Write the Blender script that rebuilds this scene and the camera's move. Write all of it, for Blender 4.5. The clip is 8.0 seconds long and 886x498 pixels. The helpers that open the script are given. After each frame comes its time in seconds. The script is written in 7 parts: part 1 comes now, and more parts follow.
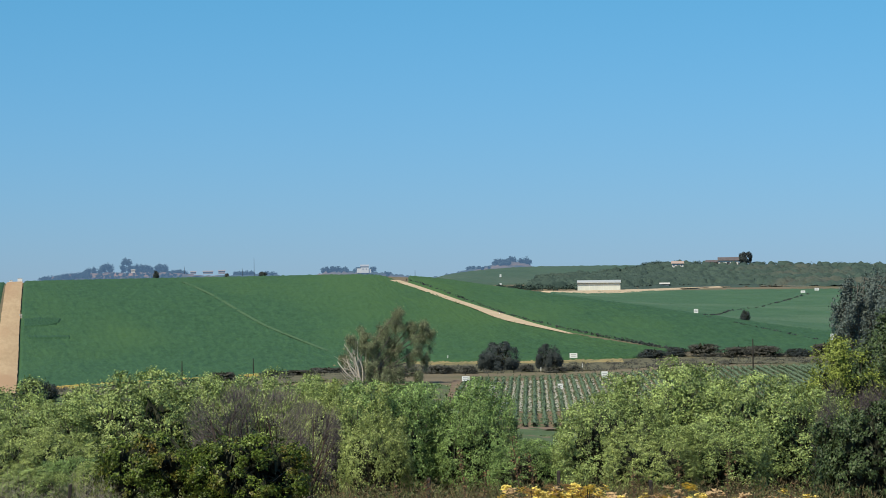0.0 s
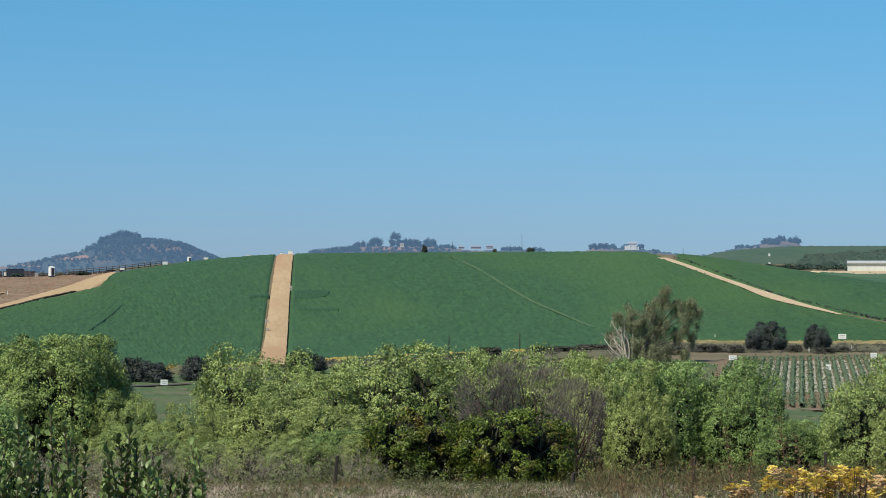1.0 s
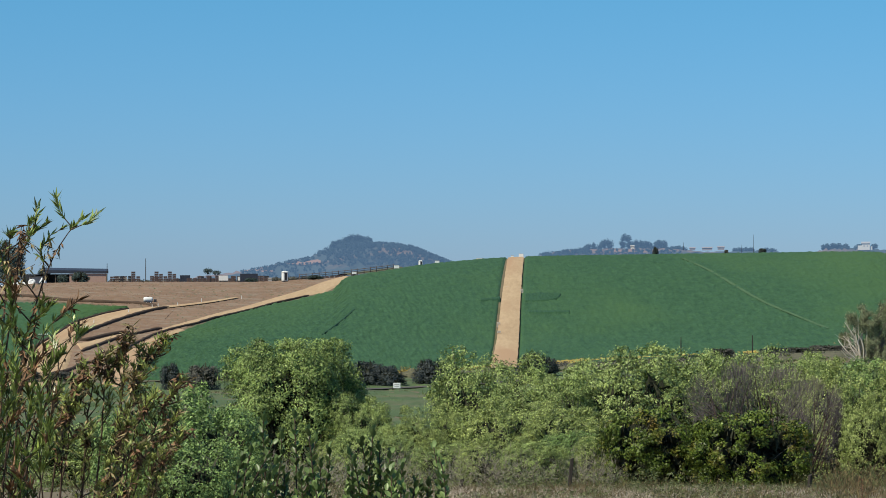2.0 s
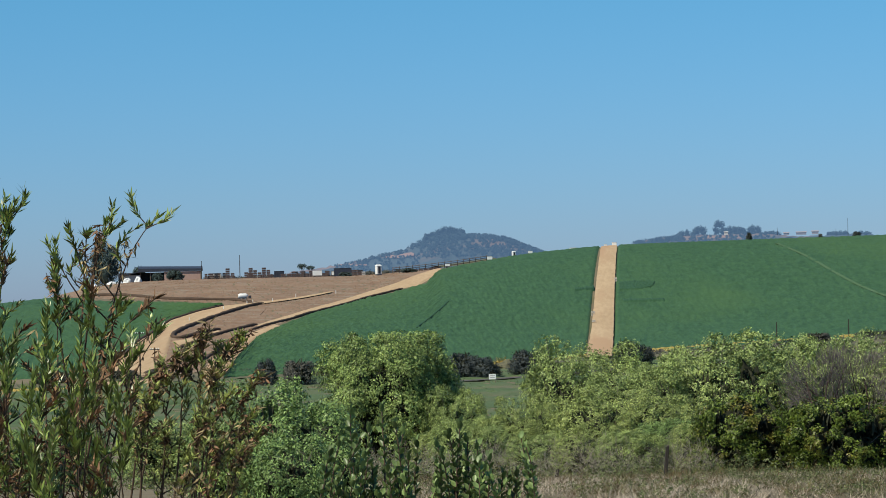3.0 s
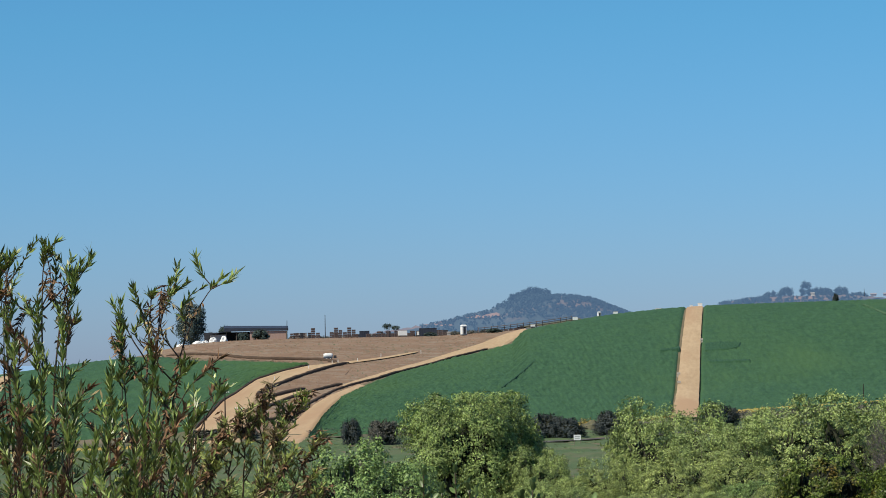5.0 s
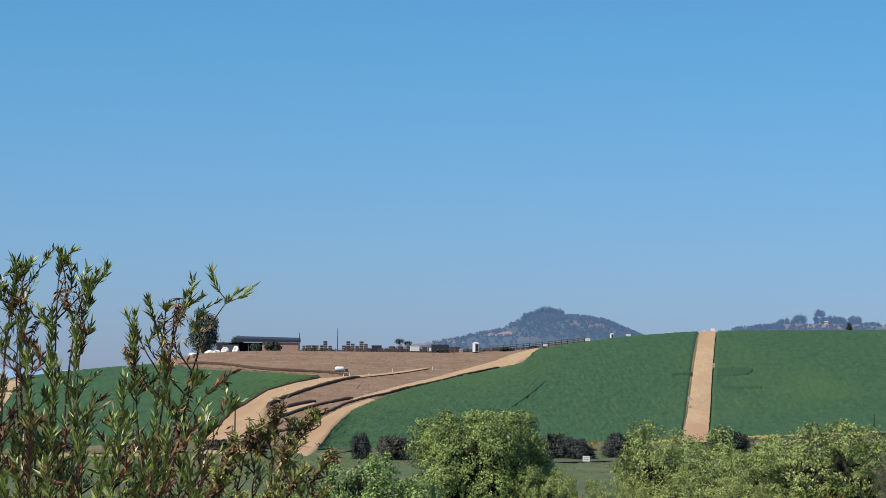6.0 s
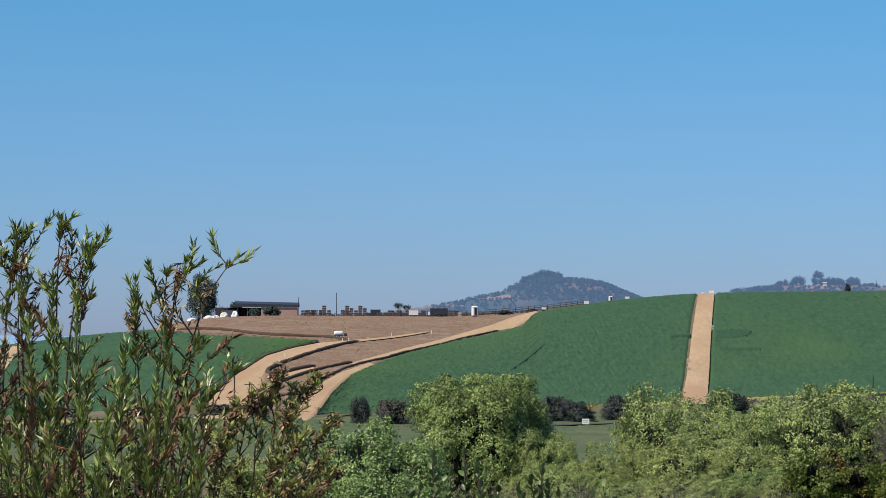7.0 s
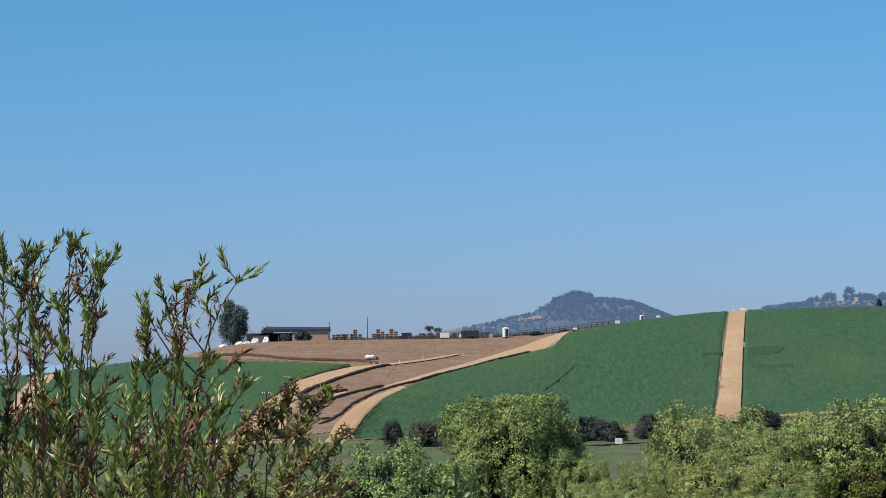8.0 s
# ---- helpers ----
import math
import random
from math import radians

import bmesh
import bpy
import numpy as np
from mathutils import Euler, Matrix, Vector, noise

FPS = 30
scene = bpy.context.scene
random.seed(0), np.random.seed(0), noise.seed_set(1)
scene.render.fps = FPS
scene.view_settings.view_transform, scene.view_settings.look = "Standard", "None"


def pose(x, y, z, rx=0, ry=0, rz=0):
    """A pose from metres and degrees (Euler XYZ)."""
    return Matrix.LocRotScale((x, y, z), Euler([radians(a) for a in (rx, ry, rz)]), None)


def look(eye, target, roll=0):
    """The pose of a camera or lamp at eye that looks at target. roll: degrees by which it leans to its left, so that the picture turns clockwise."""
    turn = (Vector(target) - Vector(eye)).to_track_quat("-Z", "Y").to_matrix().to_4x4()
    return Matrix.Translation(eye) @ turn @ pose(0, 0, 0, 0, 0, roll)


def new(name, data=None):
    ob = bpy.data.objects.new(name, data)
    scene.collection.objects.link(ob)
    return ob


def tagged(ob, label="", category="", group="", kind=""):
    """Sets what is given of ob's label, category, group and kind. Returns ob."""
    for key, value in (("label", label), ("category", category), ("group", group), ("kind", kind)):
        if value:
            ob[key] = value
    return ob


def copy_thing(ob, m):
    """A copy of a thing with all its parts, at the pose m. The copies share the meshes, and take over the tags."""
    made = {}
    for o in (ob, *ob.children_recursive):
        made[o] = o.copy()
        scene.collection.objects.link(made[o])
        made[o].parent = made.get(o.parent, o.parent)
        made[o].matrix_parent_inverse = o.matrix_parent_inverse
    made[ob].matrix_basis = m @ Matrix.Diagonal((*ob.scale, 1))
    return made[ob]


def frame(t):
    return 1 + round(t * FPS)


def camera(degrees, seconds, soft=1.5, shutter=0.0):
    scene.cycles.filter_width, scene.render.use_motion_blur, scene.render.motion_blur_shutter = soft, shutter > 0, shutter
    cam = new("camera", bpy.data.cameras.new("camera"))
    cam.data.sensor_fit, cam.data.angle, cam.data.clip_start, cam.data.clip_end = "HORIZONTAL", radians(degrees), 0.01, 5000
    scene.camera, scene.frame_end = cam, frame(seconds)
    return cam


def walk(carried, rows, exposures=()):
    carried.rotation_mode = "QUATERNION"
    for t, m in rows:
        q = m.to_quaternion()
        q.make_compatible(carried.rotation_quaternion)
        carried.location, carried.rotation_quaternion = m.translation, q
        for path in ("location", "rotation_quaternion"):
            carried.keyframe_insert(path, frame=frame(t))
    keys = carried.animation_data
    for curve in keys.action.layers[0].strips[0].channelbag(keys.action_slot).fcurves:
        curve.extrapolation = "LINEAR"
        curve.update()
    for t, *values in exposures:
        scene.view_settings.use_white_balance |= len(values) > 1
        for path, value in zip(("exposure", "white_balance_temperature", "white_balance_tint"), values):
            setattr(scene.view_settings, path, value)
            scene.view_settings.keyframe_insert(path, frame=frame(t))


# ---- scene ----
# The place: a farm valley seen from a bank. The standing point is the origin of the
# plan, y runs towards the farm road on the hill, EYE is the height of the eyes.
EYE = 16.0

# ---- camera ----
cam = camera(18.0, 8.0, soft=0.9)
# seconds, x, y, z over the standing eye, bearing, tilt and lean in degrees
WALK = [
    (0.0, 0.000, 0.0, 0.000, 8.729, 1.522, -0.742),
    (0.3, 0.000, 0.0, 0.000, 7.201, 1.603, -0.820),
    (0.5, 0.000, 0.0, 0.000, 6.121, 1.460, -0.439),
    (0.7, 0.000, 0.0, 0.000, 5.001, 1.266, -0.258),
    (1.0, 0.000, 0.0, 0.000, 3.243, 1.068, 0.150),
    (1.2, 0.009, 0.0, 0.000, 2.069, 1.004, -0.006),
    (1.5, 0.000, 0.0, 0.000, 0.383, 1.083, -0.359),
    (1.8, -0.045, 0.0, 0.000, -0.840, 1.150, -0.580),
    (2.0, -0.072, 0.0, 0.000, -1.475, 1.122, -0.240),
    (2.2, -0.070, 0.0, 0.000, -2.234, 1.080, -0.470),
    (3.3, 0.046, 0.0, 0.000, -3.425, 0.957, -1.488),
    (3.5, 0.080, 0.0, 0.000, -2.721, 1.065, -2.107),
    (3.8, 0.132, 0.0, -0.021, -1.575, 1.056, -1.809),
    (4.0, 0.156, 0.0, -0.035, -1.468, 1.392, -2.184),
    (4.2, 0.128, 0.0, -0.021, -2.072, 1.818, -2.512),
    (4.5, 0.095, 0.0, 0.000, -3.889, 2.219, -1.953),
    (4.7, 0.092, 0.0, 0.000, -4.755, 2.190, -1.991),
    (5.8, 0.066, 0.0, 0.017, -5.358, 2.572, 0.652),
    (6.0, 0.082, 0.0, 0.020, -5.416, 2.588, 0.547),
    (6.2, 0.068, 0.0, 0.020, -5.450, 2.415, 0.262),
    (6.5, 0.047, 0.0, 0.020, -5.429, 2.302, 0.000),
    (6.8, 0.063, 0.0, 0.019, -5.387, 2.150, -0.015),
    (7.0, 0.073, 0.0, 0.018, -5.376, 1.847, 0.168),
    (7.2, 0.082, 0.0, 0.011, -5.619, 1.820, -0.992),
    (7.5, 0.096, 0.0, 0.000, -5.970, 2.296, -0.845),
    (7.8, 0.127, 0.0, -0.015, -6.134, 2.399, -1.003),
    (8.0, 0.156, 0.0, -0.025, -5.989, 2.309, -0.823),
]
walk(cam, [(t, pose(x, y, EYE + z, 90 + tilt, 0, -bearing) @ pose(0, 0, 0, 0, 0, lean))
           for t, x, y, z, bearing, tilt, lean in WALK],
     exposures=[(0.0, 0.0, 6500, 6), (4.7, 0.0, 6500, 7), (5.8, 0.0, 6500, 14), (8.0, 0.0, 6500, 15)])

# ---- light ----
SUN_AZ, SUN_EL = -132.0, 52.0
scene.view_settings.exposure = 0.0
world = bpy.data.worlds.new("world")
scene.world = world
world.use_nodes = True
wn = world.node_tree
sky = wn.nodes.new("ShaderNodeTexSky")
sky.sky_type, sky.sun_disc = "NISHITA", False
sky.sun_elevation, sky.sun_rotation = radians(SUN_EL), radians(SUN_AZ)
sky.altitude, sky.air_density, sky.dust_density, sky.ozone_density = 300.0, 1.0, 0.3, 3.0
tint = wn.nodes.new("ShaderNodeMix")
tint.data_type, tint.blend_type = "RGBA", "MULTIPLY"
tint.inputs["Factor"].default_value = 1.0
up = wn.nodes.new("ShaderNodeSeparateXYZ")
wn.links.new(wn.nodes.new("ShaderNodeTexCoord").outputs["Generated"], up.inputs[0])
rise = wn.nodes.new("ShaderNodeMapRange")
rise.inputs["From Min"].default_value, rise.inputs["From Max"].default_value = 0.0, 0.12
wn.links.new(up.outputs["Z"], rise.inputs["Value"])
air = wn.nodes.new("ShaderNodeMix")
air.data_type = "RGBA"
[i for i in air.inputs if i.name == "A" and i.type == "RGBA"][0].default_value = (0.50, 0.68, 1.20, 1)
[i for i in air.inputs if i.name == "B" and i.type == "RGBA"][0].default_value = (0.41, 0.88, 1.18, 1)
wn.links.new(rise.outputs["Result"], air.inputs["Factor"])
wn.links.new([o for o in air.outputs if o.type == "RGBA"][0], [i for i in tint.inputs if i.name == "B" and i.type == "RGBA"][0])
wn.links.new(sky.outputs["Color"], [i for i in tint.inputs if i.name == "A" and i.type == "RGBA"][0])
wn.links.new([o for o in tint.outputs if o.type == "RGBA"][0], wn.nodes["Background"].inputs["Color"])
wn.nodes["Background"].inputs["Strength"].default_value = 0.088
sun_data = bpy.data.lights.new("sun", "SUN")
sun_data.energy, sun_data.angle, sun_data.color = 5.0, radians(0.53), (1.0, 0.91, 0.76)
sun = new("sun", sun_data)
sa, se = radians(SUN_AZ), radians(SUN_EL)
sun.matrix_world = look((0, 0, 300), (-math.sin(sa) * math.cos(se), -math.cos(sa) * math.cos(se), 300 - math.sin(se)))


# ---- materials ----
def mat(name, dark, light, scale=3.0, fine=None, rough=0.8, bump=0.0, bump_scale=None, island=0.0, translucent=0.0,
        spec=0.3, third=None, third_scale=0.3, third_mix=0.5, metal=0.0, glow=None, stretch=None, each=0.0):
    """A surface whose colour wanders between two tones at two scales; island: spread of tone from piece to piece."""
    m = bpy.data.materials.new(name)
    m.use_nodes = True
    nt = m.node_tree
    N, L = nt.nodes, nt.links
    b = N["Principled BSDF"]
    co = N.new("ShaderNodeTexCoord").outputs["Object"]
    if stretch:
        mp = N.new("ShaderNodeMapping")
        mp.inputs["Scale"].default_value = stretch
        L.new(co, mp.inputs["Vector"])
        co = mp.outputs["Vector"]

    def noise_tex(s, detail):
        n = N.new("ShaderNodeTexNoise")
        n.inputs["Scale"].default_value, n.inputs["Detail"].default_value = s, detail
        n.inputs["Roughness"].default_value = 0.6
        L.new(co, n.inputs["Vector"])
        return n.outputs["Fac"]

    def ramp(fac, lo, hi):
        r = N.new("ShaderNodeMapRange")
        r.inputs["From Min"].default_value, r.inputs["From Max"].default_value = lo, hi
        L.new(fac, r.inputs["Value"])
        return r.outputs["Result"]

    def mix(fac, a, c, blend="MIX"):
        x = N.new("ShaderNodeMix")
        x.data_type, x.blend_type = "RGBA", blend
        for key, v in (("Factor", fac), ("A", a), ("B", c)):
            sock = [s for s in x.inputs if s.name == key and (s.type == "RGBA" if key != "Factor" else s.type == "VALUE")][0]
            if isinstance(v, (tuple, list)):
                sock.default_value = (*v, 1)
            elif isinstance(v, (int, float)):
                sock.default_value = v
            else:
                L.new(v, sock)
        return [s for s in x.outputs if s.type == "RGBA"][0]

    f1 = ramp(noise_tex(scale, 4), 0.3, 0.7)
    f2 = ramp(noise_tex(fine or scale * 7, 3), 0.25, 0.75)
    a = N.new("ShaderNodeMath")
    a.operation = "MULTIPLY_ADD"
    L.new(f2, a.inputs[0])
    a.inputs[1].default_value = 0.5
    h = N.new("ShaderNodeMath")
    h.operation = "MULTIPLY"
    L.new(f1, h.inputs[0])
    h.inputs[1].default_value = 0.5
    L.new(h.outputs[0], a.inputs[2])
    col = mix(a.outputs[0], dark, light)
    if third:
        col = mix(ramp(noise_tex(third_scale, 5), 0.62 - 0.25 * third_mix, 0.78 - 0.25 * third_mix), col, third)
    if island or each:
        g = N.new("ShaderNodeObjectInfo" if each else "ShaderNodeNewGeometry")
        hv = N.new("ShaderNodeHueSaturation")
        v = N.new("ShaderNodeMapRange")
        v.inputs["To Min"].default_value, v.inputs["To Max"].default_value = 1 - island - each, 1 + island + each
        L.new(g.outputs["Random" if each else "Random Per Island"], v.inputs["Value"])
        L.new(v.outputs["Result"], hv.inputs["Value"])
        L.new(col, hv.inputs["Color"])
        col = hv.outputs["Color"]
    L.new(col, b.inputs["Base Color"])
    b.inputs["Roughness"].default_value, b.inputs["Metallic"].default_value = rough, metal
    b.inputs["Specular IOR Level"].default_value = spec
    if bump:
        bn = N.new("ShaderNodeBump")
        bn.inputs["Strength"].default_value = bump
        bn.inputs["Distance"].default_value = 0.3 / (bump_scale or scale)
        L.new(noise_tex(bump_scale or scale * 3, 4), bn.inputs["Height"])
        L.new(bn.outputs["Normal"], b.inputs["Normal"])
    if translucent:
        tr = N.new("ShaderNodeBsdfTranslucent")
        L.new(col, tr.inputs["Color"])
        ms = N.new("ShaderNodeMixShader")
        ms.inputs["Fac"].default_value = translucent
        L.new(b.outputs["BSDF"], ms.inputs[1])
        L.new(tr.outputs["BSDF"], ms.inputs[2])
        L.new(ms.outputs["Shader"], N["Material Output"].inputs["Surface"])
    if glow:
        b.inputs["Emission Color"].default_value = (*glow[:3], 1)
        b.inputs["Emission Strength"].default_value = glow[3]
    return m


M_EARTH = mat("dry_earth", (0.12, 0.10, 0.06), (0.21, 0.17, 0.105), 0.05, 0.6, 0.95, 0.5, 1.5, third=(0.10, 0.11, 0.045), third_scale=0.03)
M_SLOPE = mat("dry_slope", (0.165, 0.10, 0.06), (0.29, 0.195, 0.125), 0.06, 0.5, 0.95, 0.6, 0.8, third=(0.26, 0.20, 0.14), third_scale=0.2)
M_ROAD = mat("sandy_road", (0.37, 0.255, 0.14), (0.53, 0.385, 0.23), 0.15, 1.2, 0.95, 0.4, 2.0, third=(0.41, 0.265, 0.15), third_scale=0.08, stretch=(1, 0.1, 1))
M_TRACK = mat("pale_track", (0.42, 0.32, 0.20), (0.58, 0.46, 0.31), 0.2, 1.4, 0.95, 0.4, 2.0)
M_CROP = mat("crop_leaves", (0.016, 0.054, 0.018), (0.060, 0.138, 0.050), 0.45, 1.8, 0.75, 1.0, 1.2, third=(0.055, 0.12, 0.035), third_scale=0.012, stretch=(1, 0.3, 1))
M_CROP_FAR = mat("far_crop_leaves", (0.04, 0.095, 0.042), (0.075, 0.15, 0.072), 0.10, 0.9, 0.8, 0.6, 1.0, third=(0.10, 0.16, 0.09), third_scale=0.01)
# greyer than the nearer crop, with the haze over the ridge mixed in
M_RIDGECROP = mat("hazed_ridge_crop", (0.045, 0.085, 0.055), (0.075, 0.125, 0.08), 0.05, 0.4, 0.85, 0.5, 0.6, third=(0.09, 0.12, 0.085), third_scale=0.012, stretch=(1, 0.2, 1))
M_BANK = mat("bank_scrub", (0.075, 0.078, 0.045), (0.165, 0.15, 0.09), 0.25, 2.0, 0.95, 0.8, 2.0)
M_WEED = mat("valley_weeds", (0.055, 0.09, 0.032), (0.10, 0.145, 0.06), 0.12, 1.2, 0.9, 0.8, 2.0, third=(0.13, 0.13, 0.07), third_scale=0.05)
M_DARKSTRIP = mat("dark_strip", (0.065, 0.058, 0.052), (0.125, 0.11, 0.10), 0.3, 2.0, 0.9, 0.4, 2.0)
M_PATH = mat("trodden_crop", (0.055, 0.118, 0.046), (0.09, 0.15, 0.07), 0.3, 2.0, 0.9, 0.4, 2.0)
M_WEEDLEAF = mat("weed_leaves", (0.10, 0.15, 0.06), (0.17, 0.23, 0.10), 0.1, 1, 0.8, island=0.3, third=(0.13, 0.13, 0.07), third_scale=0.04)
M_TUFT = mat("slope_grass", (0.25, 0.155, 0.088), (0.33, 0.22, 0.135), 0.1, 1, 0.9, island=0.3)
M_YELLOW = mat("yellow_mustard", (0.30, 0.22, 0.05), (0.46, 0.34, 0.09), 0.3, 2.5, 0.9, 0.6, 3.0)
M_DRYYELLOW = mat("dry_yellow_grass", (0.22, 0.175, 0.075), (0.36, 0.29, 0.13), 0.2, 2.5, 0.9, 0.6, 3.0, third=(0.12, 0.12, 0.06), third_scale=0.12)
M_BERM = mat("dark_berm", (0.045, 0.03, 0.02), (0.11, 0.072, 0.048), 0.6, 4.0, 0.95, 0.8, 3.0)
M_WOOD = mat("weathered_wood", (0.10, 0.08, 0.06), (0.22, 0.18, 0.14), 6, 40, 0.9, 0.4, 60, stretch=(4, 4, 0.4))
M_POST = mat("dark_old_wood", (0.02, 0.017, 0.014), (0.06, 0.05, 0.04), 6, 40, 0.9, 0.4, 60, stretch=(4, 4, 0.4))
M_BARK = mat("grey_bark", (0.10, 0.08, 0.065), (0.26, 0.22, 0.18), 3, 20, 0.9, 0.5, 12)
M_PALEBARK = mat("pale_bare_bark", (0.46, 0.39, 0.31), (0.70, 0.63, 0.54), 1.5, 8, 0.85, 0.3, 6)
M_TWIG = mat("brown_twig", (0.045, 0.030, 0.020), (0.13, 0.085, 0.058), 20, 90, 0.85)
# inner twigs, toned extra dark: part of the crown shade is painted in
M_SHADETWIG = mat("shade_dark_twig", (0.022, 0.026, 0.014), (0.055, 0.058, 0.034), 8, 40, 0.95, island=0.4)
M_DEADTWIG = mat("grey_dead_twig", (0.085, 0.070, 0.068), (0.20, 0.165, 0.155), 4, 30, 0.9, island=0.3)
M_GREYTWIG = mat("bleached_twig", (0.17, 0.15, 0.115), (0.32, 0.285, 0.22), 4, 30, 0.9, island=0.35)
M_BROWNTWIG = mat("brown_brushwood", (0.04, 0.033, 0.033), (0.14, 0.115, 0.11), 4, 30, 0.9, island=0.35)
M_WILLOW = mat("willow_leaves", (0.036, 0.062, 0.018), (0.48, 0.59, 0.185), 0.8, 5, 0.45, island=0.55, translucent=0.05, spec=0.25)
M_WILLOW2 = mat("greener_willow_leaves", (0.022, 0.050, 0.013), (0.35, 0.50, 0.15), 0.8, 5, 0.45, island=0.55, translucent=0.05, spec=0.25)
M_WILLOW3 = mat("deep_willow_leaves", (0.020, 0.042, 0.010), (0.40, 0.52, 0.15), 0.8, 5, 0.45, island=0.55, translucent=0.05, spec=0.25)
M_YWILLOW = mat("yellow_willow_leaves", (0.045, 0.072, 0.014), (0.48, 0.56, 0.17), 0.8, 5, 0.45, island=0.55, translucent=0.05, spec=0.3)
M_OLIVE = mat("olive_scrub_leaves", (0.065, 0.092, 0.028), (0.21, 0.24, 0.095), 0.6, 4, 0.6, island=0.5, translucent=0.25, third=(0.15, 0.10, 0.055), third_scale=0.5)
M_SUMAC = mat("dark_shrub_leaves", (0.008, 0.021, 0.004), (0.18, 0.245, 0.036), 1.4, 6, 0.45, island=0.65, translucent=0.06, spec=0.25, third=(0.20, 0.13, 0.03), third_scale=0.9, third_mix=0.35)
M_YTREE = mat("yellow_green_tree_leaves", (0.10, 0.135, 0.02), (0.33, 0.38, 0.07), 0.6, 3, 0.55, island=0.4, translucent=0.1)
M_DTREE = mat("dark_tree_leaves", (0.02, 0.036, 0.012), (0.105, 0.15, 0.05), 0.6, 3, 0.5, island=0.5, translucent=0.05)
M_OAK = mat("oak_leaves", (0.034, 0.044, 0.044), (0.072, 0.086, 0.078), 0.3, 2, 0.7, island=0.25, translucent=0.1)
# leaf green shifted to blue-grey, so distance haze sits in the colour
M_YARD = mat("hazed_yard_leaves", (0.036, 0.060, 0.056), (0.092, 0.130, 0.112), 0.3, 2, 0.7, island=0.25, translucent=0.1)
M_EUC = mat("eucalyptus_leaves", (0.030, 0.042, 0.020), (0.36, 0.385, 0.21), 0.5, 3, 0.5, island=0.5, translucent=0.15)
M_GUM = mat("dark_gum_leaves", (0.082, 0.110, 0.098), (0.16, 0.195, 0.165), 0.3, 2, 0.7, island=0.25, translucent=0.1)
M_SCRUB = mat("grey_scrub", (0.075, 0.075, 0.062), (0.13, 0.125, 0.10), 0.3, 2, 0.8, island=0.25, translucent=0.1)
M_WOODS = mat("ridge_woods", (0.022, 0.044, 0.036), (0.072, 0.108, 0.080), 0.12, 0.7, 0.9, 1.0, 0.6, third=(0.10, 0.10, 0.075), third_scale=0.012, third_mix=0.3)
# air haze painted into these three: bluish tones plus a faint emission
M_FARHILL = mat("haze_glow_hill", (0.022, 0.042, 0.05), (0.045, 0.062, 0.068), 0.006, 0.03, 1.0, third=(0.24, 0.135, 0.085), third_scale=0.006, third_mix=0.6, glow=(0.125, 0.205, 0.345, 0.52))
M_FARWOODS = mat("haze_glow_woods", (0.02, 0.035, 0.035), (0.03, 0.05, 0.048), 0.01, 0.05, 1.0, island=0.15, glow=(0.11, 0.20, 0.355, 0.58))
M_COAST = mat("haze_glow_range", (0.10, 0.16, 0.24), (0.14, 0.20, 0.28), 0.002, 0.02, 1.0, glow=(0.20, 0.35, 0.52, 0.7))
M_WHITE = mat("white_paint", (0.70, 0.70, 0.66), (0.82, 0.82, 0.78), 1, 8, 0.6)
M_GREYBAR = mat("grey_lettering", (0.30, 0.30, 0.30), (0.42, 0.42, 0.40), 4, 20, 0.7)
M_DARK = mat("dark_metal", (0.025, 0.025, 0.03), (0.06, 0.06, 0.065), 1, 6, 0.6)


# ---- helpers of this scene ----
def bearing(az, d):
    """Plan place at a bearing (degrees from the y axis, clockwise) and distance."""
    return d * math.sin(radians(az)), d * math.cos(radians(az))


def mesh_of(name, verts, faces, smooth=False):
    """A mesh from arrays: verts n x 3, faces m x k."""
    me = bpy.data.meshes.new(name)
    v, fa = np.asarray(verts, dtype=np.float32), np.asarray(faces, dtype=np.int32)
    k = fa.shape[1]
    me.vertices.add(len(v))
    me.vertices.foreach_set("co", v.ravel())
    me.loops.add(fa.size)
    me.loops.foreach_set("vertex_index", fa.ravel())
    me.polygons.add(len(fa))
    me.polygons.foreach_set("loop_start", np.arange(0, fa.size, k, dtype=np.int32))
    me.polygons.foreach_set("use_smooth", np.full(len(fa), smooth))
    me.update(calc_edges=True)
    return me


def mesh_join(pieces):
    """Joins (verts, faces) pieces with faces of one size into one pair."""
    vs, fs, n = [], [], 0
    for v, fa in pieces:
        vs.append(np.asarray(v, dtype=float))
        fs.append(np.asarray(fa, dtype=int) + n)
        n += len(v)
    return np.concatenate(vs), np.concatenate(fs)


def part(name, geo, material, parent=None, label="", smooth=False):
    """Links a (verts, faces) pair, a mesh or a bmesh as one mesh object under a thing or a part."""
    if isinstance(geo, tuple):
        me = mesh_of(name, geo[0], geo[1], smooth)
    elif isinstance(geo, bpy.types.Mesh):
        me = geo
    else:
        me = bpy.data.meshes.new(name)
        geo.to_mesh(me)
        geo.free()
    if material and not me.materials:
        me.materials.append(material)
    ob = new(name, me)
    if parent:
        ob.parent = parent
    if label:
        tagged(ob, label)
    return ob


def thing(name, x, y, label, category, group="", turn=0.0, z=None, kind="", size=1.0):
    """An Empty on the ground that parents the parts of a thing."""
    ob = new(name)
    ob.empty_display_size = 0.2
    ob.location = (x, y, ground_z(x, y) if z is None else z)
    ob.rotation_euler[2] = radians(turn)
    ob.scale = (size, size, size)
    return tagged(ob, label, category, group, kind)


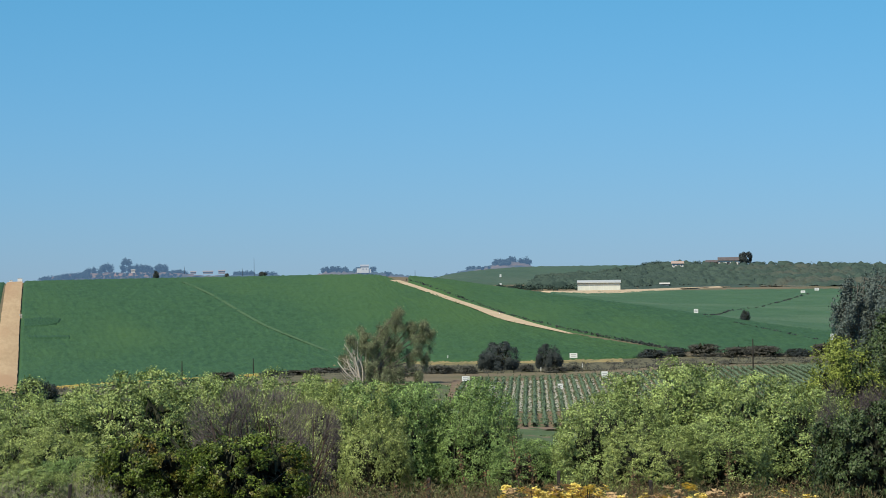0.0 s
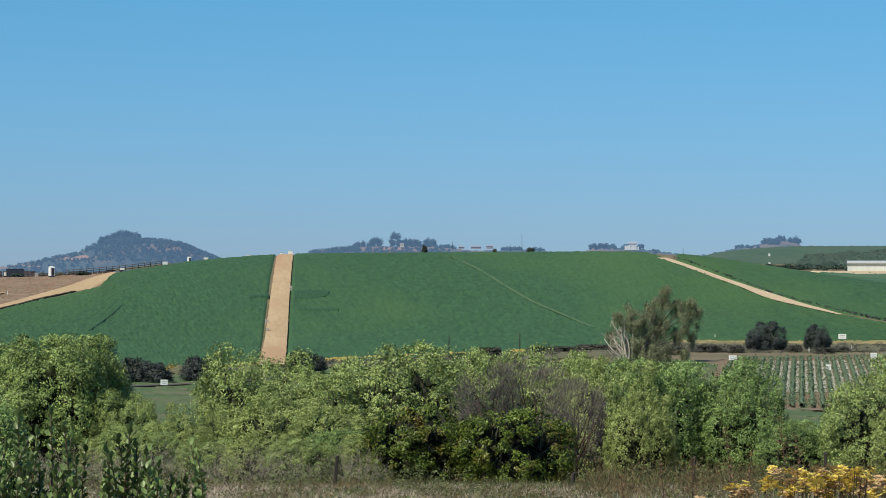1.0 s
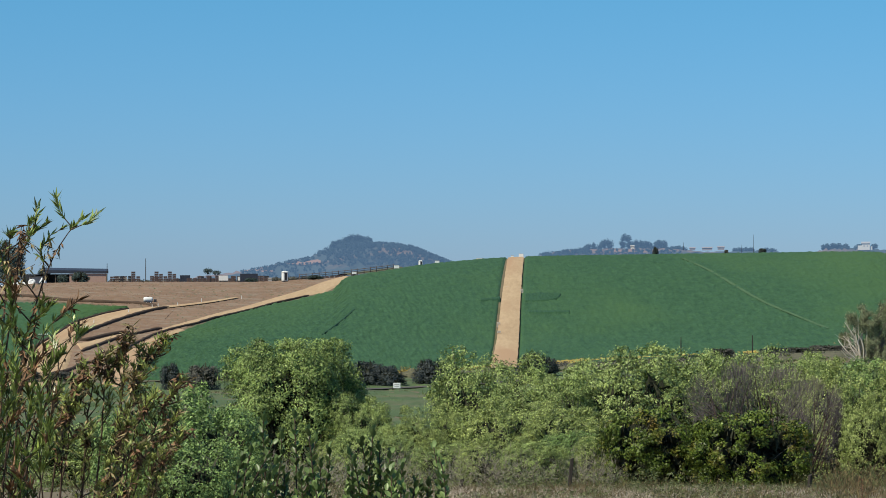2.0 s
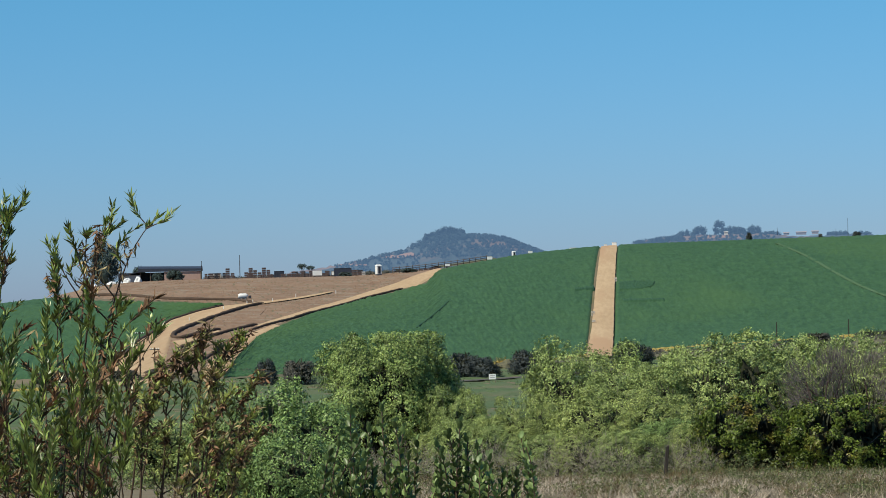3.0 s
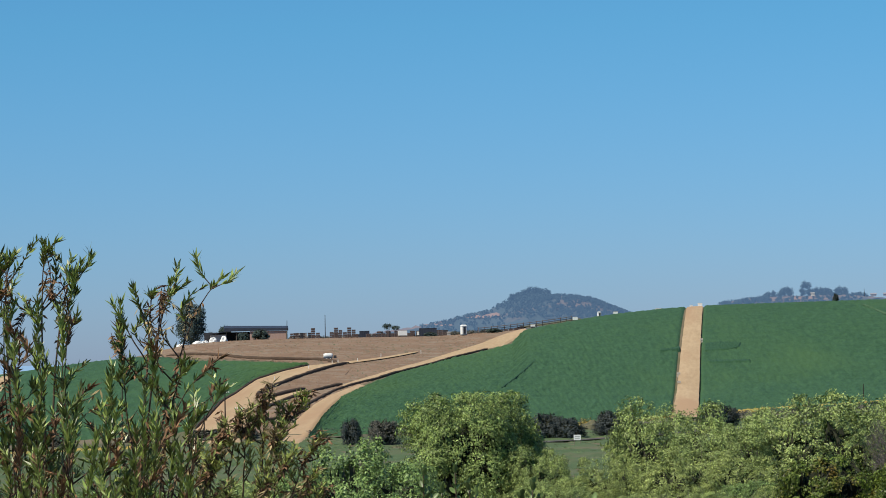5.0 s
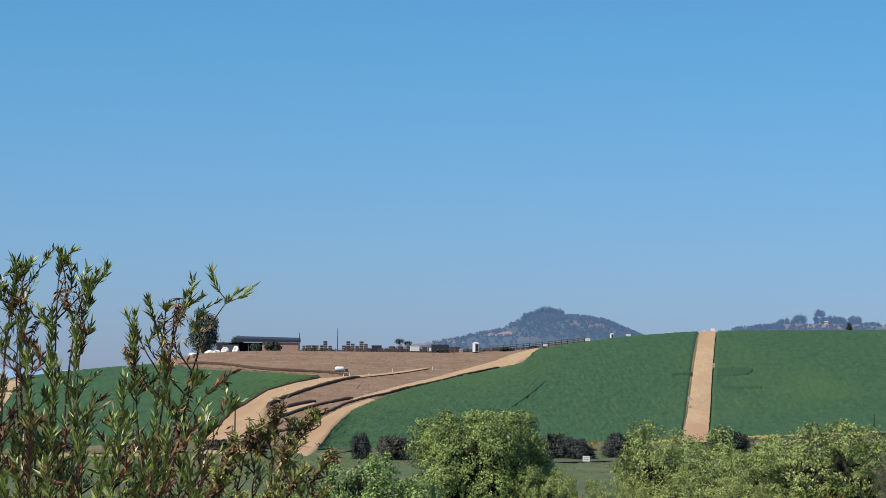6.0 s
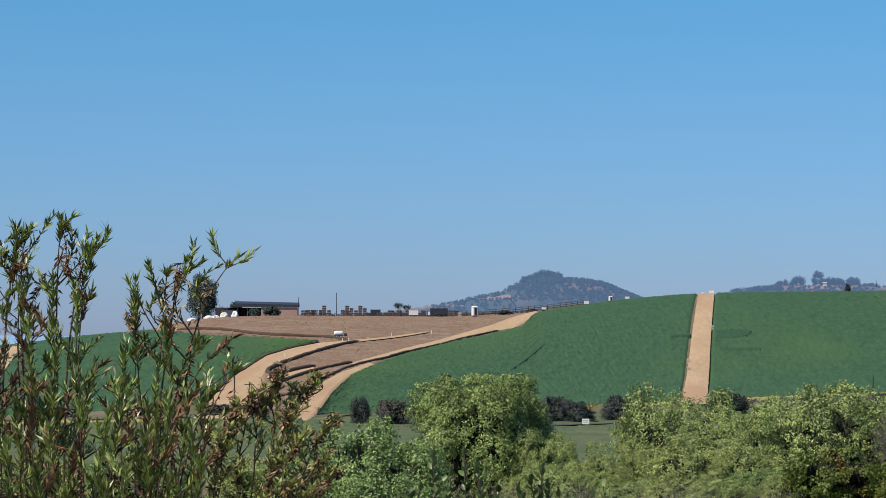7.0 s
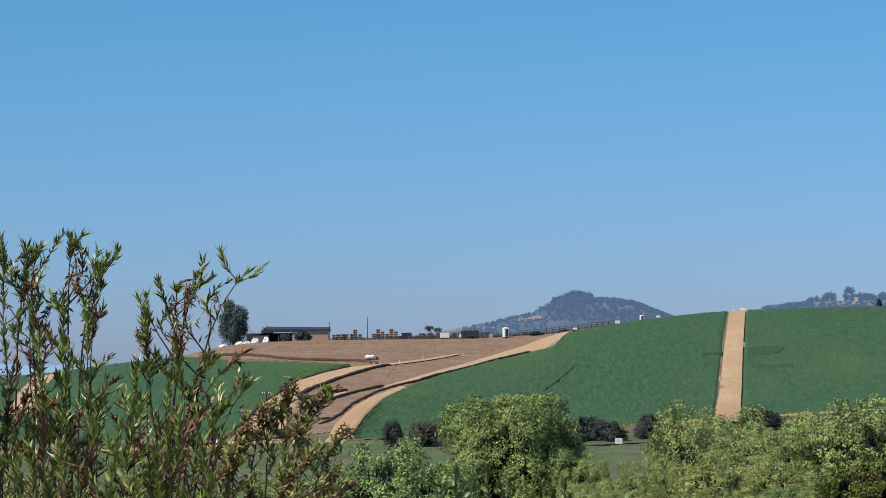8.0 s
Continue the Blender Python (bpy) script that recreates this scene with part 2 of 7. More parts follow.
def box(w, d, h, x=0.0, y=0.0, z=0.0, bevel=0.0):
    """A box standing on z, as a bmesh, with bevelled edges."""
    bm = bmesh.new()
    bmesh.ops.create_cube(bm, size=1.0, matrix=Matrix.Translation((x, y, z + h / 2)) @ Matrix.Diagonal((w, d, h, 1)))
    if bevel:
        bmesh.ops.bevel(bm, geom=bm.edges[:], offset=bevel, segments=1, affect="EDGES")
    return bm


def tube(points, radii, sides=6):
    """A tapered tube along points as (verts, quads), closed by its small end."""
    P = np.asarray(points, dtype=float)
    T = np.gradient(P, axis=0)
    T /= np.linalg.norm(T, axis=1)[:, None] + 1e-9
    ref = np.where(np.abs(T[:, 2:3]) > 0.9, [[1.0, 0, 0]], [[0, 0, 1.0]])
    U = np.cross(T, ref)
    U /= np.linalg.norm(U, axis=1)[:, None] + 1e-9
    V = np.cross(T, U)
    a = np.arange(sides) * 2 * np.pi / sides
    r = np.asarray(radii, dtype=float)[:, None, None]
    ring = P[:, None, :] + r * (np.cos(a)[None, :, None] * U[:, None, :] + np.sin(a)[None, :, None] * V[:, None, :])
    n = len(P)
    i, j = np.meshgrid(np.arange(n - 1), np.arange(sides), indexing="ij")
    q = np.stack([i * sides + j, i * sides + (j + 1) % sides, (i + 1) * sides + (j + 1) % sides, (i + 1) * sides + j], -1)
    return ring.reshape(-1, 3), q.reshape(-1, 4)


def unit(v):
    return v / (np.linalg.norm(v, axis=-1, keepdims=True) + 1e-9)


def leaves(rng, at, along, length, width, droop=0.0, loose=0.38, corners=4):
    """Leaves as small blades at points, more or less facing the way along, with three or four corners."""
    n = len(at)
    f = unit(unit(along) + rng.normal(0, loose, (n, 3)))
    d = unit(np.cross(f, rng.normal(0, 1, (n, 3))) + [0, 0, -droop])
    s = unit(np.cross(d, f))
    L = (length * rng.uniform(0.65, 1.25, n))[:, None]
    w = (width * rng.uniform(0.7, 1.2, n))[:, None]
    if corners == 3:
        v = np.stack([at - s * w * 0.6, at + s * w * 0.6, at + d * L], 1)
    else:
        up = f * w * 0.15
        v = np.stack([at, at + d * L * 0.45 + s * w * 0.5 + up, at + d * L, at + d * L * 0.45 - s * w * 0.5 + up], 1)
    return v.reshape(-1, 3), np.arange(corners * n).reshape(-1, corners)


def spikes(rng, at, along, length, width):
    """Thin twigs and blades at points, pointing along."""
    n = len(at)
    d = unit(along + rng.normal(0, 0.45, (n, 3)))
    s = unit(np.cross(d, rng.normal(0, 1, (n, 3))))
    L = (length * rng.uniform(0.6, 1.3, n))[:, None]
    w = np.full((n, 1), width)
    v = np.stack([at - s * w * 0.5, at + s * w * 0.5, at + d * L + s * w * 0.1, at + d * L - s * w * 0.1], 1)
    return v.reshape(-1, 3), np.arange(4 * n).reshape(-1, 4)


# ---- ground ----
# slope sections by bearing: distance, height over the eye
SECTIONS = {}


def section(az, *pairs):
    near = [(0, -1.6), (6, -1.95), (15, -2.6), (40, -3.8), (75, -5.15), (95, -6.2), (125, -8.5), (200, -12.5), (350, -15.6)]
    far = [(1900, -4.0), (2600, -14.0), (4900, -22.0)]
    SECTIONS[az] = near + list(zip(pairs[::2], pairs[1::2])) + far


section(-19, 450, -15.7, 560, -16.6, 650, -12.5, 720, -8.8, 790, -6.9, 900, -14.1, 1300, -22.7)
section(-14.3, 450, -15.7, 560, -16.1, 650, -10.2, 720, -5.0, 790, -2.2, 900, -6.3, 1300, -13.6)
section(-12.5, 450, -15.7, 560, -15.6, 650, -7.9, 720, -2.5, 790, 1.0, 900, -1.6, 1300, -9.1)
section(-10.4, 450, -15.7, 550, -15.2, 650, -7.9, 720, -2.5, 800, 2.8, 850, 5.6, 900, 6.6, 1000, 7.0, 1300, 2.3)
section(-9, 450, -15.7, 550, -14.9, 650, -8.2, 720, -2.8, 790, 2.5, 850, 6.8, 900, 7.4, 1000, 7.7, 1300, 4.5)
section(-7, 450, -15.7, 560, -14.7, 640, -9.5, 720, -3.5, 800, 2.5, 860, 6.9, 920, 7.5, 1000, 7.7, 1300, 5.7)
section(-5, 450, -15.3, 570, -14.9, 650, -9.6, 750, -2.6, 830, 2.9, 880, 6.9, 950, 7.6, 1000, 7.7, 1300, 6.8)
section(-3.5, 450, -14.9, 570, -14.9, 660, -9.4, 760, -1.3, 850, 5.6, 910, 9.1, 1000, 9.3, 1300, 6.8)
section(-1.5, 450, -14.9, 580, -14.2, 680, -8.9, 780, 0.7, 870, 9.1, 940, 13.8, 1020, 14.2, 1300, 9.1)
section(0, 450, -14.9, 600, -13.3, 690, -9.0, 780, -0.7, 880, 9.2, 960, 15.9, 1040, 16.3, 1300, 11.3)
section(3, 450, -15.3, 620, -12.4, 700, -8.6, 780, -1.4, 880, 9.2, 970, 16.6, 1050, 17.0, 1300, 11.3)
section(5.3, 450, -15.7, 640, -11.4, 710, -7.4, 790, 0.0, 880, 9.2, 970, 16.9, 1050, 17.4, 1300, 13.6)
section(7, 450, -16.1, 650, -10.8, 710, -7.4, 790, 0.3, 880, 10.0, 965, 17.1, 1050, 17.4, 1300, 15.9)
section(8.4, 450, -16.3, 600, -12.4, 660, -10.9, 690, -9.6, 770, -3.4, 870, 7.6, 955, 15.8, 1050, 16.5, 1300, 17.0, 1500, 22.3, 1650, 27.4)
section(9.8, 450, -16.3, 600, -12.4, 660, -11.3, 690, -9.6, 770, -4.0, 860, 4.5, 940, 12.0, 1050, 12.5, 1300, 15.9, 1500, 26.8, 1650, 31.8)
section(10.75, 450, -16.5, 600, -12.3, 660, -11.3, 690, -9.6, 770, -4.7, 850, 3.0, 920, 9.6, 1050, 9.5, 1300, 14.1, 1500, 26.0, 1650, 32.4)
section(11.9, 450, -16.5, 600, -12.0, 660, -11.3, 700, -9.5, 770, -4.7, 840, 2.2, 890, 6.7, 1000, 6.1, 1250, 13.1, 1320, 14.3, 1500, 24.9, 1650, 32.5)
section(13.9, 450, -16.1, 620, -10.8, 680, -10.1, 720, -8.5, 770, -5.4, 830, 0.0, 870, 1.5, 960, 1.7, 1100, 6.9, 1250, 13.5, 1350, 15.6, 1500, 22.3, 1650, 31.7)
section(16.6, 450, -15.3, 620, -10.6, 680, -10.1, 730, -9.2, 800, -6.3, 860, -6.0, 960, -1.7, 1100, 6.3, 1250, 13.1, 1350, 15.6, 1500, 22.3, 1650, 30.2)
section(19, 450, -14.9, 620, -10.3, 700, -9.8, 800, -7.0, 900, -5.5, 1100, 5.8, 1250, 12.0, 1350, 14.1, 1500, 20.9, 1650, 27.4)

AZ0, AZ1, AZN = -22.0, 22.0, 221
DG = np.concatenate([np.arange(0, 300, 2.5), np.arange(300, 1500, 5.0), np.arange(1500, 4901, 50.0)])


def terrain_table():
    keys = sorted(SECTIONS)
    rows = []
    for k in keys:
        p = np.array(SECTIONS[k])
        z = np.interp(DG, p[:, 0], p[:, 1])
        # rounds the breaks of slope
        s = np.convolve(np.pad(z, 5, mode="edge"), np.array([1, 2, 4, 6, 7, 8, 7, 6, 4, 2, 1]) / 48, mode="valid")
        rows.append(np.where((DG > 20) & (DG < 1450), s, z))
    rows = np.array(rows)
    az = np.linspace(AZ0, AZ1, AZN)
    t = np.array([np.interp(az, keys, rows[:, j]) for j in range(len(DG))]).T
    ker = np.exp(-0.5 * (np.arange(-8, 9) / 2.2) ** 2)
    ker /= ker.sum()
    pad = np.pad(t, ((8, 8), (0, 0)), mode="edge")
    return sum(ker[i] * pad[i:i + AZN] for i in range(17))


TABLE = terrain_table()


def ground_zs(x, y):
    """Height of the ground at arrays of plan places."""
    x, y = np.asarray(x, dtype=float), np.asarray(y, dtype=float)
    d = np.hypot(x, y)
    a = np.clip((np.degrees(np.arctan2(x, y)) - AZ0) / (AZ1 - AZ0) * (AZN - 1), 0, AZN - 1.001)
    j = np.clip(np.searchsorted(DG, d, side="right") - 1, 0, len(DG) - 2)
    fd = np.clip((d - DG[j]) / (DG[j + 1] - DG[j]), 0, 1)
    i = a.astype(int)
    fa = a - i
    z = (TABLE[i, j] * (1 - fa) + TABLE[i + 1, j] * fa) * (1 - fd) + (TABLE[i, j + 1] * (1 - fa) + TABLE[i + 1, j + 1] * fa) * fd
    # behind the camera the two sides run into each other
    over = np.clip((np.abs(np.degrees(np.arctan2(x, y))) - 22) / 158, 0, 1) * 0.5
    other = np.where(x > 0, TABLE[0, j] * (1 - fd) + TABLE[0, j + 1] * fd, TABLE[-1, j] * (1 - fd) + TABLE[-1, j + 1] * fd)
    return EYE + z * (1 - over) + other * over


def ground_z(x, y):
    return float(ground_zs(np.array([x]), np.array([y]))[0])


def grid_faces(n, m):
    i, j = np.meshgrid(np.arange(n - 1), np.arange(m - 1), indexing="ij")
    return np.stack([i * m + j, i * m + j + 1, (i + 1) * m + j + 1, (i + 1) * m + j], -1).reshape(-1, 4)


def sheet(name, az, d, lift, material, label, category, rough=0.0, seed=1, kind="structure"):
    """A sheet draped on the ground over a grid of bearings and distances (arrays n x m)."""
    x, y = d * np.sin(np.radians(az)), d * np.cos(np.radians(az))
    rng = np.random.default_rng(seed)
    z = ground_zs(x, y) + lift
    if rough:
        z = z + rng.normal(0, rough, z.shape)
    if lift > 0.25:
        rim = np.zeros(z.shape, bool)
        rim[[0, -1], :] = rim[:, [0, -1]] = True
        z = np.where(rim, ground_zs(x, y) - 0.1, z)
    v = np.stack([x, y, z], -1).reshape(-1, 3)
    ob = part(name, (v, grid_faces(*az.shape)[:, ::-1]), material, smooth=True)
    return tagged(ob, label, category, kind=kind)


def ground():
    az = np.concatenate([np.arange(-180, -22, 6.0), np.arange(-22, 22, 0.3), np.arange(22, 180, 6.0), [180.0]])
    d = np.concatenate([np.arange(0.0, 20, 1.5), np.arange(20, 130, 3.0), np.arange(130, 500, 12.0), np.arange(500, 1500, 8.0),
                        np.arange(1500, 4900, 120.0)])
    A, D = np.meshgrid(az, d, indexing="ij")
    sheet("ground", A, D, 0.0, M_EARTH, "dry brown earth of the valley and its hills", "ground")


ground()


def band(name, near, far, lift, material, label, category, cols=160, rows=60, rough=0.0, seed=1, kind="structure"):
    """A sheet between a near and a far edge, each a list of (bearing, distance) from low to high bearing."""
    n, f = np.array(near, dtype=float), np.array(far, dtype=float)
    u = np.linspace(0, 1, cols)

    def edge(e):
        s = np.linspace(0, 1, len(e))
        if len(n) == len(f):
            s = (n[:, 0] - n[0, 0]) / (n[-1, 0] - n[0, 0])
        return np.interp(u, s, e[:, 0]), np.interp(u, s, e[:, 1])
    (na, nd), (fa, fd) = edge(n), edge(f)
    w = np.linspace(0, 1, rows)[None, :]
    return sheet(name, na[:, None] * (1 - w) + fa[:, None] * w, nd[:, None] * (1 - w) + fd[:, None] * w, lift, material, label,
                 category, rough, seed, kind)


def strip(name, line, width, lift, material, label, category, kind="structure", crown=0.0, step=6.0):
    """A road draped on the ground along a line of (bearing, distance[, width])."""
    pts = np.array([bearing(p[0], p[1]) for p in line])
    wid = np.array([p[2] if len(p) > 2 else width for p in line])
    s = np.concatenate([[0], np.cumsum(np.hypot(*np.diff(pts, axis=0).T))])
    n = max(8, int(s[-1] / step))
    q = np.linspace(0, s[-1], n)
    P = np.stack([np.interp(q, s, pts[:, 0]), np.interp(q, s, pts[:, 1])], 1)
    for _ in range(3):
        P[1:-1] = (P[:-2] + 2 * P[1:-1] + P[2:]) / 4
    W = np.interp(q, s, wid)
    rng = np.random.default_rng(len(line))
    T = unit(np.gradient(P, axis=0))
    R = np.stack([T[:, 1], -T[:, 0]], 1)
    k = np.linspace(-0.5, 0.5, 7)
    W = W[:, None] * (1 + rng.normal(0, 0.015, (n, 1)))
    X = P[:, None, 0] + R[:, None, 0] * W * k
    Y = P[:, None, 1] + R[:, None, 1] * W * k
    Z = ground_zs(X, Y)
    for _ in range(12):
        Z[1:-1] = (Z[:-2] + 2 * Z[1:-1] + Z[2:]) / 4
    Z = Z + lift + crown * (1 - (2 * k) ** 2)
    v = np.stack([X, Y, Z], -1).reshape(-1, 3)
    return tagged(part(name, (v, grid_faces(n, 7)[:, ::-1]), material, smooth=True), label, category, kind=kind)


def berm(line, radius, label="dark brown earth berm beside the sandy track", name="berm"):
    """A low uneven bank of earth along a line of (bearing, distance)."""
    pts = np.array([bearing(*p) for p in line])
    s = np.concatenate([[0], np.cumsum(np.hypot(*np.diff(pts, axis=0).T))])
    n = max(6, int(s[-1] / 3))
    q = np.linspace(0, s[-1], n)
    P = np.stack([np.interp(q, s, pts[:, 0]), np.interp(q, s, pts[:, 1])], 1)
    for _ in range(4):
        P[1:-1] = (P[:-2] + 2 * P[1:-1] + P[2:]) / 4
    rng = np.random.default_rng(n)
    P += rng.normal(0, 0.08, P.shape)
    z = ground_zs(P[:, 0], P[:, 1]) + radius * 0.4
    r = radius * rng.uniform(0.8, 1.2, n)
    r[0] *= 0.4
    r[-1] *= 0.4
    geo = tube(np.column_stack([P, z]), r, 7)
    return tagged(part(name, geo, M_BERM, smooth=True), label, "berm", "berms along the track", "structure")


# ---- fields, roads and banks ----
band("field_by_the_road", [(0.04, 602), (1.5, 604), (3, 616), (4.5, 628), (6, 644), (7.2, 660), (8.2, 684), (9.3, 686), (10.5, 686), (11.6, 694), (12.6, 700), (13.4, 716)],
     [(0.20, 990), (1.5, 995), (3, 1000), (4.5, 1000), (6, 1000), (7.2, 995), (7.84, 926), (8.9, 870), (9.9, 822), (11.2, 782), (12.58, 746), (13.5, 722)],
     0.45, M_CROP, "dark green crop field on the hillside", "field", 300, 120, 0.12, 3)
band("field_past_the_track", [(8.0, 932), (8.98, 878), (10.0, 830), (11.25, 788), (12.6, 756), (13.6, 726), (15, 716), (16.7, 722), (19, 724)],
     [(8.0, 990), (8.98, 985), (10.0, 975), (11.25, 950), (12.6, 920), (13.6, 905), (15, 895), (16.7, 890), (19, 890)],
     0.45, M_CROP, "green crop field past the sandy track", "field", 200, 70, 0.12, 4)
band("field_left_of_road", [(-7.95, 540), (-7.7, 545), (-7.3, 548), (-6.6, 552), (-6, 556), (-4.9, 560), (-4.2, 564), (-3.7, 568), (-3.4, 570), (-1.5, 578), (-0.51, 594)],
     [(-7.95, 543), (-7.65, 597), (-7.24, 650), (-6.6, 692), (-6.1, 723), (-4.94, 783), (-4.24, 808), (-3.74, 830), (-3.42, 900), (-1.5, 975), (-0.15, 990)],
     0.45, M_CROP, "dark green crop field beside the farm road", "field", 220, 110, 0.12, 5)
band("field_below_barn", [(-17, 566), (-14, 566), (-11.6, 568), (-10.8, 564), (-10.24, 577), (-9.98, 603), (-9.68, 642), (-9.43, 660), (-8.98, 702), (-8.4, 730), (-7.9, 748)],
     [(-17, 840), (-14, 840), (-11.6, 815), (-10.8, 788), (-10.23, 767), (-9.98, 765), (-9.68, 763), (-9.43, 761), (-8.98, 756), (-8.4, 753), (-7.88, 751)],
     0.45, M_CROP, "green crop field below the barn", "field", 170, 80, 0.12, 6)
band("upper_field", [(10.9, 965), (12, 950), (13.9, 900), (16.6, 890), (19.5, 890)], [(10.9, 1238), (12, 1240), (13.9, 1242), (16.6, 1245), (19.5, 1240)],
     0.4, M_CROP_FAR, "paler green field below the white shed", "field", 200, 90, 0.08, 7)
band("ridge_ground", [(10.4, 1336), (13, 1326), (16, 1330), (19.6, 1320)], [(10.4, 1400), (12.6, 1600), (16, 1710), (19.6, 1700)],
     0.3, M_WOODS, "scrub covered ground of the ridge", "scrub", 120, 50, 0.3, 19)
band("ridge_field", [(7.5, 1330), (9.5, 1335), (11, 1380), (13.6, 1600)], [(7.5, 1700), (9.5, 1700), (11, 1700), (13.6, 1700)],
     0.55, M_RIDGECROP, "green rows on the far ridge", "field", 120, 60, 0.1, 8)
band("dry_slope", [(-11.2, 806), (-10.2, 780), (-9.0, 766), (-8.3, 760), (-7.6, 648), (-6.9, 684), (-5.3, 772), (-4.3, 814), (-3.5, 900)],
     [(-11.2, 985), (-10.2, 985), (-9.0, 985), (-8.3, 985), (-7.6, 985), (-6.9, 985), (-5.3, 985), (-4.3, 985), (-3.5, 985)],
     0.05, M_SLOPE, "dry brown grass slope below the farmyard", "slope", 220, 90, 0.05, 9)
band("dry_slope_lower", [(-9.6, 560), (-9.0, 558), (-8.3, 566), (-7.9, 584)], [(-9.1, 662), (-8.4, 700), (-7.6, 728), (-7.0, 746)],
     0.07, M_SLOPE, "dry brown ground between the sandy tracks", "slope", 60, 50, 0.05, 10)
band("valley_weeds", [(-18, 300), (-9, 300), (0, 300), (8, 300), (19, 300)], [(-18, 545), (-9, 535), (-1, 550), (8, 585), (19, 470)],
     0.12, M_WEED, "green weeds on the valley floor", "weeds", 200, 60, 0.12, 11)
band("bank", [(-18, 546), (-9, 536), (-2, 551), (3, 570), (6, 600), (8.4, 640), (10.5, 645), (12.4, 650), (19, 660)],
     [(-18, 562), (-9, 552), (-2, 570), (3, 616), (6, 646), (8.4, 686), (10.5, 686), (12.4, 696), (19, 700)],
     0.14, M_BANK, "brown scrubby bank at the foot of the hill", "bank", 200, 14, 0.12, 12)
band("valley_crop", [(-17, 420), (-12, 425), (-9.2, 430), (-8.2, 440)], [(-17, 520), (-12, 522), (-9.2, 520), (-8.2, 518)],
     0.5, M_WEED, "dull green crop on the valley floor", "field", 160, 60, 0.12, 17)
band("valley_yellow", [(-17, 505), (-13, 506), (-10.6, 508)], [(-17, 514), (-13, 514), (-10.6, 514)],
     0.75, M_YELLOW, "strip of yellow flowers in the valley crop", "flowers", 100, 4, 0.12, 18, "stuff")
band("yellow_strip", [(-2.0, 566), (-0.5, 586), (1.2, 604), (3.0, 618), (5.0, 634)], [(-2.0, 571), (-0.5, 592), (1.2, 610), (3.0, 623), (5.0, 638)],
     0.5, M_YELLOW, "strip of yellow flowers along the field edge", "flowers", 160, 5, 0.12, 13, "stuff")
band("yellow_strip_far", [(6.4, 657), (8.0, 676), (9.5, 678), (10.8, 678), (12.4, 684)], [(6.4, 663), (8.0, 686), (9.5, 688), (10.8, 690), (12.4, 700)],
     0.35, M_DRYYELLOW, "strip of dry yellow grass along the field edge", "grass", 160, 5, 0.12, 14, "stuff")

strip("farm_road", [(-0.25, 575), (-0.23, 600), (-0.1, 780), (0.02, 975), (0.03, 1000)], 5.4, 0.55, M_ROAD, "straight sandy farm road up the hill", "road", crown=0.1)
strip("field_track", [(7.72, 934, 3.5), (7.89, 925, 3.5), (8.79, 876, 3.8), (9.48, 847, 4.2), (9.94, 825, 6), (10.11, 816, 6), (10.74, 797, 3.4), (11.32, 778, 1.4)], 3.8, 0.6, M_TRACK, "narrow sandy track across the green hill", "road")
band("sandy_track", [(-9.45, 494), (-9.19, 555), (-9.07, 595), (-9.0, 631), (-8.95, 659), (-8.74, 677), (-8.39, 696), (-7.92, 722), (-7.46, 745)],
     [(-10.49, 538), (-10.24, 575), (-9.98, 601), (-9.68, 640), (-9.43, 658), (-8.98, 700), (-8.4, 728), (-7.88, 747), (-7.36, 755)],
     0.3, M_ROAD, "wide sandy track winding up to the farmyard", "road", 120, 16, 0.02, 24)
strip("upper_track", [(-7.42, 750, 4.5), (-7.02, 760, 3.2), (-6.44, 774, 2.4), (-5.9, 796, 1.8), (-5.68, 807, 1.2)], 3, 0.3, M_ROAD, "narrow sandy path fading out on the dry slope", "road")
band("sandy_lane", [(-7.26, 677), (-7.03, 688), (-6.57, 706), (-6.1, 730), (-5.63, 751), (-4.93, 790), (-4.24, 817), (-3.89, 825), (-3.59, 855), (-3.4, 892)],
     [(-7.23, 684), (-7.01, 696), (-6.56, 717), (-6.1, 742), (-5.63, 766), (-4.93, 810), (-4.35, 842), (-4.11, 862), (-3.66, 900), (-3.43, 915)],
     0.3, M_ROAD, "sandy lane above the field edge", "road", 150, 12, 0.02, 25)
band("sandy_strip", [(-8.11, 509), (-7.81, 569), (-7.65, 597), (-7.48, 621), (-7.24, 650), (-6.74, 685)],
     [(-8.51, 527), (-8.26, 584), (-8.06, 607), (-7.83, 632), (-7.52, 655), (-6.86, 688)],
     0.3, M_ROAD, "sandy strip between the berm and the crop", "road", 80, 10, 0.02, 26)
band("hairpin_track", [(-8.86, 624), (-8.54, 639), (-8.28, 651), (-7.96, 665)], [(-8.97, 643), (-8.74, 645), (-8.48, 655), (-8.0, 671)],
     0.3, M_ROAD, "short sandy hairpin between earth berms", "road", 50, 8, 0.02, 27)
band("yard_ground", [(10.7, 1228), (11.2, 1200), (11.68, 1180), (12.48, 1200), (13.29, 1262), (14.44, 1330)], [(10.75, 1236), (11.2, 1268), (11.68, 1300), (12.48, 1310), (13.29, 1300), (14.44, 1350)],
     0.5, M_TRACK, "pale dirt yard around the white shed", "road", 60, 12, 0.05, 28)
strip("yard_road", [(13.2, 1285, 20), (14.44, 1345, 8), (15.4, 1340, 6), (16.4, 1300, 5)], 6, 0.5, M_TRACK, "pale dirt road along the field edge", "road")
# dark grey-brown strip along the foot of the hill
strip("valley_lane", [(-4.4, 474), (-3.6, 480), (-2.5, 484), (-1.4, 490), (-0.2, 506), (0.8, 518), (1.8, 524), (2.8, 534)], 4.5, 0.3, M_DARKSTRIP, "dark grey-brown strip at the foot of the hill", "road")
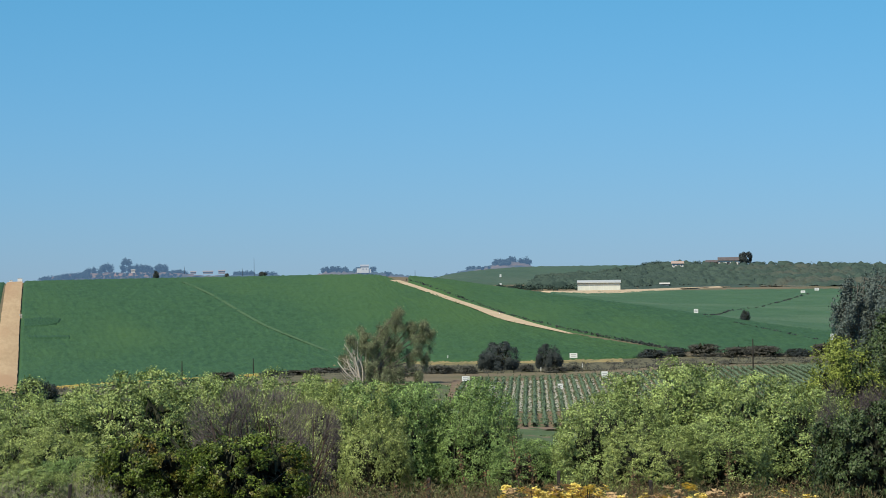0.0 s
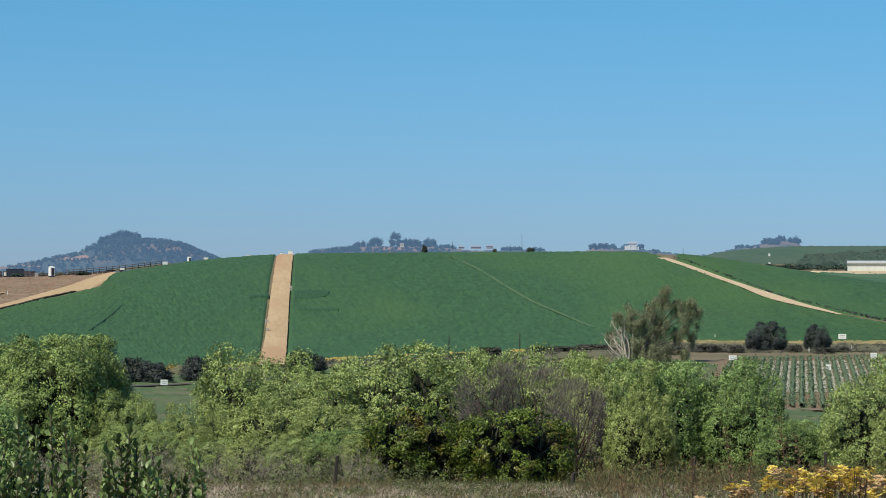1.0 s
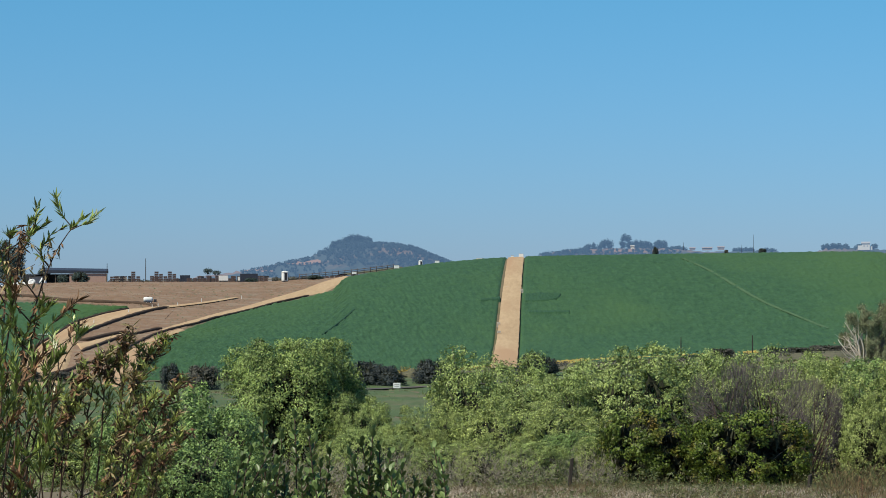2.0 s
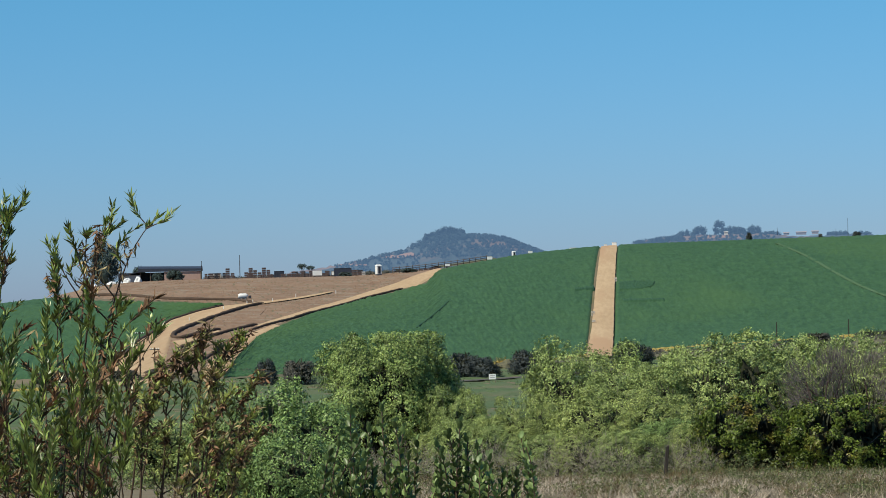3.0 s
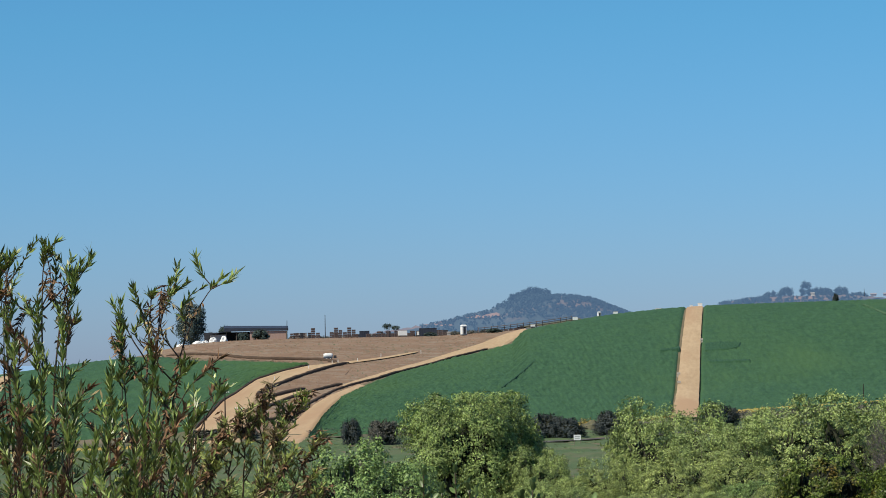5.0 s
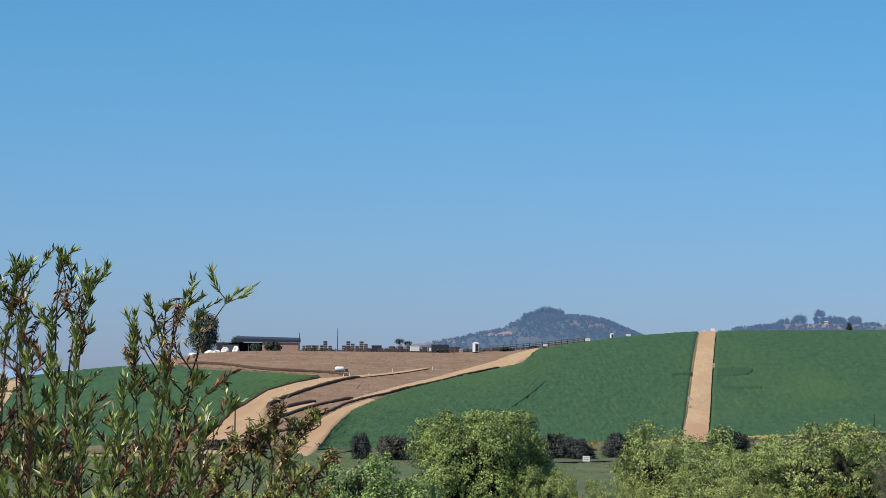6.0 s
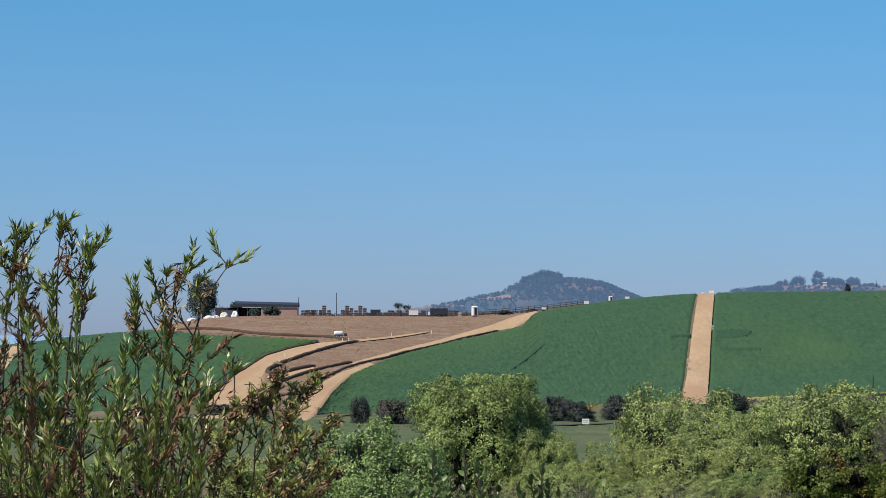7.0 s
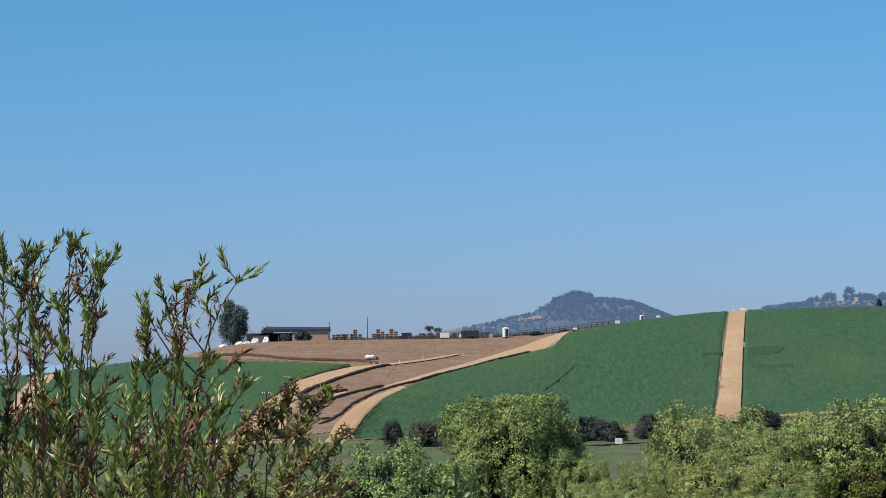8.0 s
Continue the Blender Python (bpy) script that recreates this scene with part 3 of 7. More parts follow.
strip("far_left_track", [(-14.7, 640), (-14.2, 740), (-14.0, 800)], 6, 0.6, M_ROAD, "sandy track over the far field", "road")
strip("faint_path", [(3.42, 944), (3.94, 890), (4.51, 832), (5.08, 784), (5.65, 750), (6.34, 712)], 1.2, 0.54, M_PATH, "faint trodden path through the crop", "path")

berm([(-10.8, 800), (-10.23, 798), (-9.71, 788), (-9.09, 770), (-8.4, 767), (-7.94, 769), (-7.48, 766), (-7.3, 756)], 0.55)
berm([(-7.08, 756), (-7.48, 742), (-7.95, 718), (-8.41, 693), (-8.76, 674), (-8.96, 659), (-8.97, 648), (-8.81, 646), (-8.42, 662), (-7.98, 674)], 0.55)
berm([(-7.23, 688), (-7.61, 675), (-7.96, 663), (-8.31, 648), (-8.6, 633), (-8.86, 620)], 0.5)
berm([(-4.24, 815), (-4.94, 788), (-5.64, 749), (-6.1, 729), (-6.57, 704), (-7.03, 687), (-7.38, 670), (-7.61, 655), (-7.91, 634), (-8.14, 607), (-8.32, 593), (-8.57, 584)], 0.4)
berm([(-9.57, 564), (-9.14, 569), (-9.01, 579), (-8.78, 592), (-8.27, 599)], 0.45)
berm([(-10.24, 577), (-9.98, 603), (-9.68, 642), (-9.43, 660), (-8.98, 702), (-8.4, 730), (-7.9, 748)], 0.35, "dark edge of the crop field beside the track")


# ---- trees and shrubs ----
def crown_points(rng, n, w, d, h, base, lumps, square=0.8):
    """Cluster centres on a domed crown of leafy tufts: w x d wide, from base to h; and the way that the leaves there face."""
    q = unit(rng.normal(0, 1, (lumps * 6, 3)))
    q = q[q[:, 2] > -0.5][:int(lumps * 2.8)]
    size = rng.uniform(0.16, 0.29, len(q))
    centre = q * rng.uniform(0.62, 0.78, (len(q), 1))
    centre[:, :2] /= np.sqrt(1 - square * np.clip(q[:, 2:3], 0, 0.97) ** 2)
    k = rng.choice(len(q), n, p=size / size.sum())
    u = unit(rng.normal(0, 1, (n, 3)) + q[k] * 0.9 + [0, 0, 0.3])
    p = centre[k] + u * (size[k] * rng.uniform(0.72, 1.0, n))[:, None] * [1, 1, 1.3]
    m = int(n * 0.26)
    v = unit(rng.normal(0, 1, (m, 3)) + [0, 0, 0.25])
    v[:, 2] = np.maximum(v[:, 2], -0.5)
    p[:m] = v * rng.uniform(0.68, 0.86, (m, 1))
    p[:m, :2] /= np.sqrt(1 - square * np.clip(v[:, 2:3], 0, 0.97) ** 2)
    u[:m] = v
    for axis, wide in ((0, w), (1, d)):
        p[:, axis] *= wide / 2 / np.percentile(np.abs(p[:, axis]), 97)
    lo, hi = np.percentile(p[:, 2], 2), np.percentile(p[:, 2], 98)
    p[:, 2] = base + (p[:, 2] - lo) / (hi - lo) * (h - base)
    tall = rng.uniform(0, 1, len(p)) < 0.05
    p[tall, 2] += rng.exponential(0.005 * h, tall.sum())
    p[:, 2] = np.minimum(p[:, 2], h) + 0.5 * np.maximum(p[:, 2] - h, 0)
    ok = p[:, 2] > 0.05
    return p[ok], u[ok]


def limb_geo(rng, foot, tip, r0, r1, bend, n=7, sides=6):
    u = np.linspace(0, 1, n)[:, None]
    p = np.array(foot) * (1 - u) + np.array(tip) * u
    p += (np.sin(u * np.pi) * rng.normal(0, bend, 3)) + rng.normal(0, bend * 0.12, (n, 3)) * u
    return tube(p, r0 + (r1 - r0) * u[:, 0], sides)


def tree(name, h, w, label, category, leaf_mat, seed, clusters=260, per=30, leaf=0.11, leaf_w=0.05, spread=0.3, base=0.6,
         stems=3, bark=None, lumps=9, group="", droop=0.1, stem_r=0.07, rise=0.0, d=None, limbs=2, crown_name="crown", trunk_name="trunk", twiggy=False, corners=3, inner=0, square=0.8, bare=0.0):
    """A tree or tall shrub: stems and limbs that carry a crown of separate leaves."""
    rng = np.random.default_rng(seed)
    top = new(name)
    top.empty_display_size = 0.2
    tagged(top, label, category, group)
    c, way = crown_points(rng, clusters, w, d or w, h, base, lumps, square)
    if bare:
        keep = rng.uniform(0, 1, len(c)) < 1 - bare + bare * np.clip((c[:, 2] / h - 0.15) / 0.4, 0, 1)
        c, way = c[keep], way[keep]
    centre = np.array([0, 0, base + (h - base) * 0.35])
    for s in range(stems):
        a = rng.uniform(0, 2 * np.pi)
        foot = np.array([np.cos(a), np.sin(a), 0]) * rng.uniform(0.02, 0.12) * w
        foot[2] = -0.2
        tip = c[rng.integers(len(c))] * [0.8, 0.8, 0.92]
        st = part(trunk_name, limb_geo(rng, foot, tip, stem_r * rng.uniform(0.7, 1.2), stem_r * 0.25, 0.08 * w), bark or M_BARK, top, smooth=True)
        mid = foot * 0.5 + tip * 0.5
        for _ in range(limbs):
            part("limb", limb_geo(rng, mid + rng.normal(0, 0.02 * w, 3), c[rng.integers(len(c))], stem_r * 0.4, stem_r * 0.12, 0.05 * w, 5, 5),
                 bark or M_BARK, st, smooth=True)
    k = np.repeat(np.arange(len(c)), per)
    at = c[k] + np.clip(rng.normal(0, spread, (len(k), 3)), -1.6 * spread, 1.6 * spread) * [1, 1, 0.8]
    at[:, 2] = np.abs(at[:, 2])
    geo = spikes(rng, at, unit(at - centre) + [0, 0, 0.35 + rise], leaf, leaf_w) if twiggy else leaves(rng, at, unit(way[k]) + unit(at - c[k]) * 0.4, leaf, leaf_w, droop, 0.4, corners)
    # filler twigs whose dark tone stands in for shade between the leaves
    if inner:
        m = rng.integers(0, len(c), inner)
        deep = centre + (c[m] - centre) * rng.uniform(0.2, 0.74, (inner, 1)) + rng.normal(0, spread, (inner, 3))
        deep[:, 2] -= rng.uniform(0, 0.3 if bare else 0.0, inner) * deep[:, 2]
        tagged(part("branchwork", leaves(rng, deep, rng.normal(0, 1, (inner, 3)), leaf * 5.5, leaf * 2.0, -1.0, 0.3, 3), M_SHADETWIG, top, "dense twigs inside the crown, darkened to suggest shade"), kind="stuff")
    tagged(part(crown_name, geo, leaf_mat, top), kind="stuff" if twiggy else "")
    return top


def put(ob, x, y, turn=0.0, sx=1.0, sz=1.0, sink=0.05):
    ob.matrix_basis = Matrix.Translation((x, y, ground_z(x, y) - sink)) @ pose(0, 0, 0, 0, 0, turn) @ Matrix.Diagonal((sx, sx, sz, 1))
    return ob


def again(ob, x, y, turn=0.0, sx=1.0, sz=1.0, sink=0.05):
    return put(copy_thing(ob, Matrix()), x, y, turn, sx, sz, sink)


PLANTED = set()


def plant_row(kinds, places, sink=0.05):
    """Sets out trees: places (kind, bearing, distance, width factor, height factor, turn); the first of a kind is the built one."""
    for k, az, d, sx, sz, turn in places:
        x, y = bearing(az, d)
        (again if kinds[k].name in PLANTED else put)(kinds[k], x, y, turn, sx, sz, sink)
        PLANTED.add(kinds[k].name)


def thicket(name, near, far, count, leaf_mat, label, category, seed, leaf=0.11, leaf_w=0.03, tall=(0.3, 1.0), size=(0.3, 0.7), per=40, up=0.6, twiggy=False):
    """Low growth that nobody could count, scattered between two edges of (bearing, distance)."""
    rng = np.random.default_rng(seed)
    n, f = np.array(near, dtype=float), np.array(far, dtype=float)
    u, w = rng.uniform(0, 1, count), rng.uniform(0, 1, count)
    s, t = np.linspace(0, 1, len(n)), np.linspace(0, 1, len(f))
    az = np.interp(u, s, n[:, 0]) * (1 - w) + np.interp(u, t, f[:, 0]) * w
    d = np.interp(u, s, n[:, 1]) * (1 - w) + np.interp(u, t, f[:, 1]) * w
    x, y = d * np.sin(np.radians(az)), d * np.cos(np.radians(az))
    z = ground_zs(x, y)
    h, r = rng.uniform(*tall, count), rng.uniform(*size, count)
    k = np.repeat(np.arange(count), per)
    q = unit(rng.normal(0, 1, (len(k), 3))) * rng.uniform(0.2, 1, (len(k), 1)) ** 0.5
    at = np.stack([x[k] + q[:, 0] * r[k], y[k] + q[:, 1] * r[k], z[k] + (0.5 + 0.5 * q[:, 2]) * h[k]], 1)
    if twiggy:
        geo = spikes(rng, at, unit(q * [1, 1, 0.5]) + [0, 0, up], leaf, leaf_w)
    else:
        geo = leaves(rng, at, unit(q) + [0, 0, up * 0.5], leaf, leaf_w, corners=3)
    return tagged(part(name, geo, leaf_mat), label, category, kind="stuff")


def blades(name, az0, az1, d0, d1, count, mat_, label, category, seed, tall=0.5, width=0.012, bend=0.25):
    """Standing dry grass."""
    rng = np.random.default_rng(seed)
    az = rng.uniform(az0, az1, count)
    d = d0 + (d1 - d0) * rng.uniform(0, 1, count) * (1 - 0.10 * (1 + np.sin(az * 2.3) * 0.5 + np.sin(az * 5.9 + 1) * 0.3 + np.sin(az * 13.7) * 0.25))
    x, y = d * np.sin(np.radians(az)), d * np.cos(np.radians(az))
    P = np.stack([x, y, ground_zs(x, y)], 1)
    lean = rng.normal(0, bend, (count, 3)) * [1, 1, 0]
    h = (tall * rng.uniform(0.5, 1.3, count))[:, None]
    side = unit(rng.normal(0, 1, (count, 3)) * [1, 1, 0]) * width
    v = np.stack([P - side, P + side, P + (lean + [0, 0, 1]) * h], 1)
    return tagged(part(name, (v.reshape(-1, 3), np.arange(3 * count).reshape(-1, 3)), mat_), label, category, kind="stuff")


M_GRASS = mat("dry_grass", (0.26, 0.215, 0.155), (0.66, 0.56, 0.44), 0.35, 2, 0.9, island=0.5, translucent=0.2, third=(0.14, 0.14, 0.065), third_scale=0.28, third_mix=0.55)
M_RUST = mat("rusty_scrub", (0.10, 0.07, 0.035), (0.21, 0.15, 0.07), 0.4, 3, 0.8, island=0.5, translucent=0.2, third=(0.10, 0.12, 0.045), third_scale=0.3)
WL = "tall grey-green willow thicket with small glinting leaves"
G = "willows by the creek"
willows = [
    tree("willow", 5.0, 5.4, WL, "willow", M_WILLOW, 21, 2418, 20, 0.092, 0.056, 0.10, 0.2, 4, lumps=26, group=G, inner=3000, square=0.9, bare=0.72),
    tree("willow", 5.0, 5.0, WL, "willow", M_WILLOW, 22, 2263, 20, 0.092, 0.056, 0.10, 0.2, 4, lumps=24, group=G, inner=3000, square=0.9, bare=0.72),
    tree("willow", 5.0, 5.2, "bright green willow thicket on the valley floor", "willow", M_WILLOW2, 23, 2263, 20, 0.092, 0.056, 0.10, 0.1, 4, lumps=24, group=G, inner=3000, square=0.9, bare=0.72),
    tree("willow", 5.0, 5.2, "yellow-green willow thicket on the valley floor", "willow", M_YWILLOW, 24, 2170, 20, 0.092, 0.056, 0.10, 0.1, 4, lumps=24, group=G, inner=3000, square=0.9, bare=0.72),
]
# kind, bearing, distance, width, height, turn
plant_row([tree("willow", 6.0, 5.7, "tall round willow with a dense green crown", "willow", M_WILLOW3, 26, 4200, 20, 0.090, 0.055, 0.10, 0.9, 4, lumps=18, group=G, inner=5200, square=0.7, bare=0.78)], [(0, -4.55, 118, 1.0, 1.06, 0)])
plant_row(willows, [
    (2, -5.7, 126, 0.7, 0.74, 80), (1, -3.2, 116, 0.55, 0.77, 200), (3, -3.6, 106, 0.4, 0.40, 310), (1, -0.55, 120, 1.0, 1.16, 140),
    (0, 0.5, 114, 0.8, 0.92, 250), (3, -0.2, 104, 0.75, 0.65, 30), (3, 1.1, 100, 0.65, 0.56, 110), (0, 2.35, 116, 1.05, 1.16, 300), (1, 3.4, 120, 1.0, 1.12, 10),
    (0, 4.6, 124, 1.0, 1.19, 90), (0, 6.4, 122, 0.7, 1.12, 40), (1, 5.7, 126, 0.95, 1.22, 190), (1, 1.5, 118, 0.8, 1.02, 75), (3, 6.7, 110, 0.75, 0.99, 20), (2, 7.5, 112, 0.85, 1.01, 60),
])
plant_row(willows, [
    (2, 8.6, 114, 1.0, 1.03, 170), (2, 9.3, 112, 0.7, 0.88, 290), (3, 7.3, 104, 0.5, 0.68, 15), (2, 10.4, 104, 0.55, 0.50, 100), (0, 12.2, 100, 0.75, 0.78, 330),
    (1, 13.3, 104, 0.95, 1.02, 45), (2, 14.2, 108, 0.7, 0.83, 220), (0, 15.2, 102, 0.95, 0.92, 130), (3, 12.9, 92, 0.6, 0.51, 60), (1, 14.2, 94, 0.7, 0.55, 5),
    (1, 16.1, 112, 0.7, 0.85, 15),
])
plant_row(willows, [
    (3, -7.3, 98, 0.7, 0.45, 35), (2, -6.5, 102, 0.8, 0.56, 205), (1, -8.8, 112, 0.9, 0.56, 285), (2, -11.5, 118, 0.9, 0.54, 15), (3, -2.2, 106, 0.5, 0.45, 65),
    (1, -13.8, 115, 0.9, 0.54, 145), (0, -2.9, 98, 0.5, 0.41, 45),
])
plant_row(willows, [
    (3, -0.5, 91, 0.45, 0.34, 20), (0, 0.35, 90, 0.42, 0.30, 140), (2, 1.05, 92, 0.4, 0.36, 260), (3, 1.75, 90, 0.36, 0.33, 80), (0, -1.5, 94, 0.4, 0.30, 200), (0, -2.65, 112, 0.5, 0.52, 150), (3, -1.75, 110, 0.5, 0.66, 240),
])
thicket("creek_scrub", [(-17, 96), (-8, 92), (0, 90), (8, 92), (19, 86)], [(-17, 150), (-8, 150), (0, 150), (8, 150), (19, 150)], 900, M_OLIVE,
        "olive green scrub filling the creek bed", "scrub", 31, 0.12, 0.05, (0.3, 1.2), (0.4, 0.9), 50)
thicket("creek_scrub_far", [(-17, 150), (-8, 150), (0, 150), (8, 150), (19, 150)], [(-17, 300), (-8, 300), (0, 300), (8, 300), (19, 300)], 1400, M_WILLOW2,
        "green scrub on the valley floor behind the willows", "scrub", 32, 0.3, 0.12, (0.5, 1.8), (0.6, 1.6), 26)
thicket("rusty_scrub", [(6.2, 62), (10, 60), (14, 60), (18.5, 60)], [(6.2, 92), (10, 92), (14, 90), (18.5, 88)], 420, M_RUST,
        "rusty brown dry scrub in front of the willows", "scrub", 33, 0.12, 0.018, (0.3, 1.1), (0.25, 0.6), 60, up=1.2, twiggy=True)
thicket("grey_undergrowth", [(-6, 82), (-3, 80), (0, 80), (2, 84)], [(-6, 104), (-3, 100), (0, 98), (2, 98)], 260, M_GREYTWIG,
        "pale grey leafless undergrowth below the willows", "scrub", 34, 0.16, 0.011, (0.5, 1.5), (0.3, 0.7), 70, up=1.0, twiggy=True)
blades("dry_grass", -9, 10, 62, 86, 36000, M_GRASS, "pale dry grass along the fence", "grass", 35, 0.2, 0.013, 0.9)
blades("dry_grass_right", 6, 19, 50, 76, 14000, M_GRASS, "straw coloured dry grass among scrub", "grass", 36, 0.35, 0.012, 0.5)

# dark shrubs in front of the willows
sumacs = [
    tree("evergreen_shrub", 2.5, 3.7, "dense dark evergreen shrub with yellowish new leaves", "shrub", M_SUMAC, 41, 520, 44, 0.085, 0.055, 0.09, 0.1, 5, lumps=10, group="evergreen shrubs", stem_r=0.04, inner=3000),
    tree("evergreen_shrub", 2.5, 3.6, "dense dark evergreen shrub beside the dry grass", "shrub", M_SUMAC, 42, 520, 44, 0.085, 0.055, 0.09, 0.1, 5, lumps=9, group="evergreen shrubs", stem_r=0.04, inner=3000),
]
plant_row(sumacs, [(0, 2.85, 89, 0.98, 0.98, 0), (1, 4.75, 88, 1.0, 0.96, 40), (1, 3.9, 92, 0.7, 0.85, 160), ])
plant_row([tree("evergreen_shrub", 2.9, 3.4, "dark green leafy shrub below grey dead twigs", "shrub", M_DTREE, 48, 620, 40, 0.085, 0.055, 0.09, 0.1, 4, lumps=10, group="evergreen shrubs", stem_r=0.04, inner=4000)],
          [(0, 17.35, 75, 0.8, 1.0, 140), (0, 18.5, 76, 0.9, 1.1, 20)])

round_trees = [
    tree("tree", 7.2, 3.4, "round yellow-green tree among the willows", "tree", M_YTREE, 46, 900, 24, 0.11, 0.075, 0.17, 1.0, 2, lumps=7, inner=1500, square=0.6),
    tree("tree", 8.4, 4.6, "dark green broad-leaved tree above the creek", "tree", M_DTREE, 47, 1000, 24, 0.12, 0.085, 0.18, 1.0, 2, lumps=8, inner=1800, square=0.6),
]
plant_row(round_trees, [(0, 16.85, 122, 0.9, 1.0, 0), (1, 18.1, 126, 1.0, 1.03, 0)])
dead = [
    tree("dead_shrub", 4.2, 4.0, "leafless grey dead shrub standing among willows", "dead shrub", M_DEADTWIG, 43, 1000, 11, 0.20, 0.013, 0.18, 1.2, 6, M_TWIG, 9, "dead shrubs", stem_r=0.11, limbs=5, rise=0.6, crown_name="brushwood", twiggy=True),
    tree("dead_shrub", 3.4, 3.2, "half dead brown shrub with drooping bare twigs", "dead shrub", M_BROWNTWIG, 44, 800, 14, 0.18, 0.013, 0.16, 0.4, 4, M_DEADTWIG, 9, "dead shrubs", stem_r=0.05, rise=-0.6, droop=0.7, crown_name="brushwood", twiggy=True),
]
plant_row(dead, [(0, 4.75, 95, 0.9, 0.95, 0), (0, 5.9, 98, 0.5, 0.86, 90), (1, 17.0, 80, 0.6, 0.98, 0), (1, 17.9, 81, 0.8, 1.02, 130), (1, 2.9, 118, 0.4, 0.9, 30)])


# fence posts in the dry grass
def fence_post(az, d, h, lean, w=0.10):
    x, y = bearing(az, d)
    ob = thing("fence_post", x, y, "old weathered wooden fence post in dry grass", "fence post", "fence posts", turn=az * 7)
    bm = box(w, w, h + 0.3, 0, 0, -0.3, 0.012)
    for v in bm.verts:
        v.co.x += v.co.z * lean
        if v.co.z > h * 0.8:
            v.co.z += v.co.x * 0.4
    part("post", bm, M_POST, ob)


for az, d, h, lean in ((1.03, 82, 0.95, 0.10), (0.35, 83, 0.4, -0.1), (8.37, 80, 1.0, 0.02), (11.03, 79, 1.15, 0.03), (-1.2, 83, 0.35, 0.2), (12.9, 78, 0.9, -0.04), (5.9, 81, 0.5, 0.1)):
    fence_post(az, d, h, lean)
thicket("scrub_mix", [(-8, 80), (0, 81), (6, 83), (12, 70), (18.5, 66)], [(-8, 98), (0, 96), (6, 96), (12, 92), (18.5, 90)], 420, M_OLIVE,
        "olive green weeds below the willows", "weeds", 37, 0.10, 0.04, (0.2, 0.9), (0.3, 0.7), 60)
thicket("grass_weeds", [(-9, 62), (0, 62), (6, 62), (10, 58)], [(-9, 86), (0, 86), (6, 86), (10, 80)], 900, M_OLIVE,
        "low olive weeds in the dry grass", "weeds", 49, 0.08, 0.03, (0.06, 0.4), (0.15, 0.7), 50)
thicket("brown_weeds", [(-9, 62), (0, 62), (6, 62), (10, 58)], [(-9, 86), (0, 86), (6, 86), (10, 80)], 460, M_RUST,
        "withered brown weeds in the dry grass", "weeds", 50, 0.14, 0.012, (0.1, 0.35), (0.15, 0.5), 50, up=1.2, twiggy=True)
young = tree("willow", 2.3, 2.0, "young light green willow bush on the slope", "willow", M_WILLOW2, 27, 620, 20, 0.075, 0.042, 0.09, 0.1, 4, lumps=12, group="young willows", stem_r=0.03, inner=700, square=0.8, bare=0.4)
plant_row([young], [(0, -6.15, 60, 1.0, 1.0, 0), (0, -7.0, 62, 0.95, 1.22, 80), (0, -7.9, 64, 0.9, 1.0, 200), (0, -6.6, 54, 0.7, 0.75, 140), (0, -5.7, 56, 0.6, 0.7, 300)])
thicket("floor_weeds", [(-17, 300), (-8, 300), (0, 300), (8.5, 300), (19, 300)], [(-8.5, 536), (-4, 545), (-1, 552), (6, 590), (19, 460)], 1700, M_WEEDLEAF,
        "low green weeds on the valley floor", "weeds", 38, 0.22, 0.16, (0.02, 0.22), (0.8, 3.0), 90, up=3)
thicket("bank_scrub", [(-8, 548), (0, 578), (4, 600), (7.5, 632), (9.2, 636), (13, 640), (17, 660)], [(-8, 562), (0, 592), (4, 622), (7.5, 664), (9.2, 668), (13, 690), (17, 700)], 900, M_SCRUB,
        "low grey-brown scrub on the bank", "scrub", 57, 0.3, 0.2, (0.3, 1.1), (0.5, 1.6), 24)
thicket("slope_tufts", [(-10.6, 800), (-9.0, 768), (-8.2, 666), (-7.2, 706), (-5.3, 798), (-4.3, 840)], [(-10.6, 950), (-9.0, 950), (-8.2, 950), (-7.2, 950), (-5.3, 950), (-4.3, 940)], 2200, M_TUFT,
        "dry brown grass tufts on the slope below the yard", "grass", 39, 0.3, 0.12, (0.02, 0.06), (0.4, 1.6), 12, up=3)


# ---- middle distance: foot of the hill, crop rows, farmyard ----
def shrub_kind(label, mat_, seed, group, h=4.0, w=5.0, leaf=0.27, leaf_w=0.22, clusters=420, per=8, base=0.1, name="oak_bush"):
    return tree(name, h, w, label, "bush", mat_, seed, clusters, per, leaf, leaf_w, 0.28, base, 3, lumps=7, group=group, stem_r=0.1, limbs=1, inner=250, square=0.35)


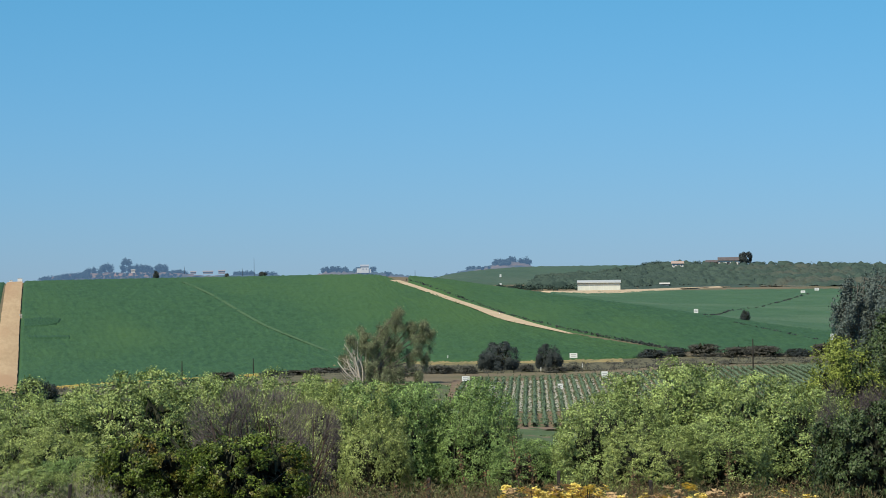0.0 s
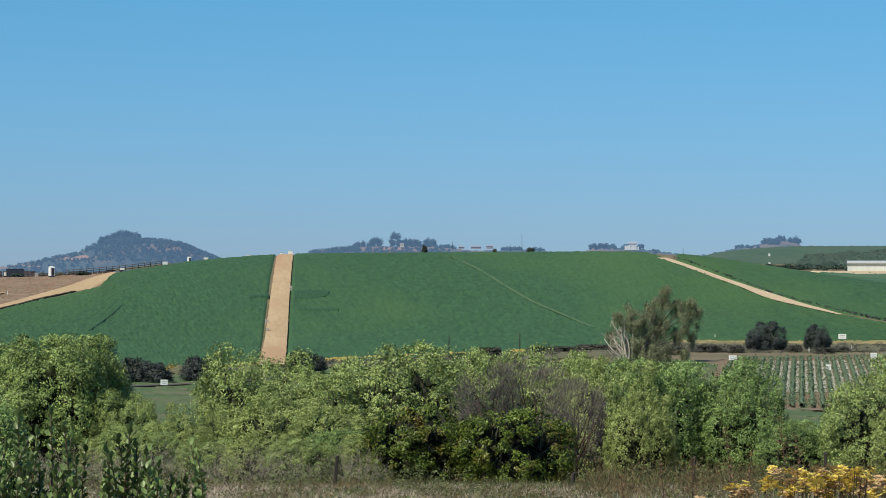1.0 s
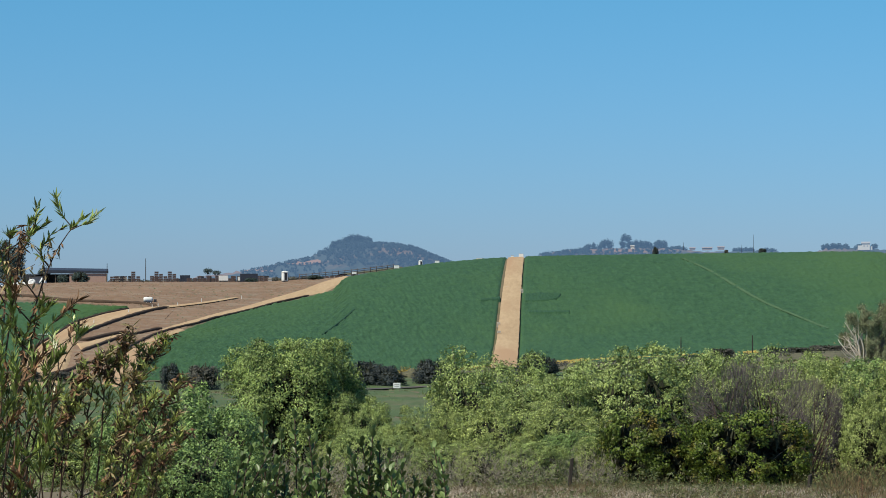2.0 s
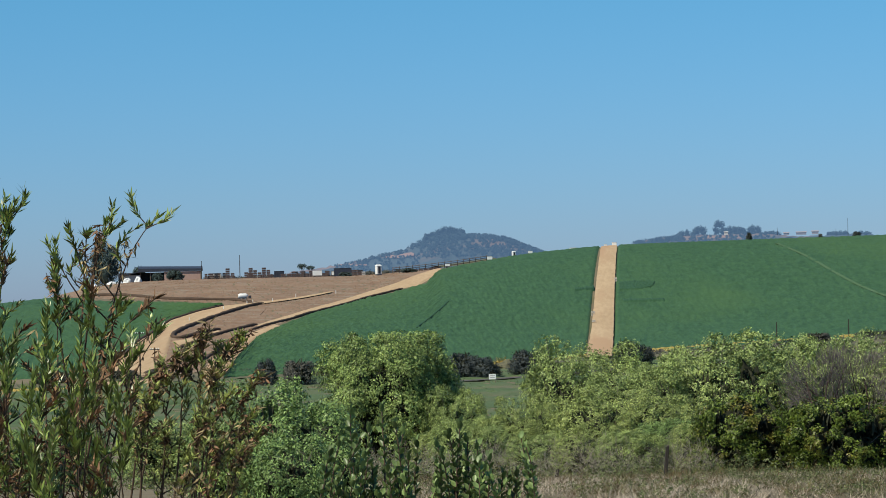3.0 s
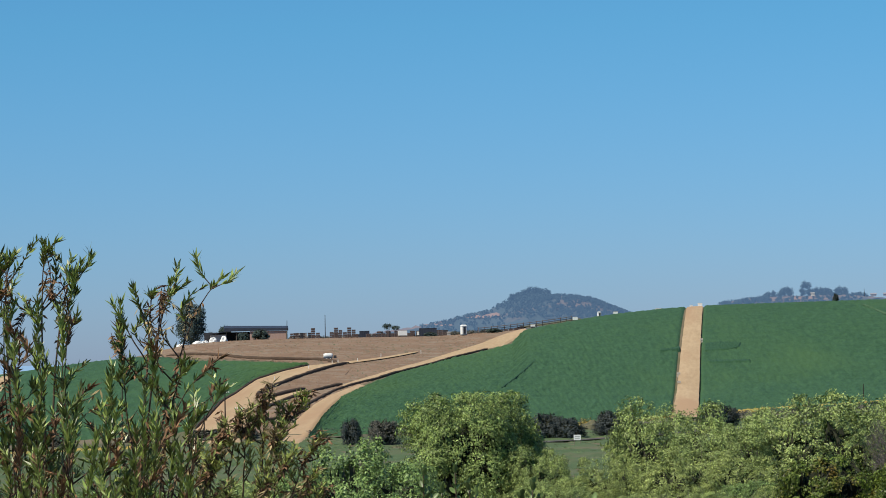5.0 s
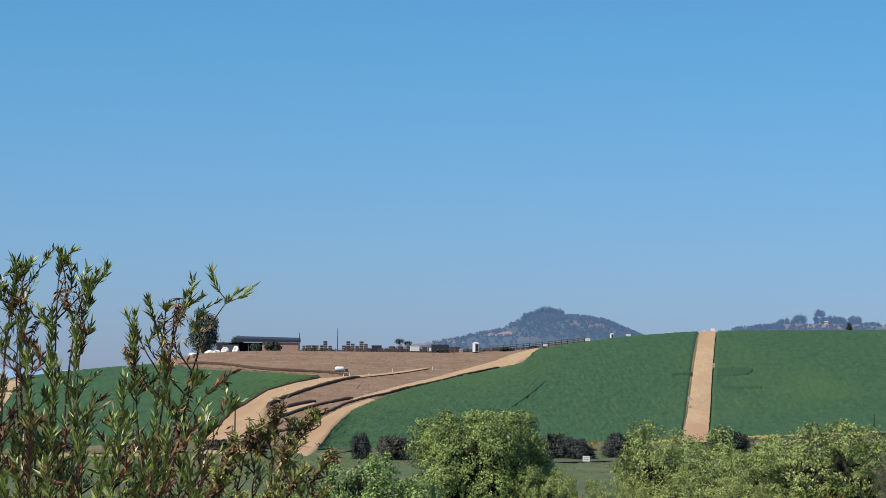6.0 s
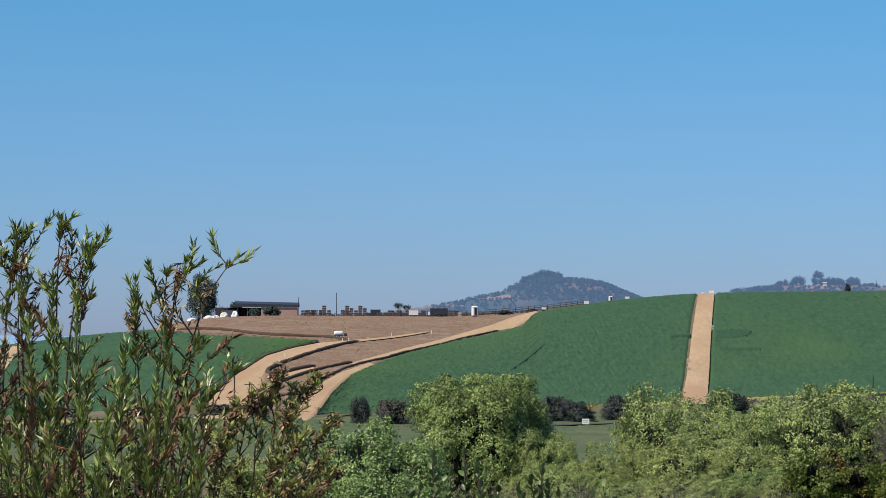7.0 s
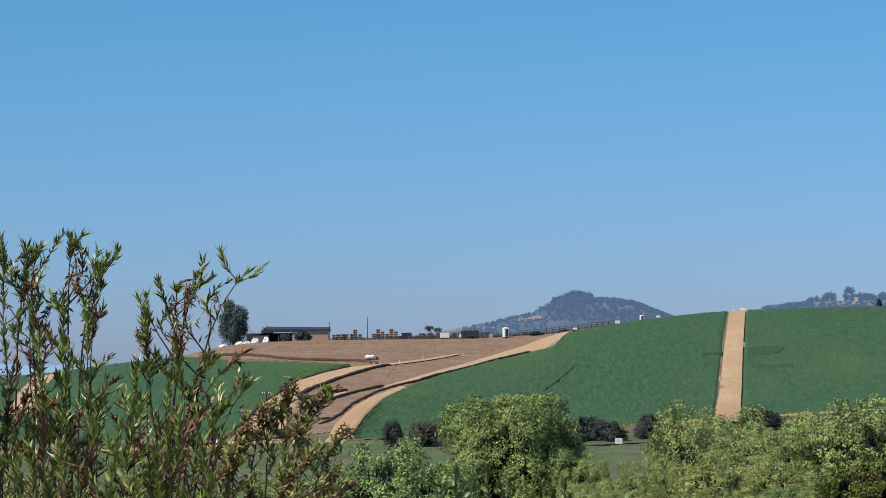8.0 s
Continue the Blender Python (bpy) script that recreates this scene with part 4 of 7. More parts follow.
oaks = [
    shrub_kind("round dark oak at the foot of the hill", M_OAK, 51, "oaks at the field edge", 6.4, 9.6, 0.26, 0.21, 1300, 13, 0.3, "oak_tree"),
    shrub_kind("low dark oak bush at the foot of the hill", M_OAK, 52, "oaks at the field edge"),
    shrub_kind("low grey scrub bush on the bank", M_SCRUB, 53, "scrub bushes on the bank"),
]
plant_row(oaks, [
    (0, 9.87, 655, 1.0, 1.0, 0), (0, 10.87, 660, 0.6, 0.88, 70), (2, 10.4, 648, 0.70, 0.40, 0), (2, 9.2, 640, 0.79, 0.40, 10), (2, 11.4, 650, 0.62, 0.30, 200),
    (2, 11.0, 640, 1.06, 0.33, 90), (1, -3.04, 505, 1.5, 1.05, 0), (1, -3.6, 508, 1.3, 0.95, 120), (1, -1.76, 508, 1.3, 1.05, 40), (1, 0.32, 532, 1.05, 1.05, 80), (1, -2.62, 502, 1.2, 0.85, 200), (1, -1.42, 510, 1.0, 0.8, 300),
    (1, 0.62, 534, 0.85, 0.9, 10), (1, -7.04, 505, 0.75, 1.1, 220), (2, -6.38, 498, 1.1, 1.05, 300), (2, -5.8, 550, 1.06, 0.46, 30), (2, -10.0, 545, 1.32, 0.53, 140),
])
plant_row(oaks, [
    (2, -9.3, 548, 1.23, 0.46, 40), (2, -11.4, 552, 1.41, 0.53, 20), (2, -13.2, 552, 1.41, 0.53, 220), (2, -4.6, 552, 1.14, 0.46, 170), (1, 12.95, 700, 1.32, 0.53, 0),
    (1, 13.45, 705, 1.14, 0.56, 45), (2, 14.05, 705, 1.58, 0.73, 160), (2, 14.65, 700, 1.50, 0.63, 15), (2, 15.3, 704, 1.58, 0.66, 250), (1, 15.9, 706, 1.32, 0.49, 70),
    (2, 16.4, 712, 1.23, 0.73, 5), (2, 15.0, 715, 1.32, 0.53, 30), (2, 6.3, 640, 1.50, 0.33, 300), (2, 5.7, 634, 1.41, 0.30, 80), (2, 4.2, 612, 1.06, 0.53, 110),
])
plant_row(oaks, [
    (1, 2.3, 604, 1.06, 0.26, 170), (1, 3.6, 612, 0.88, 0.26, 190), (1, 5.2, 636, 1.23, 0.30, 10), (2, 8.6, 640, 1.32, 0.40, 66), (2, 7.9, 625, 1.23, 0.40, 96),
    (1, 6.9, 640, 1.14, 0.33, 200), (1, 14.87, 900, 0.6, 0.8, 0), (1, 2.86, 992, 0.4, 0.75, 0), (1, 5.03, 992, 0.6, 0.5, 40), (2, 4.3, 985, 0.3, 0.4, 0),
])


def gum_tree(name, label, az, d, h, w, seed, pale, clusters=230, lean=0.0, leaf_mat=None, per=26, leaf=0.5):
    """A eucalyptus: several leaning trunks, drooping leaf masses at the limb ends."""
    rng = np.random.default_rng(seed)
    x, y = bearing(az, d)
    top = thing(name, x, y, label, "eucalyptus", turn=-az)
    ends = []
    for s in range(7):
        fx = (s - 3) / 3
        tip = np.array([lean * h + fx * w * 0.34, rng.normal(0, 0.12) * w, h * (0.80 - 0.24 * fx * fx) * rng.uniform(0.8, 1.05)])
        foot = np.array([rng.normal(0, 0.6), rng.normal(0, 0.5), -0.4])
        tr = part("trunk", limb_geo(rng, foot, tip, 0.34 * rng.uniform(0.6, 1.1), 0.08, 0.05 * w), M_BARK, top, smooth=True)
        for _ in range(6):
            u = rng.uniform(0.28, 1.0)
            p = foot * (1 - u) + tip * u
            q = p + unit(rng.normal(0, 1, 3) + [fx * 0.6, 0, 0.45]) * w * rng.uniform(0.1, 0.24)
            part("limb", limb_geo(rng, p, q, 0.09, 0.03, 0.3, 5, 5), M_BARK, tr, smooth=True)
            ends.append(q)
    for s in range(pale):
        tip = np.array([-w * rng.uniform(0.05, 0.34), -w * rng.uniform(0.2, 0.3), h * rng.uniform(0.35, 0.68)])
        tr = part("bare_trunk", limb_geo(rng, (-rng.uniform(0.0, 1.6), -0.8, -0.4), tip, 0.22, 0.06, 0.6), M_PALEBARK, top, "pale bare trunk without leaves", True)
        for _ in range(2):
            q = tip * rng.uniform(0.55, 0.8)
            part("limb", limb_geo(rng, q, q + [rng.normal(0, 1.2), rng.normal(0, 1), rng.uniform(1, 2.6)], 0.07, 0.02, 0.2, 4, 5), M_PALEBARK, tr, smooth=True)
    ends = np.array(ends)
    k = rng.integers(0, len(ends), clusters)
    c = ends[k] + rng.normal(0, 1, (clusters, 3)) * [w * 0.03, w * 0.03, h * 0.03]
    c[:, 2] -= rng.exponential(0.05, clusters) * h
    kk = np.repeat(np.arange(clusters), per)
    at = c[kk] + rng.normal(0, 1, (len(kk), 3)) * [0.35, 0.35, 0.65]
    part("crown", leaves(rng, at, unit(at - c[kk]) * 0.6 + unit(c[kk] - [0, 0, h * 0.4]) + [0, 0, 0.3], leaf * 1.1, leaf * 0.75, 0.6, corners=3), leaf_mat or M_EUC, top)
    return top


def ragged_gum(az, d):
    """The lone eucalyptus: leaning limbs that end in drooping leaf masses, dead pale trunks on one side."""
    rng = np.random.default_rng(61)
    x, y = bearing(az, d)
    top = thing("eucalyptus", x, y, "ragged eucalyptus with drooping leaves and pale bare trunks", "eucalyptus", turn=-az)
    masses = ((7.7, 15.0, 1.1), (7.9, 12.9, 1.5), (10.6, 12.2, 1.3), (12.0, 10.0, 1.2), (14.5, 11.0, 1.1), (13.6, 12.3, 0.9), (4.7, 11.6, 1.4), (5.9, 9.1, 1.6), (0.8, 10.4, 1.4), (-2.1, 9.6, 1.0), (1.2, 7.9, 1.6), (3.5, 8.6, 1.4),
              (6.7, 7.0, 1.5), (3.9, 5.5, 1.6), (-3.2, 5.6, 1.2), (10.3, 5.9, 1.0), (11.8, 6.9, 0.8), (13.8, 5.4, 0.6), (1.4, 3.6, 1.6), (4.6, 2.6, 1.5), (7.6, 2.6, 1.2), (12.0, 2.2, 0.8))
    c, way = [], []
    for mx, mz, r in masses:
        tip = np.array([mx, rng.normal(0, 1.6), mz])
        foot = np.array([rng.normal(0.6, 0.7), rng.normal(0, 0.5), -0.4])
        tr = part("trunk", limb_geo(rng, foot, tip, 0.16 + 0.02 * mz * rng.uniform(0.4, 1.0), 0.06, 0.7, 8), M_PALEBARK if mx < 1.5 else M_BARK, top, smooth=True)
        for _ in range(int(9 * r)):
            q = tip + rng.normal(0, 1, 3) * [0.55 * r, 0.6 * r, 0.45 * r]
            part("limb", limb_geo(rng, tip - [0, 0, 0.4 * r], q, 0.06, 0.02, 0.2, 4, 4), M_BARK, tr, smooth=True)
            m = int(rng.integers(4, 8))
            c.append(q + np.column_stack([rng.normal(0, 0.28, m), rng.normal(0, 0.28, m), -rng.exponential(1.0, m)]))
            way.append(np.repeat((unit(q - tip) + [0, 0, 0.3])[None], m, 0))
    for s in range(12):
        tip = np.array([-rng.uniform(0.6, 5.2), -rng.uniform(1.0, 2.6), 0])
        tip[2] = rng.uniform(5.0, 11.5) + tip[0] * 0.8
        tr = part("bare_trunk", limb_geo(rng, (rng.normal(0, 0.6), -0.8, -0.4), tip, 0.2, 0.07, 0.5), M_PALEBARK, top, "pale bare trunk without leaves", True)
        for _ in range(3):
            q = tip * rng.uniform(0.55, 0.85)
            part("limb", limb_geo(rng, q, q + [rng.normal(-0.4, 1.1), rng.normal(0, 0.8), rng.uniform(0.6, 2.0)], 0.06, 0.02, 0.2, 4, 4), M_PALEBARK, tr, smooth=True)
    c, way = np.concatenate(c), np.concatenate(way)
    k = np.repeat(np.arange(len(c)), 38)
    at = c[k] + rng.normal(0, 1, (len(k), 3)) * [0.26, 0.26, 0.45]
    part("crown", leaves(rng, at, way[k] + unit(at - c[k]) * 0.5, 0.36, 0.14, 1.2), M_EUC, top)


ragged_gum(7.02, 590)
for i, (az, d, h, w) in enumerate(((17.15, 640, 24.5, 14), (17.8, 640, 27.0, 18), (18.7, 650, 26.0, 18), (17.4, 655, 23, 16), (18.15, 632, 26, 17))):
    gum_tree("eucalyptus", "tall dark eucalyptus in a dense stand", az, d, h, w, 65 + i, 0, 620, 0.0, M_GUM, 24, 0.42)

# crop rows in the valley, running away from the creek
M_MULCH = mat("white_plastic", (0.24, 0.24, 0.18), (0.50, 0.48, 0.39), 0.3, 3, 0.6, third=(0.30, 0.24, 0.18), third_scale=0.1)
M_ROWCROP = mat("row_crop_leaves", (0.075, 0.115, 0.055), (0.15, 0.20, 0.11), 0.5, 3, 0.7, island=0.3)
M_SOIL = mat("tilled_soil", (0.14, 0.10, 0.065), (0.23, 0.17, 0.11), 0.3, 3, 0.95, 0.5, 2.0)
band("row_soil", [(8.6, 420), (10.5, 415), (13, 420), (17.5, 440)], [(8.9, 602), (10.5, 606), (13, 614), (17.5, 640)], 0.2, M_SOIL, "brown tilled soil under the crop rows", "soil", 80, 60, 0.04, 16)


def crop_rows():
    rng = np.random.default_rng(71)
    ux, uy = math.sin(radians(10.55)), math.cos(radians(10.55))
    for i in range(58):
        off = -14.5 + i * 1.62
        e0, e1 = 430 + max(0, off - 12) * 0.3, 600 + max(0, off) * 0.25
        n = 44
        q = np.linspace(e0, e1, n)
        X, Y = q * ux + off * uy, q * uy - off * ux
        Z = ground_zs(X, Y) + 0.2
        row = new("crop_row")
        row.location = (X[0], Y[0], Z[0])
        tagged(row, "long green crop row in the valley field", "crop row", "crop rows in the valley")
        P = np.column_stack([X - X[0] + rng.normal(0, 0.05, n), Y - Y[0], Z - Z[0] + 0.35])
        k = np.repeat(np.arange(n), 22)
        at = P[k] + np.column_stack([rng.normal(0, 0.24, len(k)), rng.uniform(-2.0, 2.0, len(k)), rng.normal(0.1, 0.26, len(k))])
        hedge = tube(P + [0, 0, 0.05], 0.31 * rng.uniform(0.85, 1.15, n), 6)
        part("hedge", hedge, M_ROWCROP, row, smooth=True)
        part("foliage", leaves(rng, at, np.column_stack([rng.normal(0, 1, len(k)), rng.normal(0, 1, len(k)), np.full(len(k), 0.7)]), 0.32, 0.24, corners=3), M_ROWCROP, row)
        m = (q > 480 - 0.2 * abs(off - 5)) & (q < 596)
        if m.sum() > 3 and off < 40:
            C = P[m] + [0.81 * uy, -0.81 * ux, -0.33]
            w = 0.33
            v = np.concatenate([C + [w * uy, -w * ux, 0], C + [0, 0, 0.07], C - [w * uy, -w * ux, 0]], 1).reshape(-1, 3)
            part("plastic_mulch", (v, grid_faces(int(m.sum()), 3)), M_MULCH, row, "pale plastic mulch beside the row")


crop_rows()


def sign_board(az, d, w, h, legs, label="white board on two short legs at the field edge", lines=2, group="white boards in the fields"):
    x, y = bearing(az, d)
    ob = thing("sign_board", x, y, label, "sign", group, turn=-az)
    part("panel", box(w, 0.06, h, 0, 0, legs, 0.015), M_WHITE, ob)
    for s in (-0.4, 0.4):
        part("leg", box(0.08, 0.08, legs + 0.5, s * w, 0.07, -0.4), M_WOOD, ob)
    for i in range(lines):
        part("text_bar", box(w * 0.7, 0.01, h * 0.13, 0, -0.036, legs + h * (0.3 + 0.33 * i)), M_GREYBAR, ob, "grey bar of small writing")


for az, d, w, h, legs in ((11.37, 690, 1.9, 1.2, 0.8), (9.16, 580, 1.6, 1.0, 0.9), (11.09, 546, 1.0, 1.1, 0.6), (12.0, 584, 1.3, 1.3, 0.7), (-2.44, 470, 1.2, 0.9, 0.7), (13.88, 895, 1.4, 1.3, 0.6),
                          (16.66, 790, 1.9, 1.7, 0.6), (9.7, 550, 1.2, 0.9, 0.6), (16.33, 1215, 1.9, 1.1, 0.5), (16.05, 1190, 1.9, 1.0, 0.4), (9.9, 1400, 0.9, 1.3, 1.9), (9.9, 1330, 0.9, 1.0, 0.5)):
    sign_board(az, d, w, h, legs)


def pole(az, d, h, label, r=0.13, arms=0, name="utility_pole"):
    x, y = bearing(az, d)
    ob = thing(name, x, y, label, "pole", "poles", turn=-az)
    part("shaft", tube([(0, 0, -0.5), (0, 0, h * 0.5), (0.02, 0, h)], (r, r * 0.9, r * 0.7), 8), M_POST, ob, smooth=True)
    for i in range(arms):
        arm = part("crossarm", box(1.9, 0.12, 0.14, 0, 0, h - 0.5 - i * 0.9, 0.01), M_POST, ob)
        for s in (-0.8, -0.4, 0.4, 0.8):
            part("insulator", tube([(s, 0, h - 0.38 - i * 0.9), (s, 0, h - 0.2 - i * 0.9), (s, 0, h - 0.12 - i * 0.9)], (0.09, 0.11, 0.05), 6), M_WHITE, arm, "white insulator")


pole(-7.55, 905, 7.6, "dark wooden pole at the farmyard")
pole(-8.33, 925, 6.2, "dark wooden pole beside the barn")
pole(15.02, 600, 7.2, "leaning wooden pole above the scrub", 0.15)
pole(3.37, 606, 5.2, "dark post at the field edge")
pole(4.82, 628, 4.4, "dark post at the field edge")
pole(-9.62, 545, 9.6, "wooden utility pole with white insulators", 0.15, 1)
pole(-9.32, 540, 6.6, "wooden utility pole in the scrub", 0.13, 1)
pole(-10.05, 542, 6.4, "wooden utility pole in the scrub", 0.13, 1)


def small_post(az, d, h=1.2):
    x, y = bearing(az, d)
    ob = thing("marker_post", x, y, "short white marker post on the dry slope", "marker post", "marker posts", turn=-az)
    part("stake", box(0.16, 0.16, h, 0, 0, -0.1, 0.02), M_WHITE, ob)


for p in ((-6.42, 782), (-7.3, 756), (-7.42, 752), (-8.6, 698), (-7.9, 734), (-6.9, 762), (-5.6, 802), (9.87, 832), (8.8, 696), (11.55, 662), (10.7, 646)):
    small_post(*p)


def bin_stack(az, d, n, label="stacked wooden harvest bins", w=1.2, colour=None):
    x, y = bearing(az, d)
    ob = thing("bin_stack", x, y, label, "bins", "stacked bins", turn=-az + (az * 37 % 9))
    for i in range(n):
        b = part("bin", box(w, w, 0.62, 0, 0, i * 0.72, 0.02), colour or M_BIN, ob)
        for s in (-0.45, 0.0, 0.45):
            part("slat", box(0.18 * w, 0.03, 0.6, s * w * 0.85, -w / 2 - 0.018, i * 0.72), colour or M_BIN, b)


M_GREYWALL = mat("grey_boards", (0.30, 0.29, 0.27), (0.48, 0.46, 0.43), 0.8, 5, 0.85, stretch=(6, 6, 0.5))
M_BIN = mat("bin_wood", (0.06, 0.045, 0.044), (0.135, 0.098, 0.088), 2, 12, 0.9)
M_PALEBIN = mat("pale_bin", (0.38, 0.33, 0.27), (0.56, 0.5, 0.42), 2, 12, 0.8)
for i, az in enumerate((-7.42, -7.33, -7.24, -7.15, -7.06, -6.97, -7.7, -7.8, -6.55, -6.46, -6.37, -6.28, -6.19, -6.1, -5.28, -5.2, -5.1)):
    bin_stack(az, 918 + (i * 7) % 22, 3 + (i * 5) % 3 if i < 8 else 2 + i % 2)
CLUTTER = np.random.default_rng(77)
for i in range(60):
    bin_stack(-8.25 + 3.3 * CLUTTER.uniform(), 925 + 45 * CLUTTER.uniform(), int(CLUTTER.integers(1, 4)), "stacked dark harvest bins in the yard", 0.9 + 0.9 * CLUTTER.uniform(), M_DARK if i % 3 == 0 else (M_GREYWALL if i % 10 == 1 else M_BIN))
for az, d, n in ((-0.35, 716, 2), (-0.34, 694, 2), (-0.17, 828, 1), (0.13, 814, 2)):
    bin_stack(az, d + 2, n, "small pale bins standing beside the farm road", 0.8, M_PALEBIN)
for az, d in ((-3.95, 905), (-3.85, 907), (-3.75, 909), (-3.65, 908), (-3.55, 910)):
    bin_stack(az, d, 1, "low brown bins by the field corner", 1.3)


def white_box(az, d, w, h, label, name="white_bin", dep=1.4):
    x, y = bearing(az, d)
    ob = thing(name, x, y, label, "bin", "white bins on the crest", turn=-az + 4)
    z0 = 0.5
    part("body", box(w, dep, h, 0, 0, z0, 0.04), M_WHITE, ob)
    part("base", box(w * 0.9, dep * 0.9, 0.6, 0, 0, -0.1), M_DARK, ob)
    part("lid", box(w * 1.04, dep * 1.04, 0.08, 0, 0, z0 + h + 0.003, 0.02), M_PALEBIN, ob)


for az, d, w, h in ((-2.43, 935, 1.6, 1.0), (-3.3, 914, 1.4, 0.7), (-1.6, 968, 1.5, 0.8), (-0.73, 995, 2.2, 0.5), (0.12, 1000, 1.6, 1.2), (-0.06, 1004, 1.0, 0.8), (-5.97, 915, 3.0, 1.6), (-5.6, 922, 2.4, 1.2)):
    white_box(az, d, w, h, "white plastic bin standing on the hill crest")


def toilet(az, d, label="white portable toilet with a dark doorway", size=1.3):
    x, y = bearing(az, d)
    ob = thing("portable_toilet", x, y, label, "toilet", "portable toilets", turn=-az + 25, size=size)
    part("cabin", box(1.2, 1.2, 2.1, 0, 0, 0.25, 0.04), M_WHITE, ob)
    bm = bmesh.new()
    bmesh.ops.create_cone(bm, cap_ends=True, segments=4, radius1=0.98, radius2=0.5, depth=0.3, matrix=pose(0, 0, 2.5, 0, 0, 45))
    part("roof", bm, M_WHITE, ob)
    part("door", box(0.62, 0.03, 1.75, 0, -0.62, 0.4), M_DARK, ob, "dark open door")
    part("skid", box(1.3, 1.3, 0.3, 0, 0, -0.05), M_DARK, ob)


toilet(-4.72, 892)
toilet(-1.94, 985, "white portable toilet on the hill crest", 0.9)


def tank_trailer(az, d):
    x, y = bearing(az, d)
    ob = thing("water_trailer", x, y, "white water tank on a dark trailer", "trailer", turn=-az + 8)
    t = part("tank", tube([(-1.3, 0, 1.25), (-1.25, 0, 1.25), (-0.8, 0, 1.25), (0.8, 0, 1.25), (1.25, 0, 1.25), (1.3, 0, 1.25)], (0.1, 0.5, 0.68, 0.68, 0.5, 0.1), 14), M_WHITE, ob, smooth=True)
    part("cap", tube([(0, 0, 1.9), (0, 0, 2.05), (0, 0, 2.06)], (0.22, 0.22, 0.02), 8), M_DARK, t)
    part("chassis", box(4.2, 1.3, 0.16, 0.4, 0, 0.5), M_DARK, ob)
    for sx in (-0.6, 0.5):
        for sy in (-0.72, 0.72):
            wh = part("wheel", tube([(sx, sy - 0.1, 0.36), (sx, sy - 0.09, 0.36), (sx, sy + 0.09, 0.36), (sx, sy + 0.1, 0.36)], (0.05, 0.37, 0.37, 0.05), 14), M_DARK, ob)
            part("rim", tube([(sx, sy - 0.13, 0.36), (sx, sy - 0.11, 0.36), (sx, sy + 0.11, 0.36), (sx, sy + 0.13, 0.36)], (0.03, 0.17, 0.17, 0.03), 10), M_WHITE, wh)
    part("pump", box(0.7, 0.9, 0.7, 1.9, 0, 0.6, 0.05), M_DARK, ob)


tank_trailer(-7.5, 768)

# barn with lean-to on the plateau
M_ROOF = mat("dark_corrugated_roof", (0.024, 0.030, 0.046), (0.052, 0.060, 0.080), 0.5, 3, 0.55, 0.3, 8)
M_REDWALL = mat("pink_brown_boards", (0.33, 0.215, 0.17), (0.47, 0.33, 0.27), 0.8, 5, 0.9, stretch=(6, 6, 0.5))


def barn():
    x, y = bearing(-8.95, 935)
    ob = thing("barn", x, y, "long low barn with dark roof and pinkish-brown wall", "barn", turn=8.95)
    ob.scale = (1.06, 1.0, 0.92)
    part("wall", box(11.5, 9, 3.6, 3.6, 0, -0.3), M_REDWALL, ob, "dull pinkish-brown board wall")
    part("back_wall", box(16.3, 0.2, 3.5, -8.4, 4.2, -0.3), M_DARK, ob, "dark back wall of the open bay")
    part("side_wall", box(0.2, 8.6, 3.0, -13.0, 0, -0.3), M_GREYWALL, ob, "pale grey side wall")
    for i in range(5):
        part("post", box(0.22, 0.22, 3.5, -12.6 + i * 3.1, -4.2, -0.3), M_WOOD, ob)
    bm = bmesh.new()
    for sx in (-10.2, 9.9):
        for yy, zz in ((-4.9, 3.35), (5.2, 4.3)):
            for t in (0, 0.85):
                bm.verts.new((sx, yy, zz + t + (0.45 if sx < 0 and t else 0.0)))
    v = list(bm.verts)
    for q in ((0, 1, 3, 2), (4, 6, 7, 5), (0, 4, 5, 1), (2, 3, 7, 6), (1, 5, 7, 3), (0, 2, 6, 4)):
        bm.faces.new([v[i] for i in q])
    bmesh.ops.recalc_face_normals(bm, faces=bm.faces[:])
    part("roof", bm, M_ROOF, ob, "dark corrugated roof with deep fascia")
    bm = bmesh.new()
    for sx, dz in ((-14.6, -1.0), (-9.4, 0.1)):
        for yy in (-5.6, 5.0):
            for t in (0, 0.2):
                bm.verts.new((sx, yy, 3.3 + dz + t))
    v = list(bm.verts)
    for q in ((0, 1, 3, 2), (4, 6, 7, 5), (0, 4, 5, 1), (2, 3, 7, 6), (1, 5, 7, 3), (0, 2, 6, 4)):
        bm.faces.new([v[i] for i in q])
    bmesh.ops.recalc_face_normals(bm, faces=bm.faces[:])
    part("lean_to_roof", bm, M_ROOF, ob)
    part("lean_to_wall", box(4.9, 0.15, 2.5, -12.0, -4.4, -0.2), M_GREYWALL, ob, "pale grey lean-to wall")
    part("end_post", box(0.35, 0.35, 3.4, 9.3, -4.6, -0.3), M_WOOD, ob)


